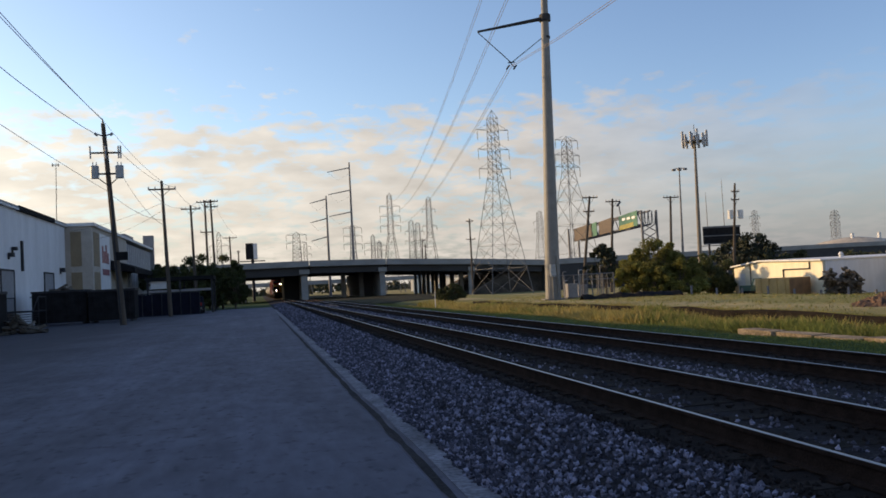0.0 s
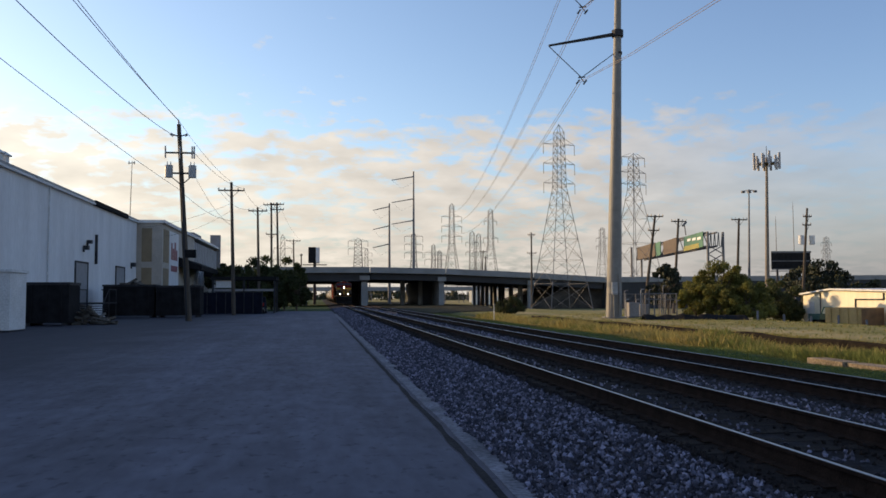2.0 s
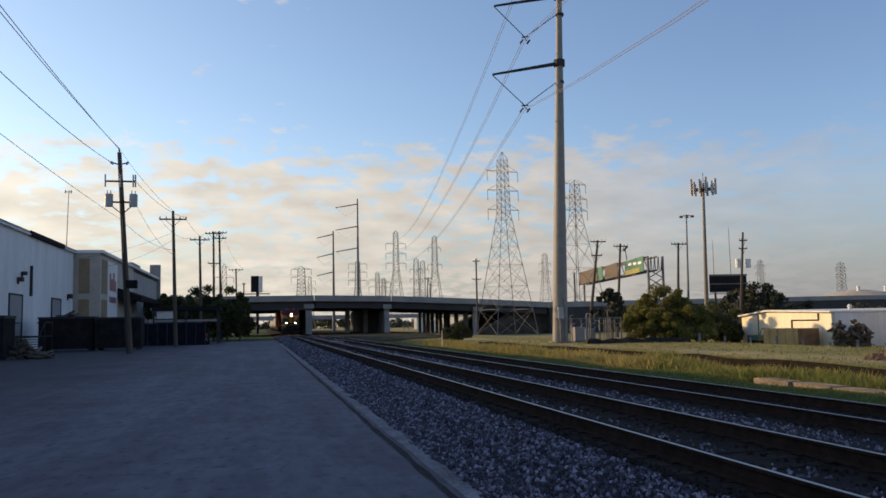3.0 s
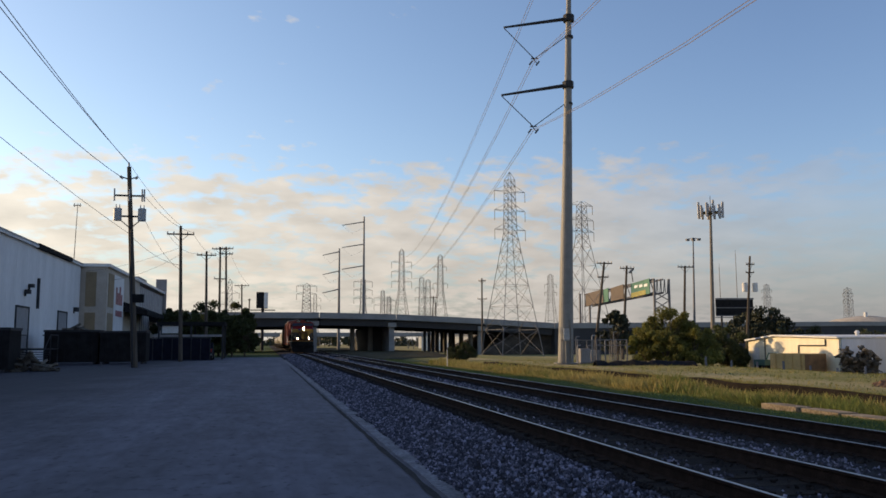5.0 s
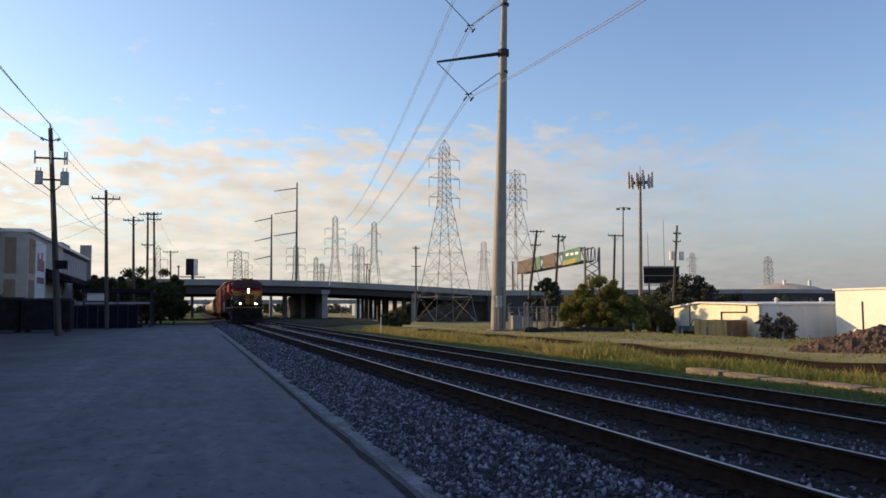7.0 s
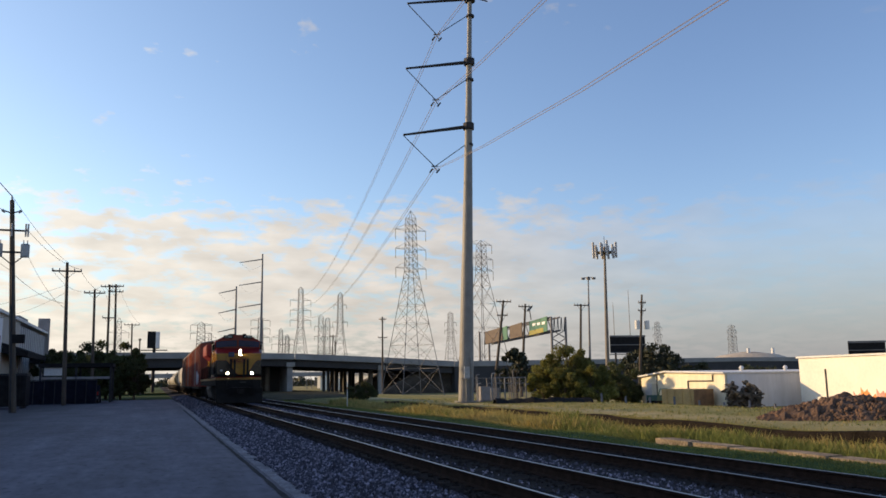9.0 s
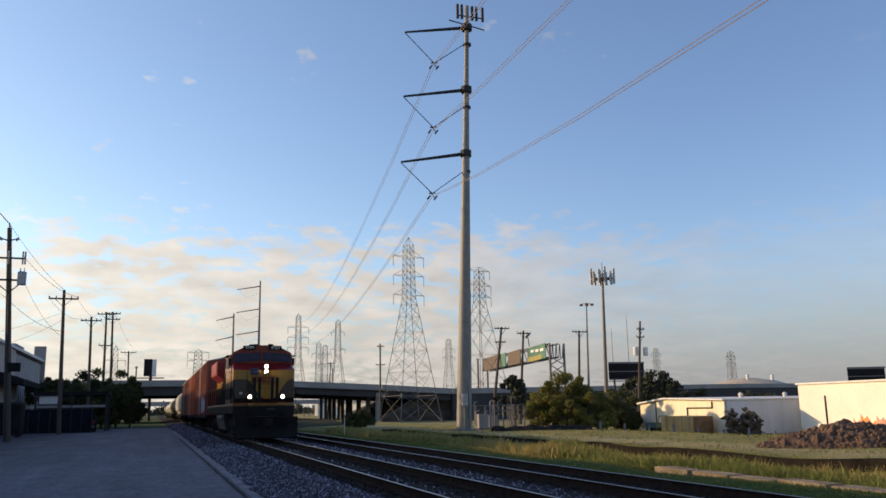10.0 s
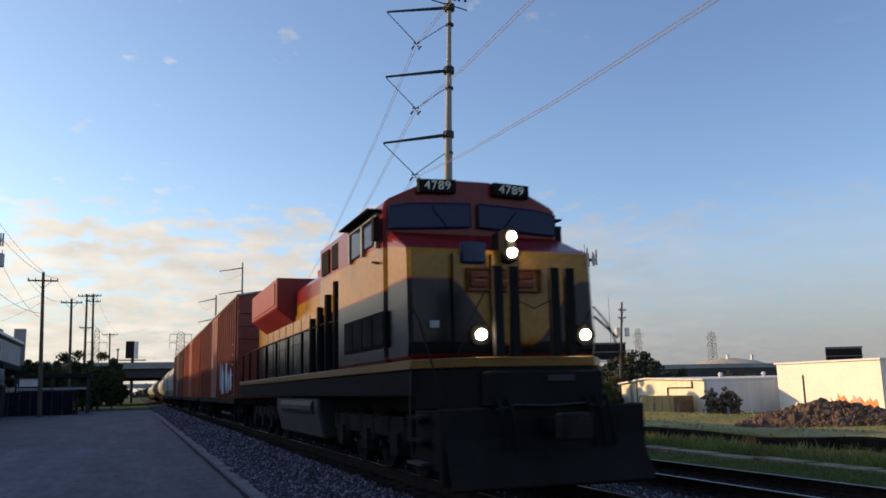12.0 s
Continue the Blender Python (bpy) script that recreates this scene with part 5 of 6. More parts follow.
RUSTY = mat("rusty_paint", (0.22, 0.12, 0.06), 0.8, 0, 1.5, 0.35)
TEAL = mat("teal_paint", (0.03, 0.10, 0.10), 0.6, 0, 1.0, 0.2)
build_ochre_box()
cart = thing("hand_cart", "dark teal cart standing at the shed wall", "cart", pose(45.2, 69.0, -0.95))
part("tray", boxes((-0.5, 0.5, -0.9, 0.9, 0.5, 1.0)), TEAL, cart)
part("handle", tubes(((-0.4, -0.9, 0.9), (-0.4, -1.3, 1.6), 0.05), ((0.4, -0.9, 0.9), (0.4, -1.3, 1.6), 0.05), ((-0.4, -1.3, 1.6), (0.4, -1.3, 1.6), 0.05)), TEAL, cart)
for y in (-0.6, 0.6):
    part("wheel", tubes(((-0.55, y, 0.26), (0.55, y, 0.26), 0.26), sides=12), BLACK, cart)
build_scrap(pose(46.3, 57.8, -0.95, 0, 0, -25), "brown heap of crates and branches by the shed", 190, 1.25, 11, 2.1, True)


def build_mound():
    bm = bmesh.new()
    nx, ny = 64, 34
    rows = []
    for j in range(ny + 1):
        row = []
        for i in range(nx + 1):
            u, v = i / nx * 2 - 1, j / ny * 2 - 1
            e = max(0, 1 - u * u) ** 0.8 * max(0, 1 - v * v) ** 0.8
            top = (1.1 - 0.55 * (u - 0.1) if u > 0.1 else 0.72 + 0.38 * (u + 1) / 1.1) + 0.3 * noise.noise((u * 3, v * 2, 2)) + 0.2 * noise.noise((u * 9, v * 5, 4))
            z = 0.98 * e * top + (0.14 * noise.noise((u * 13, v * 7, 7)) + 0.16 * noise.noise((u * 27, v * 14, 3))) * min(1, e * 4)
            row.append(bm.verts.new((u * 3.9, v * 2.8, z - 0.12)))
        rows.append(row)
    for j in range(ny):
        for i in range(nx):
            bm.faces.new((rows[j][i], rows[j][i + 1], rows[j + 1][i + 1], rows[j + 1][i]))
    rng = random.Random(2)
    for _ in range(1100):
        u, v = rng.uniform(-0.95, 0.95), rng.uniform(-0.95, 0.2)
        e = max(0, 1 - u * u) ** 0.8 * max(0, 1 - v * v) ** 0.8
        r = rng.uniform(0.04, 0.17) * rng.uniform(0.5, 1.1)
        bmesh.ops.create_icosphere(bm, subdivisions=1, radius=r, matrix=Matrix.Translation((u * 3.9, v * 2.8, 0.93 * e * (1.1 - 0.55 * (u - 0.1) if u > 0.1 else 0.72 + 0.38 * (u + 1) / 1.1) - 0.12)) @ Euler((u * 9, v * 7, u * 5)).to_matrix().to_4x4() @ Matrix.Diagonal((1, 0.8, 0.7, 1)))
    ob = solid("dirt_mound", bm, DIRT, "long mound of freshly dug brown clods", "dirt mound")
    ob.matrix_world = pose(27.4, 27.6, -0.12, 0, 0, -42)


build_mound()


# ---- plants ----
def leaves(bm, centre, radius, count, size, rng, squash=1.0):
    """A clump of small two-triangle leaves round a centre."""
    for _ in range(count):
        d = Vector((rng.gauss(0, 1), rng.gauss(0, 1), rng.gauss(0, 1))).normalized()
        p = centre + Vector((d.x, d.y, d.z * squash)) * radius * rng.uniform(0.45, 1.25)
        s = size * rng.uniform(0.6, 1.4)
        m = Euler((rng.random() * 6.3, rng.random() * 6.3, rng.random() * 6.3)).to_matrix()
        q = [bm.verts.new(p + m @ Vector(c)) for c in ((-s, 0, 0), (0, -s * 0.55, 0.1 * s), (s, 0, 0), (0, s * 0.55, 0.1 * s))]
        bm.faces.new(q)


def build_tree(m, h, spread, clumps, material, label, seed, size=0.16, per=130, trunk=True, name="tree", low=0.25):
    rng = random.Random(seed)
    t = thing(name, label, name, m)
    bm = bmesh.new()
    if trunk:
        tube(bm, (0, 0, -0.3), (0.1 * h * 0.1, 0, h * 0.55), 0.045 * h * 0.5, 0.02 * h * 0.5, 8)
    pts = []
    for k in range(clumps):
        a, r = rng.random() * 6.283, spread * math.sqrt(rng.random())
        zmax = h * (1 - 0.45 * (r / spread) ** 2)
        z = rng.uniform(h * low, zmax)
        p = Vector((r * math.cos(a), r * math.sin(a), z))
        pts.append(p)
        s = Vector((0, 0, h * rng.uniform(0.05, 0.45)))
        tube(bm, s, p, 0.02 * h * 0.4, 0.02, 5, False)
    part("trunk", bm, BARK, t, "branching trunk")
    bm = bmesh.new()
    for p in pts:
        leaves(bm, p, rng.uniform(0.12, 0.26) * spread, per, size, rng, 0.8)
    part("crown", bm, material, t, "uneven leafy crown")
    return t


for x, y, h, s, n, sd in ((32.4, 67.0, 3.9, 1.7, 40, 1), (34.4, 66.5, 5.1, 2.5, 70, 2), (36.5, 67.0, 4.6, 2.0, 52, 3), (33.2, 64.6, 2.6, 1.6, 34, 4), (35.6, 64.4, 2.9, 1.9, 40, 5), (37.6, 66.0, 3.0, 1.5, 30, 6)):
    build_tree(pose(x, y, lift(x, y)), h, s, n, LEAF, "large sunlit green shrub beside the fenced yard", sd, 0.075, 420, name="shrub", low=0.1)
# shade of the neighbouring shrubs is given by the darker leaf colour
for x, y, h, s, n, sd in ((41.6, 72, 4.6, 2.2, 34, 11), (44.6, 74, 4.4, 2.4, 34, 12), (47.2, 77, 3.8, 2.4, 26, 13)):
    build_tree(pose(x, y, lift(x, y)), h, s, n, LEAF_MID, "green shrub, its neighbours' shade painted in as darker leaves", sd, 0.10, 320, name="shrub", low=0.1)
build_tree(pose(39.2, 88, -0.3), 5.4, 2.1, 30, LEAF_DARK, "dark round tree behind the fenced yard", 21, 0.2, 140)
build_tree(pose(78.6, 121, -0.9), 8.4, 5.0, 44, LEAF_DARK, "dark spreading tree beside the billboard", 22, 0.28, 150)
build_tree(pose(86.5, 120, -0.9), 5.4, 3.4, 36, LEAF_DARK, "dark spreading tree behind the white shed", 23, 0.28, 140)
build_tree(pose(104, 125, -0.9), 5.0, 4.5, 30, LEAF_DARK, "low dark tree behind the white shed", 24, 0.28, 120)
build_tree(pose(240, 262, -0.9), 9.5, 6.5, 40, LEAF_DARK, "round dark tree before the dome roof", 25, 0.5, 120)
build_tree(pose(20.0, 84, lift(20.0, 84)), 1.7, 1.5, 30, LEAF_MID, "small dark bush in the grass beside the line", 26, 0.07, 300, name="shrub", low=0.1)
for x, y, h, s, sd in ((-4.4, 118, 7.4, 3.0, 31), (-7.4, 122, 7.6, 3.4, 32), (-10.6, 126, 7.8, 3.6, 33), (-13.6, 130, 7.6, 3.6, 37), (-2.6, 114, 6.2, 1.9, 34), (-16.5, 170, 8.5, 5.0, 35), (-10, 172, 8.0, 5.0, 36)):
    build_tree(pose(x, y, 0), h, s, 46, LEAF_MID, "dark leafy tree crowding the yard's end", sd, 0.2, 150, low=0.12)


def build_grass():
    rng = random.Random(7)
    kinds = {"green_grass": (GRASS, []), "straw_grass": (STRAW, [])}
    V = {k: [] for k in kinds}
    F = {k: [] for k in kinds}

    def tuft(kind, x, y, h, blades, w):
        z = lift(x, y) - 0.03
        for _ in range(blades):
            a = rng.random() * 6.283
            bx, by = x + rng.gauss(0, 0.10), y + rng.gauss(0, 0.10)
            lean = rng.uniform(0.1, 0.6) * h
            dx, dy = math.cos(a), math.sin(a)
            o = len(V[kind])
            hh = h * rng.uniform(0.6, 1.2)
            V[kind] += [(bx - dy * w, by + dx * w, z), (bx + dy * w, by - dx * w, z), (bx + dx * lean * 0.4 + dy * w * 0.7, by + dy * lean * 0.4 - dx * w * 0.7, z + hh * 0.6), (bx + dx * lean, by + dy * lean, z + hh)]
            F[kind] += [(o, o + 1, o + 2), (o, o + 2, o + 3)]
    for _ in range(9000):
        y = 9 + 85 * rng.random() ** 1.5
        x = rng.uniform(11.7, 13.8 if y > 21.5 else 13.15)
        tuft("green_grass", x, y, rng.uniform(0.03, 0.085), 5, 0.012 + y * 0.0002)
    for _ in range(30000):
        y = 10 + 62 * rng.random() ** 1.3
        x = rng.uniform(13.3, 20.0)
        patch = noise.noise((x * 0.25, y * 0.12, 5))
        tall = rng.uniform(0.25, 0.62) * (1.25 if 14.2 < x < 16.4 else 0.7 if 16.4 <= x < 18.0 else 0.3) * (1.0 + 0.5 * noise.noise((x * 0.5, y * 0.3, 2)))
        if y < 21.5 and x < 14.0:
            continue
        tuft("straw_grass" if patch + rng.gauss(0, 0.18) > -0.20 + 0.16 * (y < 24) else "green_grass", x, y, tall * (0.75 if y < 28 else 0.9), 11, 0.0035 + y * 0.00018)
    for _ in range(5000):
        y = 20 + 60 * rng.random()
        x = rng.uniform(20, 44)
        tuft("straw_grass" if rng.random() < 0.5 else "green_grass", x, y, rng.uniform(0.05, 0.16), 4, 0.02)
    for k, (material, _) in kinds.items():
        me = bpy.data.meshes.new(k)
        me.from_pydata(V[k], [], F[k])
        me.materials.append(material)
        tagged(new(k, me), "short green grass along the track" if k == "green_grass" else "tall dry straw-coloured grass in the ditch", "grass", kind="stuff")


build_grass()
CULVERT = mat("sandy_concrete", (0.25, 0.195, 0.135), 0.95, 0, 1.5, 0.4, 0.25, 0.6, spec=0.1)
bm = bmesh.new()
for k in range(7):
    y = 20.6 - k * 1.6
    prism(bm, [(13.28 + 0.06 * (k % 2), y), (13.8, y - 0.05), (13.72 + 0.08 * (k % 3), y - 1.55), (13.22, y - 1.59)], "z", -0.5, 0.03 - 0.02 * (k % 3))
solid("culvert_edge", bm, CULVERT, "pale broken concrete edge of the ditch", "kerb", "structure")


def build_enclosure():
    fe = thing("chain_fence", "grey chain-link fence around the pole's equipment yard", "fence", pose(0, 0, 0))
    pts = [(23.0, 62.5), (25.5, 61.8), (30.0, 65.6), (30.8, 71), (26.8, 72)]
    for (ax, ay), (bx, by) in zip(pts, pts[1:] + pts[:1]):
        a, b = Vector((ax, ay, 0)), Vector((bx, by, 0))
        n = max(2, int((b - a).length / 1.6))
        for k in range(n):
            p = a.lerp(b, k / n)
            part("post", tubes(((p.x, p.y, -0.2), (p.x, p.y, 1.95), 0.035), sides=6), LATTICE, fe)
        part("top_rail", tubes(((ax, ay, 1.9), (bx, by, 1.9), 0.022), sides=5), LATTICE, fe)
        bm = bmesh.new()
        L = (b - a).length
        q = int(L / 0.55)
        for k in range(q):
            p, r = a.lerp(b, k / q), a.lerp(b, min(1, (k + 3) / q))
            tube(bm, p, r + Vector((0, 0, 1.85)), 0.005, sides=3, caps=False)
            tube(bm, r, p + Vector((0, 0, 1.85)), 0.005, sides=3, caps=False)
        part("mesh", bm, LATTICE, fe, "thin wire mesh")
    for x, y, w, h in ((26.3, 66, 0.9, 1.25), (28.0, 68.0, 0.8, 1.1)):
        c = thing("equipment_cabinet", "pale grey equipment cabinet inside the fence", "cabinet", pose(x, y, -0.06), "cabinets in the fenced yard")
        part("body", boxes((-w / 2, w / 2, -0.4, 0.4, 0.1, h)), GREY_PANEL, c, bevel=0.02)
        part("door", boxes((-w / 2 + 0.08, w / 2 - 0.08, -0.43, -0.404, 0.2, h - 0.12)), GREY_PANEL, c)
        part("plinth", boxes((-w / 2 - 0.1, w / 2 + 0.1, -0.5, 0.5, 0, 0.098)), KERB, c)
    rk = thing("pipe_rack", "grey pipe frame standing in the fenced yard", "pipe rack", pose(29.0, 66.4, -0.06))
    for k in range(3):
        x = -1.4 + k * 1.4
        part("post", tubes(((x, 0, 0), (x, 0, 2.0), 0.05), sides=6), LATTICE, rk)
    for z in (1.5, 1.97):
        part("beam", tubes(((-1.4, 0, z), (1.4, 0, z), 0.045), sides=6), LATTICE, rk)
    rng = random.Random(31)
    for k in range(9):
        x, y, h = 25.4 + k * 0.58, 64.6 + rng.uniform(0.6, 5.0), rng.uniform(1.3, 2.6)
        st = thing("standpipe", "thin grey standpipe in the fenced yard", "pipe", pose(x, y, -0.1), "standpipes in the fenced yard")
        part("pipe", tubes(((0, 0, 0), (0, 0, h), 0.045), sides=8), XFMR if k % 3 == 0 else LATTICE, st)
        part("elbow", rails_of([(0, 0, h), (0.06, 0, h + 0.1), (0.3, 0, h + 0.12)], 0.045), XFMR if k % 3 == 0 else LATTICE, st)
    bm = bmesh.new()
    last = None
    for k in range(60):
        u = k / 59
        x, y = 24.6 + u * 7.2, 59.6 - u * 2.2 + 0.3 * math.sin(u * 9)
        h = 0.35 + 0.2 * noise.noise((u * 9, 0, 0)) + 0.1 * noise.noise((u * 30, 0, 0))
        z = lift(x, y)
        row = [bm.verts.new(p) for p in ((x, y - 0.5, z - 0.05), (x, y - 0.15, z + h * 0.8), (x, y + 0.1, z + h), (x, y + 0.5, z - 0.05))]
        if last:
            for a in range(3):
                bm.faces.new((last[a], last[a + 1], row[a + 1], row[a]))
        last = row
    solid("silt_sock", bm, BLACK, "crumpled black silt barrier lying on the grass", "silt barrier")
    for k in range(12):
        x, y = 33.0 + k * 1.6, 58.0 - k * 0.9
        p = thing("marker_post", "short pale wooden marker post in the grass", "post", pose(x, y, lift(x, y) - 0.05), "row of marker posts")
        part("stake", boxes((-0.06, 0.06, -0.06, 0.06, -0.1, 0.55 + 0.2 * (k % 3 == 0))), KERB, p)
    mp = thing("track_marker", "thin white marker post beside the second track", "post", pose(13.6, 62, 0))
    part("post", tubes(((0, 0, -0.1), (0, 0, 1.2), 0.03), sides=6), TRIM, mp)
    for x, y in ((7.25, 78), (7.3, 84), (7.2, 101)):
        s = thing("track_box", "pale box lying between the tracks", "box", pose(x, y, 0.1))
        part("body", boxes((-0.36, 0.36, -0.25, 0.25, 0, 0.17)), PINKISH, s, bevel=0.03)
        part("lid", boxes((-0.38, 0.38, -0.27, 0.27, 0.174, 0.20)), PINKISH, s)


PINKISH = mat("pinkish_grey_paint", (0.26, 0.19, 0.18), 0.7, 0, 2.0, 0.2)
build_enclosure()


def build_bank():
    """The undercut soil edge of the ditch."""
    bm = bmesh.new()
    last = None
    for k in range(150):
        y = 12 + k * 0.4
        h = 0.14 + 0.16 * noise.noise((y * 0.5, 1, 0)) + 0.06 * noise.noise((y * 2.3, 1, 0))
        x = 19.05 + 0.35 * noise.noise((y * 0.3, 4, 0)) + 0.1 * noise.noise((y * 1.9, 4, 0))
        z = lift(20.2, y) + 0.14 + 0.1 * noise.noise((y * 0.25, 8, 0))
        row = [bm.verts.new(p) for p in ((x - 0.12, y, z - h - 0.35), (x - 0.05, y, z - h * 0.6), (x + 0.02, y, z - 0.02), (x + 0.06, y, z - 0.5))]
        if last:
            for q in range(3):
                bm.faces.new((last[q], last[q + 1], row[q + 1], row[q]))
        last = row
    solid("silt_fence", bm, SILT, "low sagging black silt fabric along the ditch", "silt fence", "structure")


build_bank()


def build_distance():
    """Low woods and halls that close the horizon."""
    rng = random.Random(12)
    bm = bmesh.new()
    for _ in range(900):
        x = rng.uniform(-500, 1000)
        y = 760 + rng.uniform(-40, 60)
        leaves(bm, Vector((x, y, rng.uniform(1, 5) + 3 * noise.noise((x * 0.01, 0, 0)))), rng.uniform(3, 6), 34, 1.9, rng, 0.8)
    tagged(new("far_woods", mesh_of("far_woods", bm, LEAF_DARK)), "distant dark line of low woods", "woods", kind="stuff")
    for x, y, w, d, h, material, label in ((71, 297, 16, 25, 5.2, HALL_WHITE, "distant sunlit cream hall beyond the overpass"), (150, 330, 40, 20, 6.0, GREY_PANEL, "distant grey hall beyond the overpass"), (-40, 330, 30, 20, 6.0, GREY_PANEL, "distant grey hall behind the trees"), (95, 420, 30, 20, 7.0, HALL_WHITE, "distant pale hall beyond the overpass")):
        b = thing("far_hall", label, "building", pose(x, y, -0.9, 0, 0, 42))
        part("wall", boxes((-w / 2, w / 2, -d / 2, d / 2, 0, h)), material, b)
        part("roof", boxes((-w / 2 - 0.4, w / 2 + 0.4, -d / 2 - 0.4, d / 2 + 0.4, h + 0.004, h + 0.5)), ROOF, b)
        for k in range(4):
            part("window", boxes((-w / 2 + 2 + k * w / 4, -w / 2 + 4 + k * w / 4, -d / 2 - 0.05, -d / 2 - 0.004, 1.2, 3.0)), GLASS_DARK, b)


build_distance()


def build_shaded_dirt():
    """Bare earth and cinders beside the line, dark also for the shade round the overpass."""
    V, F = [], []
    rows = 150
    for j in range(rows + 1):
        y = 88 + j * 1.6
        x1 = 17 + 13 * min(1, j / 18) + 9 * min(1, max(0, j - 30) / 18) + 2.5 * noise.noise((y * 0.15, 3, 0)) + 0.8 * noise.noise((y * 0.7, 3, 0)) - 4 * max(0, 1 - j / 8)
        for i in range(7):
            x = 11.95 + (x1 - 11.95) * i / 6
            V.append((x, y, lift(x, y) + (0.13 if i < 6 else -0.1)))
    for j in range(rows):
        for i in range(6):
            o = j * 7 + i
            F.append((o, o + 1, o + 8, o + 7))
    me = bpy.data.meshes.new("shaded_dirt_strip")
    me.from_pydata(V, [], F)
    me.materials.append(SHADED_CINDER)
    tagged(new("shaded_dirt_strip", me), "bare cinder ground beside the tracks, bridge shade in its dark colour", "ground", kind="structure")


# cinder colour kept dark to carry the shade at the overpass too
SHADED_CINDER = mat("shaded_cinders", (0.035, 0.028, 0.022), 0.95, 0, 0.5, 0.5, 0.25, 0.8, (0.06, 0.055, 0.028), spec=0.05)
build_shaded_dirt()


# ---- the freight train ----
def livery():
    """Red above, yellow band, black below with a line that sweeps up towards the flanks."""
    m = mat("loco_paint", (1, 1, 1), 0.22, 0, 0.9, 0.24, 0.08, 0.01, spec=0.26)
    n, l = m.node_tree.nodes, m.node_tree.links
    b = n["Principled BSDF"]
    src = b.inputs["Base Color"].links[0].from_socket
    tc, sx = n.new("ShaderNodeTexCoord"), n.new("ShaderNodeSeparateXYZ")
    l.new(tc.outputs["Object"], sx.inputs[0])

    def mth(op, a, b_, c=None, clamp=False):
        q = n.new("ShaderNodeMath")
        q.operation, q.use_clamp = op, clamp
        for i, v in enumerate((a, b_, c)):
            if v is None:
                continue
            if isinstance(v, (int, float)):
                q.inputs[i].default_value = v
            else:
                l.new(v, q.inputs[i])
        return q.outputs[0]
    ax = mth("ABSOLUTE", mth("SUBTRACT", sx.outputs[0], 0.22), 0)
    curve = n.new("ShaderNodeMapRange")
    curve.interpolation_type = "SMOOTHSTEP"
    l.new(ax, curve.inputs[0])
    for i, v in zip((1, 2, 3, 4), (0.18, 1.12, 2.0, 2.98)):
        curve.inputs[i].default_value = v
    black_top = curve.outputs[0]
    red_low = mth("MULTIPLY_ADD", mth("MULTIPLY", mth("SUBTRACT", sx.outputs[1], 1.1), 0.6, None, True), 0.32, 3.45)
    is_red = mth("MULTIPLY", mth("SUBTRACT", sx.outputs[2], red_low), 60.0, None, True)
    is_black = mth("MULTIPLY", mth("SUBTRACT", black_top, sx.outputs[2]), 60.0, None, True)
    # a red fringe above the black and a red strip along the sill
    fringe = mth("MULTIPLY", mth("SUBTRACT", mth("ADD", black_top, 0.035), sx.outputs[2]), 30.0, None, True)
    is_red = mth("MAXIMUM", is_red, fringe)
    is_black = mth("MULTIPLY", is_black, mth("MULTIPLY", mth("SUBTRACT", sx.outputs[2], 1.86), 30.0, None, True))
    m1, m2, m3 = (n.new("ShaderNodeMix") for _ in range(3))
    for q in (m1, m2, m3):
        q.data_type = "RGBA"
    l.new(is_red, m1.inputs[0])
    m1.inputs[6].default_value, m1.inputs[7].default_value = (0.26, 0.125, 0.016, 1), (0.16, 0.010, 0.010, 1)
    l.new(is_black, m2.inputs[0])
    l.new(m1.outputs[2], m2.inputs[6])
    m2.inputs[7].default_value = (0.008, 0.008, 0.009, 1)
    m3.blend_type = "MULTIPLY"
    m3.inputs[0].default_value = 1.0
    l.new(m2.outputs[2], m3.inputs[6])
    l.new(src, m3.inputs[7])
    l.new(m3.outputs[2], b.inputs["Base Color"])
    return m


PAINT = livery()
LOCO_YELLOW = mat("loco_yellow", (0.17, 0.085, 0.02), 0.40, 0, 1.5, 0.25, 0.1, 0.02, spec=0.2)
LOCO_RED = mat("loco_red", (0.22, 0.016, 0.013), 0.45, 0, 1.5, 0.15, 0.05, 0.02, spec=0.3)
MAROON = mat("crest_maroon", (0.10, 0.022, 0.010), 0.6, 0, 1.5, 0.15, 0.05, 0.02, spec=0.2)
LOCO_BLACK = mat("loco_black", (0.015, 0.014, 0.014), 0.85, 0, 1.5, 0.2, 0.05, 0.05, spec=0.04)
GRIME = mat("underframe_grime", (0.020, 0.017, 0.016), 0.9, 0, 3.0, 0.4, 0.2, 0.3, spec=0.05)
TANK_GREY = mat("dusty_tank_grey", (0.020, 0.019, 0.018), 0.7, 0, 1.5, 0.25, 0.1, 0.1)
# the blue sheen of the panes is painted in as base colour
WINDOW = mat("blue_sheen_glass", (0.010, 0.020, 0.058), 0.12, 0, 1.0, 0.1, 0, 0, spec=0.15)
HEADLAMP = glow("headlamp", (1.0, 0.86, 0.62), 130.0)
NUMBER = mat("number_white", (0.75, 0.72, 0.62), 0.6, 0, 1.0, 0.05)
BOX_RED = mat("boxcar_red", (0.20, 0.036, 0.022), 0.6, 0, 0.8, 0.25, 0.08, 0.05, stretch=(1, 1, 0.3))
BOX_ORANGE = mat("boxcar_orange", (0.34, 0.075, 0.025), 0.6, 0, 0.8, 0.22, 0.08, 0.05, stretch=(1, 1, 0.3))
BOX_BROWN = mat("boxcar_brown", (0.14, 0.05, 0.035), 0.65, 0, 0.8, 0.25, 0.08, 0.05, stretch=(1, 1, 0.3))
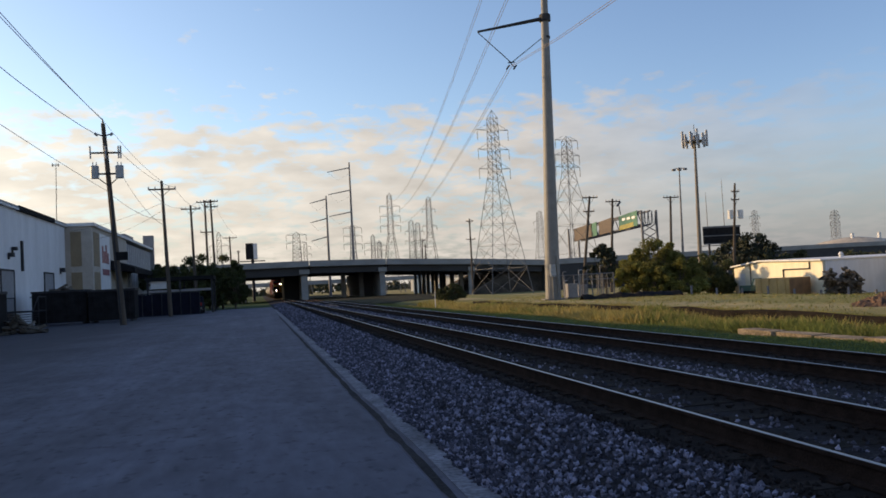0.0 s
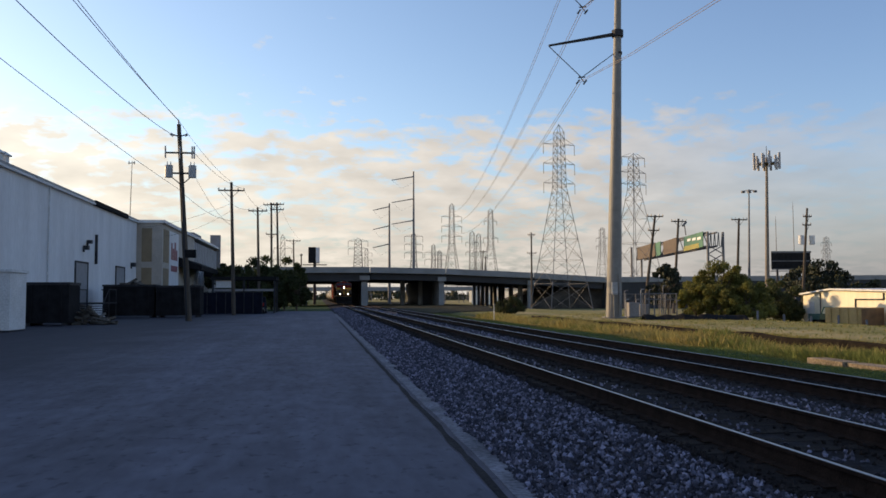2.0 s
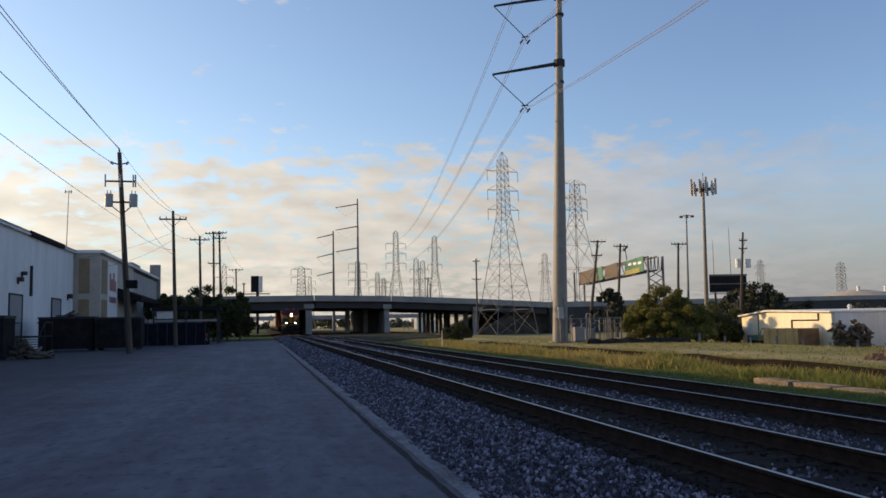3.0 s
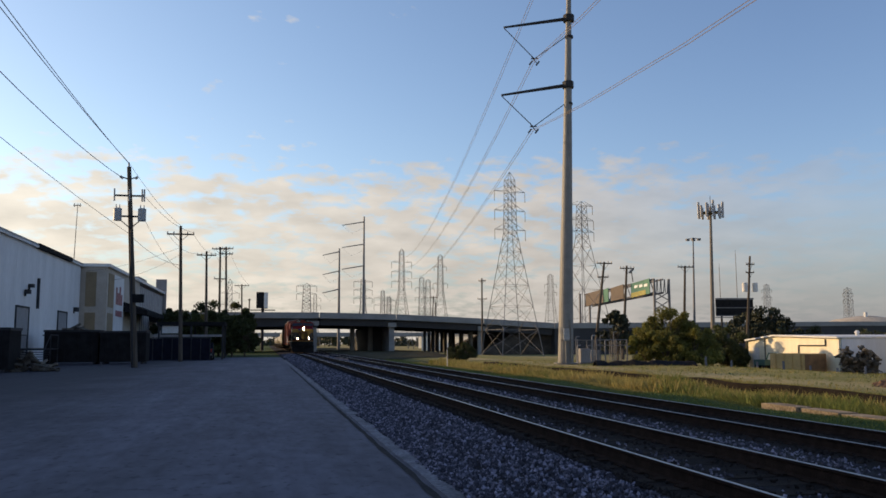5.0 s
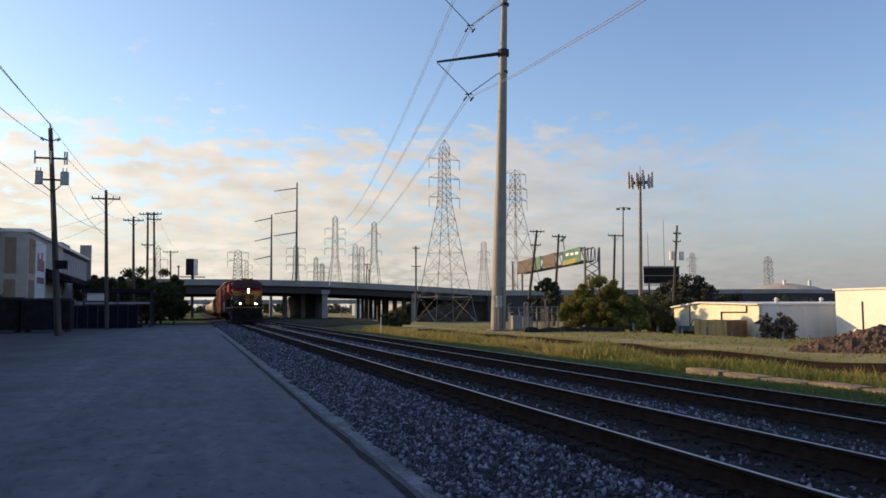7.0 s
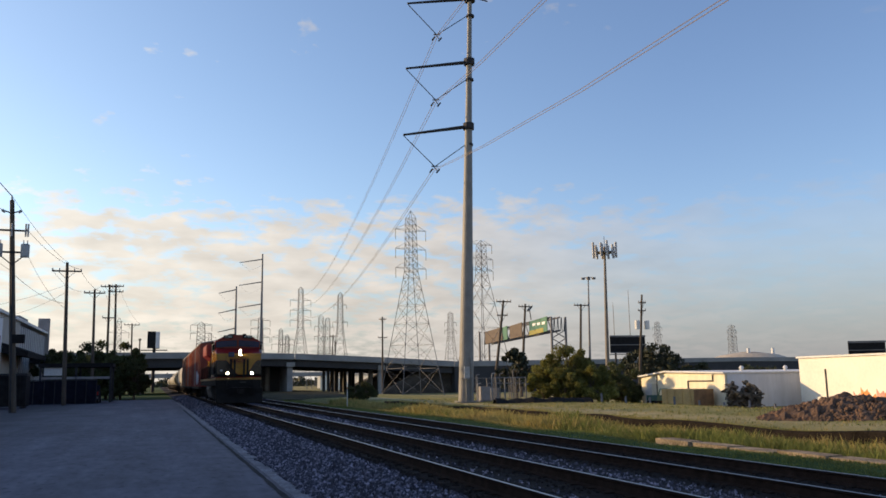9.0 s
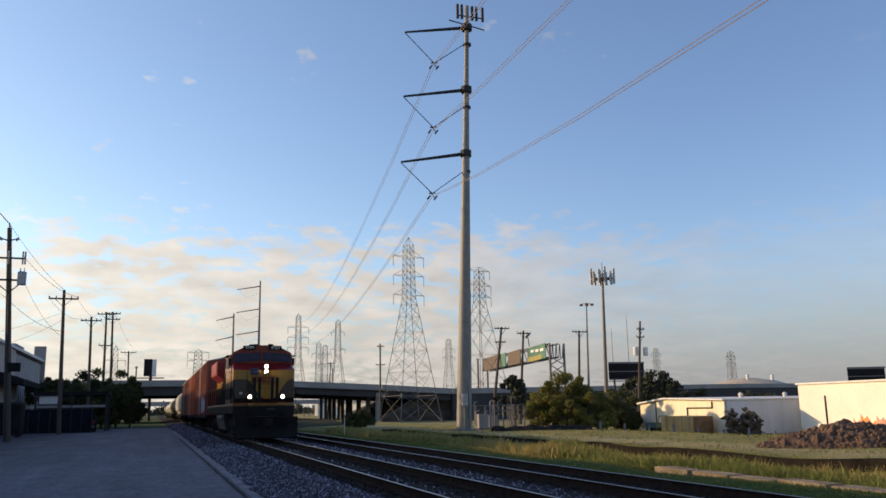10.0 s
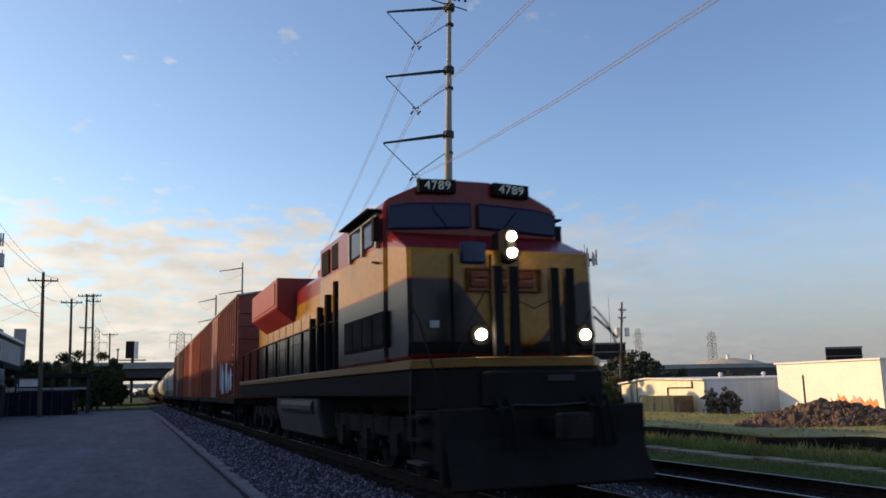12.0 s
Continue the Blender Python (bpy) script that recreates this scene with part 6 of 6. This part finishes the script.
BOX_GREY = mat("hopper_grey", (0.26, 0.25, 0.24), 0.65, 0, 0.8, 0.2, 0.08, 0.05)
TANK_WHITE = mat("tank_white", (0.40, 0.37, 0.32), 0.5, 0, 0.8, 0.15, 0.05, 0.03)
SPRAY = mat("pale_blue_spray_paint", (0.16, 0.22, 0.32), 0.6, 0, 1.2, 0.4)
SPRAY_WHITE = mat("white_spray_paint", (0.42, 0.42, 0.45), 0.6, 0, 1.2, 0.3)
WHEEL_R = 0.53
wheelsets = []


def wheelset(parent, y):
    bm = bmesh.new()
    tube(bm, (-0.9, 0, 0), (0.9, 0, 0), 0.09, sides=10)
    for s in (-0.75, 0.75):
        tube(bm, (s - 0.07, 0, 0), (s + 0.07, 0, 0), WHEEL_R, sides=24)
        tube(bm, (s - 0.08, 0, 0), (s + 0.08, 0, 0), 0.2, sides=12)
        for k in range(5):
            a = k * 1.2566
            tube(bm, (s - 0.076, 0.33 * math.cos(a), 0.33 * math.sin(a)), (s + 0.076, 0.33 * math.cos(a), 0.33 * math.sin(a)), 0.07, sides=6)
    w = part("wheelset", bm, GRIME, parent, "steel wheels on an axle")
    w.location = (0, y, WHEEL_R)
    wheelsets.append((w, y))
    return w


def truck(parent, y, axles, gap):
    span = gap * (axles - 1) / 2 + 0.75
    t = part("bogie", boxes((-1.22, -1.02, y - span, y + span, 0.62, 0.95), (1.02, 1.22, y - span, y + span, 0.62, 0.95), (-1.0, 1.0, y - 0.3, y + 0.3, 0.6, 1.0)), GRIME, parent, "cast steel bogie frame", 0.03)
    for k in range(axles):
        ya = y + (k - (axles - 1) / 2) * gap
        for s in (-1.16, 1.16):
            part("axle_box", boxes((s - 0.12, s + 0.12, ya - 0.2, ya + 0.2, 0.36, 0.72)), GRIME, t)
            for d in (-0.42, 0.42):
                part("spring", tubes(((s, ya + d, 0.55), (s, ya + d, 0.95), 0.1), sides=8), GRIME, t)
        wheelset(parent, ya)


def text_part(name, words, parent, m, size, material, label):
    cu = bpy.data.curves.new(name, "FONT")
    cu.body, cu.size, cu.extrude, cu.align_x, cu.align_y, cu.space_character = words, size, 0.004, "CENTER", "CENTER", 1.1
    tmp = bpy.data.objects.new(name, cu)
    me = bpy.data.meshes.new_from_object(tmp)
    bpy.data.objects.remove(tmp)
    me.materials.clear()
    me.materials.append(material)
    ob = new(name, me)
    ob.parent, ob.matrix_basis = parent, m
    return tagged(ob, label)


def build_locomotive():
    lo = thing("locomotive", "red, yellow and black diesel freight locomotive with headlights on", "locomotive")
    P = lambda name, bm, material, label="", bevel=0.0, parent=lo: part(name, bm, material, parent, label, bevel)
    P("frame", boxes((-1.5, 1.5, 0.86, 21.6, 1.28, 1.656)), LOCO_BLACK, "black main frame", 0.02)
    P("front_platform", made(prism, [(-1.5, 0.856), (-0.88, -0.04), (0.88, -0.04), (1.5, 0.856)], "z", 1.10, 1.656), LOCO_BLACK, "black tapered front platform", 0.02)
    P("sill_stripe", made(prism, [(-1.53, 0.84), (-0.90, -0.06), (0.90, -0.06), (1.53, 0.84), (1.53, 21.62), (-1.53, 21.62)], "z", 1.66, 1.80), LOCO_YELLOW, "yellow sill stripe", 0.015)
    nose = P("nose", made(prism, [(0.95, 1.80), (0.90, 2.0), (0.95, 3.41), (1.05, 3.47), (2.02, 3.88), (2.02, 1.80)], "x", -1.52, 1.52), PAINT, "wide nose in yellow and black", 0.06)
    cab = P("cab", made(prism, [(-1.55, 1.80), (1.55, 1.80), (1.55, 4.46), (1.49, 4.55), (0.80, 4.90), (0.3, 4.945), (-0.3, 4.945), (-0.80, 4.90), (-1.49, 4.55), (-1.55, 4.46)], "y", 2.4, 5.62), PAINT, "cab with red top", 0.05)
    cab.matrix_basis = Matrix.Translation((0, -0.33, 1.8 - 1.8 * 0.952)) @ Matrix.Diagonal((1, 1, 0.952, 1))
    # the windscreen leans back under the brow
    for s in (-1, 1):
        P("windscreen", made(prism, [(s * 0.07, 4.12), (s * 1.48, 4.03), (s * 1.48, 4.40), (s * 1.15, 4.47), (s * 0.07, 4.53)], "y", 2.33, 2.398), WINDOW, "dark windscreen pane", 0.0, cab)
        P("window_gasket", rails_of([(s * 0.07, 2.33, 4.12), (s * 1.48, 2.33, 4.03), (s * 1.48, 2.33, 4.40), (s * 1.15, 2.33, 4.47), (s * 0.07, 2.33, 4.53), (s * 0.07, 2.33, 4.12)], 0.014), WINDOW, "", 0.0, cab)
        P("wiper", tubes(((s * 0.5, 2.31, 4.10), (s * 0.75, 2.31, 4.42), 0.008), sides=5), LOCO_BLACK, "", 0.0, cab)
        nb = P("number_board", made(prism, [(s * 0.34, 4.70), (s * 0.98, 4.675), (s * 0.98, 4.90), (s * 0.34, 4.925)], "y", 2.28, 2.398), LOCO_BLACK, "black illuminated number board", 0.0, cab)
        text_part("number", "4789", nb, pose(s * 0.66, 2.275, 4.80, 90, s * 2.3, 0), 0.215, NUMBER, "pale road number")
        side = P("side_window", boxes((s * 1.555 - 0.03, s * 1.555 + 0.03, 2.95, 3.7, 3.86, 4.36), (s * 1.555 - 0.03, s * 1.555 + 0.03, 3.65, 4.45, 3.82, 4.30)), WINDOW, "dark cab side windows", 0.0, cab)
        P("window_frame", boxes((s * 1.58 - 0.03, s * 1.58 + 0.03, 2.66, 2.745, 3.75, 4.36), (s * 1.58 - 0.03, s * 1.58 + 0.03, 4.455, 4.54, 3.75, 4.36), (s * 1.58 - 0.03, s * 1.58 + 0.03, 3.555, 3.645, 3.75, 4.36), (s * 1.58 - 0.03, s * 1.58 + 0.03, 2.75, 4.45, 4.304, 4.37)), STEEL, "pale window frame", 0.0, side)
        P("mirror", boxes((s * 1.64 - 0.05, s * 1.64 + 0.05, 2.5, 2.64, 3.85, 4.25)), LOCO_BLACK, "", 0.0, cab)
        P("sunshade", boxes((s * 1.65 - 0.12, s * 1.65 + 0.12, 2.6, 4.6, 4.38, 4.41)), LOCO_BLACK, "", 0.0, cab)
        # battery box louvres below the cab, grab irons, ditch light, steps
        lv = P("louvre_panel", boxes((s * 1.555 - 0.02, s * 1.555 + 0.02, 2.3, 5.0, 2.05, 2.65)), LOCO_BLACK, "dark equipment panel below the cab", 0.0, cab)
        for k in range(4):
            P("panel_door", boxes((s * 1.58 - 0.015, s * 1.58 + 0.015, 2.36 + k * 0.66, 2.94 + k * 0.66, 2.1, 2.6)), GRIME, "", 0.0, lv)
        d = P("ditch_light", tubes(((s * 0.80, 0.12, 2.10), (s * 0.80, -0.02, 2.10), 0.16), sides=18), LOCO_BLACK, "ditch light housing")
        P("lamp_lens", tubes(((s * 0.80, -0.02, 2.10), (s * 0.80, -0.035, 2.10), 0.072), sides=18), HEADLAMP, "bright white lamp", 0.0, d)
        P("handrail", rails_of([(s * 1.47, -0.1, 1.05), (s * 1.47, -0.06, 1.5), (s * 1.5, 0.5, 2.3), (s * 1.5, 0.9, 2.6)], 0.014), LOCO_BLACK, "dark grab rail")
        P("grab_iron", rails_of([(s * 1.53, 0.86, 0.45), (s * 1.55, 0.85, 1.0), (s * 1.53, 0.86, 1.7)], 0.014), TANK_GREY, "worn grey step rail")
        if s < 0:
            P("handrail", rails_of([(s * 1.2, -0.15, 1.8), (s * 1.0, -0.15, 2.3), (s * 0.55, 0.3, 2.8)], 0.012), LOCO_BLACK, "slanting front rail")
        else:
            P("flag_bracket", rails_of([(1.50, 0.9, 2.45), (1.62, 0.8, 2.3), (1.78, 0.7, 2.1)], 0.018), LOCO_BLACK, "short slanting bracket")
        st = P("step_well", boxes((s * 1.33 - 0.17, s * 1.33 + 0.17, -0.178, 0.75, 0.34, 1.10)), LOCO_BLACK, "black step well")
        for k in range(3):
            P("step", boxes((s * 1.58 - 0.075, s * 1.58 + 0.075, 0.1, 0.7, 0.40 + k * 0.30, 0.44 + k * 0.30)), TANK_GREY if k == 0 else GRIME, "", 0.0, st)
        # long hood walkway rail with stanchions
        P("walkway_rail", rails_of([(s * 1.47, 5.4, 2.75)] + [(s * 1.47, 7 + 2 * k, 2.8) for k in range(7)] + [(s * 1.47, 21.4, 2.75)], 0.022), LOCO_BLACK, "walkway handrail")
        for k in range(9):
            P("stanchion", tubes(((s * 1.47, 5.5 + k * 1.95, 1.8), (s * 1.47, 5.5 + k * 1.95, 2.78), 0.034), sides=6), LOCO_BLACK)
        for k in range(4):
            P("grab_post", tubes(((s * 1.47, 5.75 + k * 0.8, 1.8), (s * 1.47, 5.75 + k * 0.8, 3.55 - 0.18 * k), 0.075), sides=6), LOCO_BLACK, "tall dark grab post")
        for k in range(11):
            P("hood_door", boxes((s * 0.99 - 0.02, s * 0.99 + 0.02, 6.0 + k * 1.22, 7.1 + k * 1.22, 2.0, 3.35)), PAINT, "tall hood door")
        P("air_tank", tubes(((s * 1.25, 8.4, 1.05), (s * 1.25, 12.6, 1.05), 0.22), sides=14), TANK_GREY, "dusty air reservoir")
        P("grab_iron", rails_of([(s * 1.565, 2.3, 3.40), (s * 1.62, 2.3, 3.40), (s * 1.62, 2.5, 3.44), (s * 1.565, 2.5, 3.44)], 0.02), LOCO_BLACK)
    # headlights in the nose, window, door, crest
    hb = P("headlight_box", boxes((0.02, 0.22, 0.775, 1.3, 3.25, 3.76)), LOCO_BLACK, "dark headlight housing", 0.03)
    hb.location = (-0.05, 0, 0)
    for z in (3.38, 3.63):
        P("lamp_lens", tubes(((0.07, 0.77, z), (0.07, 0.745, z), 0.07), sides=18), HEADLAMP, "bright white headlight")
    P("nose_window", boxes((-0.70, -0.30, 0.88, 0.98, 3.22, 3.55)), WINDOW, "small rounded nose window", 0.03)
    P("nose_door", boxes((-0.86, -0.845, 0.86, 0.92, 1.9, 3.36), (-0.24, -0.225, 0.86, 0.92, 1.9, 3.36)), LOCO_BLACK, "thin seams of the nose door")
    crest = P("crest_frame", boxes((-0.62, 0.60, 0.86, 0.92, 3.13, 3.155), (-0.62, 0.60, 0.86, 0.92, 2.80, 2.825), (-0.62, -0.595, 0.86, 0.92, 2.825, 3.13), (0.575, 0.60, 0.86, 0.92, 2.825, 3.13)), MAROON, "red outlined crest of plain shapes")
    for x in (-0.5, -0.1, 0.25):
        P("crest_block", boxes((x - 0.07, x + 0.22, 0.86, 0.918, 2.87, 2.95), (x - 0.07, x + 0.22, 0.86, 0.918, 3.01, 3.09), (x - 0.07, x + 0.0, 0.86, 0.918, 2.952, 3.008)), MAROON, "", 0.0, crest)
    for x in (-0.60, -0.36, 0.26, 0.50):
        P("front_post", boxes((x - 0.065, x + 0.065, -0.2, -0.1, 1.8, 3.02)), LOCO_BLACK, "dark end-platform gate post")
    P("front_chain", rails_of([(-0.4, -0.15, 2.6), (-0.05, -0.15, 2.45), (0.28, -0.15, 2.6)], 0.008), LOCO_BLACK)
    P("placard", boxes((-1.22, -1.08, 0.86, 0.92, 2.26, 2.36)), XFMR, "small pale placard")
    P("anticlimber", boxes((-0.84, 0.84, -0.36, -0.064, 1.14, 1.60)), LOCO_BLACK, "", 0.02)
    P("pilot", made(prism, [(-1.5, 0.16), (1.5, 0.16), (1.52, 1.13), (-1.52, 1.13)], "y", -0.3, -0.18), LOCO_BLACK, "black pilot plate", 0.02)
    P("plow", made(prism, [(-0.30, 0.75), (-0.62, 0.14), (-0.50, 0.10), (-0.18, 0.75)], "x", -1.45, 1.45), LOCO_BLACK, "black snowplow blade", 0.02)
    cp = P("coupler", boxes((-0.12, 0.12, -0.95, -0.3, 0.78, 1.0), (-0.24, 0.2, -1.15, -0.95, 0.72, 1.06)), GRIME, "rusty knuckle coupler", 0.03)
    P("uncoupling_lever", rails_of([(-0.8, -0.40, 1.10), (-0.5, -0.42, 1.16), (0.0, -0.42, 1.14), (0.5, -0.42, 1.16), (0.8, -0.40, 1.10)], 0.016), DARK_STEEL, "", 0.0, cp)
    for x in (-0.75, -0.6, 0.55, 0.7, 0.85):
        P("air_hose", rails_of([(x, -0.37, 1.25), (x, -0.5, 1.1), (x + 0.05, -0.48, 0.8), (x + 0.1, -0.42, 0.6)], 0.03), LOCO_BLACK)
    P("pilot_placard", boxes((0.0, 0.4, -0.38, -0.364, 1.46, 1.54)), TANK_GREY, "small grey strip on the anticlimber")
    # hood, radiators, roof gear
    P("equipment_hood", boxes((-1.42, 1.42, 5.304, 7.6, 1.80, 4.5)), PAINT, "wide hood behind the cab", 0.05)
    P("engine_hood", made(prism, [(-0.97, 1.80), (0.97, 1.80), (0.97, 4.18), (0.8, 4.34), (-0.8, 4.34), (-0.97, 4.18)], "y", 7.604, 20.6), PAINT, "long engine hood", 0.02)
    P("exhaust_housing", boxes((-0.7, 0.7, 9.2, 11.4, 4.344, 4.6)), LOCO_RED, "", 0.03)
    rad = P("radiator", made(prism, [(-0.98, 3.35), (-1.5, 3.75), (-1.5, 4.62), (1.5, 4.62), (1.5, 3.75), (0.98, 3.35)], "y", 13.2, 18.6), LOCO_RED, "flared red radiator wings", 0.03)
    for s in (-1, 1):
        P("radiator_screen", boxes((s * 1.51 - 0.012, s * 1.51 + 0.012, 13.5, 18.3, 3.85, 4.5)), LOCO_RED, "", 0.0, rad)
        for k in range(2):
            P("hood_vent", boxes((s * 1.43 - 0.02, s * 1.43 + 0.02, 5.6 + k * 1.0, 6.3 + k * 1.0, 3.85, 4.35)), LOCO_BLACK, "dark intake grille")
    for k, (x, y) in enumerate(((-0.5, 2.6), (0.2, 3.0), (0.5, 2.5), (-0.1, 3.6))):
        P("roof_antenna", boxes((x - 0.12, x + 0.12, y, y + 0.3, 4.76, 4.83 + 0.03 * k)), LOCO_BLACK)
    P("horn", tubes(((-0.6, 2.7, 4.84), (-0.1, 2.7, 4.84), 0.04, 0.07), sides=8), DARK_STEEL)
    P("rear_headlight", boxes((-0.2, 0.2, 20.604, 20.68, 3.7, 4.1)), LOCO_BLACK)
    P("fuel_tank", made(prism, [(-1.4, 1.0), (-1.25, 0.35), (1.25, 0.35), (1.4, 1.0), (1.4, 1.27), (-1.4, 1.27)], "y", 7.9, 13.6), TANK_GREY, "dusty grey fuel tank", 0.05)
    truck(lo, 4.4, 3, 1.85)
    truck(lo, 17.2, 3, 1.85)
    return lo


def car_base(ob, L):
    part("underframe", boxes((-1.35, 1.35, 0.4, L - 0.4, 0.95, 1.2), (-0.14, 0.14, -0.35, 0.4, 0.78, 1.0), (-0.14, 0.14, L - 0.4, L + 0.35, 0.78, 1.0)), GRIME, ob, "dark underframe with couplers")
    truck(ob, 2.3, 2, 1.75)
    truck(ob, L - 2.3, 2, 1.75)


def build_boxcar(material, L, H, label, marks=False):
    c = thing("boxcar", label, "freight car", group="freight cars of the train")
    part("body", made(prism, [(-1.5, 1.2), (1.5, 1.2), (1.5, H - 0.25), (0, H), (-1.5, H - 0.25)], "y", 0.3, L - 0.3), material, c, "steel car body")
    part("roof", made(prism, [(-1.56, H - 0.24), (0, H + 0.02), (1.56, H - 0.24), (1.56, H - 0.17), (0, H + 0.09), (-1.56, H - 0.17)], "y", 0.25, L - 0.25), ROOF, c, "grey metal roof")
    for s in (-1, 1):
        n = 22
        for k in range(n):
            y = 0.5 + (L - 1.0) * k / (n - 1)
            if abs(y - L / 2) > 1.6:
                part("rib", boxes((s * 1.545 - 0.044, s * 1.545 + 0.044, y - 0.06, y + 0.06, 1.2, H - 0.3)), material, c)
        d = part("door", boxes((s * 1.56 - 0.055, s * 1.56 + 0.055, L / 2 - 1.5, L / 2 + 1.5, 1.25, H - 0.4)), material, c, "sliding plug door")
        for k in range(3):
            part("door_bar", boxes((s * 1.63 - 0.015, s * 1.63 + 0.015, L / 2 - 1.0 + k, L / 2 - 0.94 + k, 1.4, H - 0.5)), STEEL, d)
        part("side_sill", boxes((s * 1.58 - 0.03, s * 1.58 + 0.03, 0.3, L - 0.3, 1.0, 1.196)), GRIME, c)
        for z in (1.3, 1.7, 2.1, 2.5, 2.9, 3.3):
            part("ladder_rung", tubes(((s * 1.62, 0.55, z), (s * 1.62, 1.0, z), 0.018), sides=5), STEEL, c)
    if marks:
        rng = random.Random(17)
        for k in range(9):
            y, z, w = 1.2 + k * 0.55 + rng.uniform(-0.1, 0.1), 1.35 + rng.uniform(0, 0.25), rng.uniform(0.35, 0.6)
            h = rng.uniform(0.7, 1.3)
            part("graffiti", made(prism, [(y, z), (y + w * 0.6, z - 0.05), (y + w, z + h * 0.5), (y + w * 0.7, z + h), (y + w * 0.1, z + h * 0.7)], "x", -1.612 - 0.002 * k, -1.60), SPRAY if k % 3 else SPRAY_WHITE, c, "pale spray-painted shape")
    for k in range(7):
        part("end_rib", boxes((-1.45, 1.45, 0.24, 0.298, 1.5 + k * 0.5, 1.66 + k * 0.5)), material, c)
    car_base(c, L)
    return c


def build_hopper(material, L, H, label):
    c = thing("hopper_car", label, "freight car", group="freight cars of the train")
    outline = [(-1.0, 1.2), (1.0, 1.2), (1.52, 1.9), (1.58, 3.0), (1.5, 3.9), (1.0, H - 0.15), (0, H), (-1.0, H - 0.15), (-1.5, 3.9), (-1.58, 3.0), (-1.52, 1.9)]
    part("body", made(prism, outline, "y", 1.2, L - 1.2), material, c, "rounded covered hopper body")
    part("walkway", boxes((-0.35, 0.35, 0.6, L - 0.6, H + 0.05, H + 0.1), (-0.3, -0.25, 1, 1.1, H - 0.3, H + 0.05), (0.25, 0.3, L - 1.1, L - 1, H - 0.3, H + 0.05)), STEEL, c)
    for k in range(4):
        part("hatch", tubes(((0, 2.5 + k * (L - 5) / 3, H - 0.02), (0, 2.5 + k * (L - 5) / 3, H + 0.2), 0.3), sides=12), material, c)
    for y in (0.7, L - 0.7):
        part("end_post", tubes(((-1.2, y, 1.2), (-1.2, y, 3.6), 0.06), ((1.2, y, 1.2), (1.2, y, 3.6), 0.06), ((-1.2, y, 3.6), (1.2, y, 3.6), 0.05), sides=6), material, c)
    car_base(c, L)
    return c


def build_tank_car(material, L, label):
    c = thing("tank_car", label, "freight car", group="freight cars of the train")
    bm = bmesh.new()
    tube(bm, (0, 0.9, 2.75), (0, L - 0.9, 2.75), 1.5, sides=24)
    tube(bm, (0, 0.45, 2.75), (0, 0.9, 2.75), 0.9, 1.5, sides=24)
    tube(bm, (0, L - 0.9, 2.75), (0, L - 0.45, 2.75), 1.5, 0.9, sides=24)
    part("tank", bm, material, c, "cylindrical tank")
    part("dome", tubes(((0, L / 2, 4.1), (0, L / 2, 4.75), 0.55), sides=14), material, c)
    for y in (2.2, L - 2.2):
        part("band", tubes(((0, y - 0.25, 2.75), (0, y + 0.25, 2.75), 1.515), sides=24), LOCO_BLACK, c, "dark band round the tank")
    part("walkway", boxes((-0.9, 0.9, L / 2 - 1.2, L / 2 + 1.2, 4.2, 4.25)), STEEL, c)
    car_base(c, L)
    return c


def front_y(t):
    """Where the locomotive's front stands at t seconds."""
    return 202.8 - 16.35 * t + 0.0259 * t * t


TRACK_X = 5.13
loco = build_locomotive()
train = [(loco, 0.0)]
off = 22.6
for mtl, L, H, lab in ((BOX_RED, 18.6, 5.42, "rust-red ribbed steel boxcar"), (BOX_ORANGE, 18.6, 5.42, "faded orange ribbed steel boxcar"), (BOX_BROWN, 18.6, 5.42, "dark brown ribbed steel boxcar")):
    train.append((build_boxcar(mtl, L, H, lab, mtl is BOX_RED), off))
    off += L + 0.9
for k in range(2):
    train.append((build_hopper(BOX_GREY, 17.0, 4.7, "dark grey covered hopper car"), off))
    off += 17.9
tank = build_tank_car(TANK_WHITE, 16.0, "pale tank car with dark bands")
train.append((tank, off))
copies = []
for k in range(9):
    off += 16.9
    train.append((copy_thing(tank, Matrix.Identity(4)), off))


def motions():
    steps = [k * 0.5 for k in range(25)]
    for ob, back_by in train:
        walk(ob, [(t, on_line(TRACK_X, front_y(t) + back_by, RAIL_TOP)) for t in steps])
    turned = [k / 30 for k in range(361)]
    for w, y in wheelsets[:18]:
        walk(w, [(t, pose(0, y, WHEEL_R, math.degrees((202.8 - front_y(t)) / WHEEL_R), 0, 0)) for t in turned])


motions()
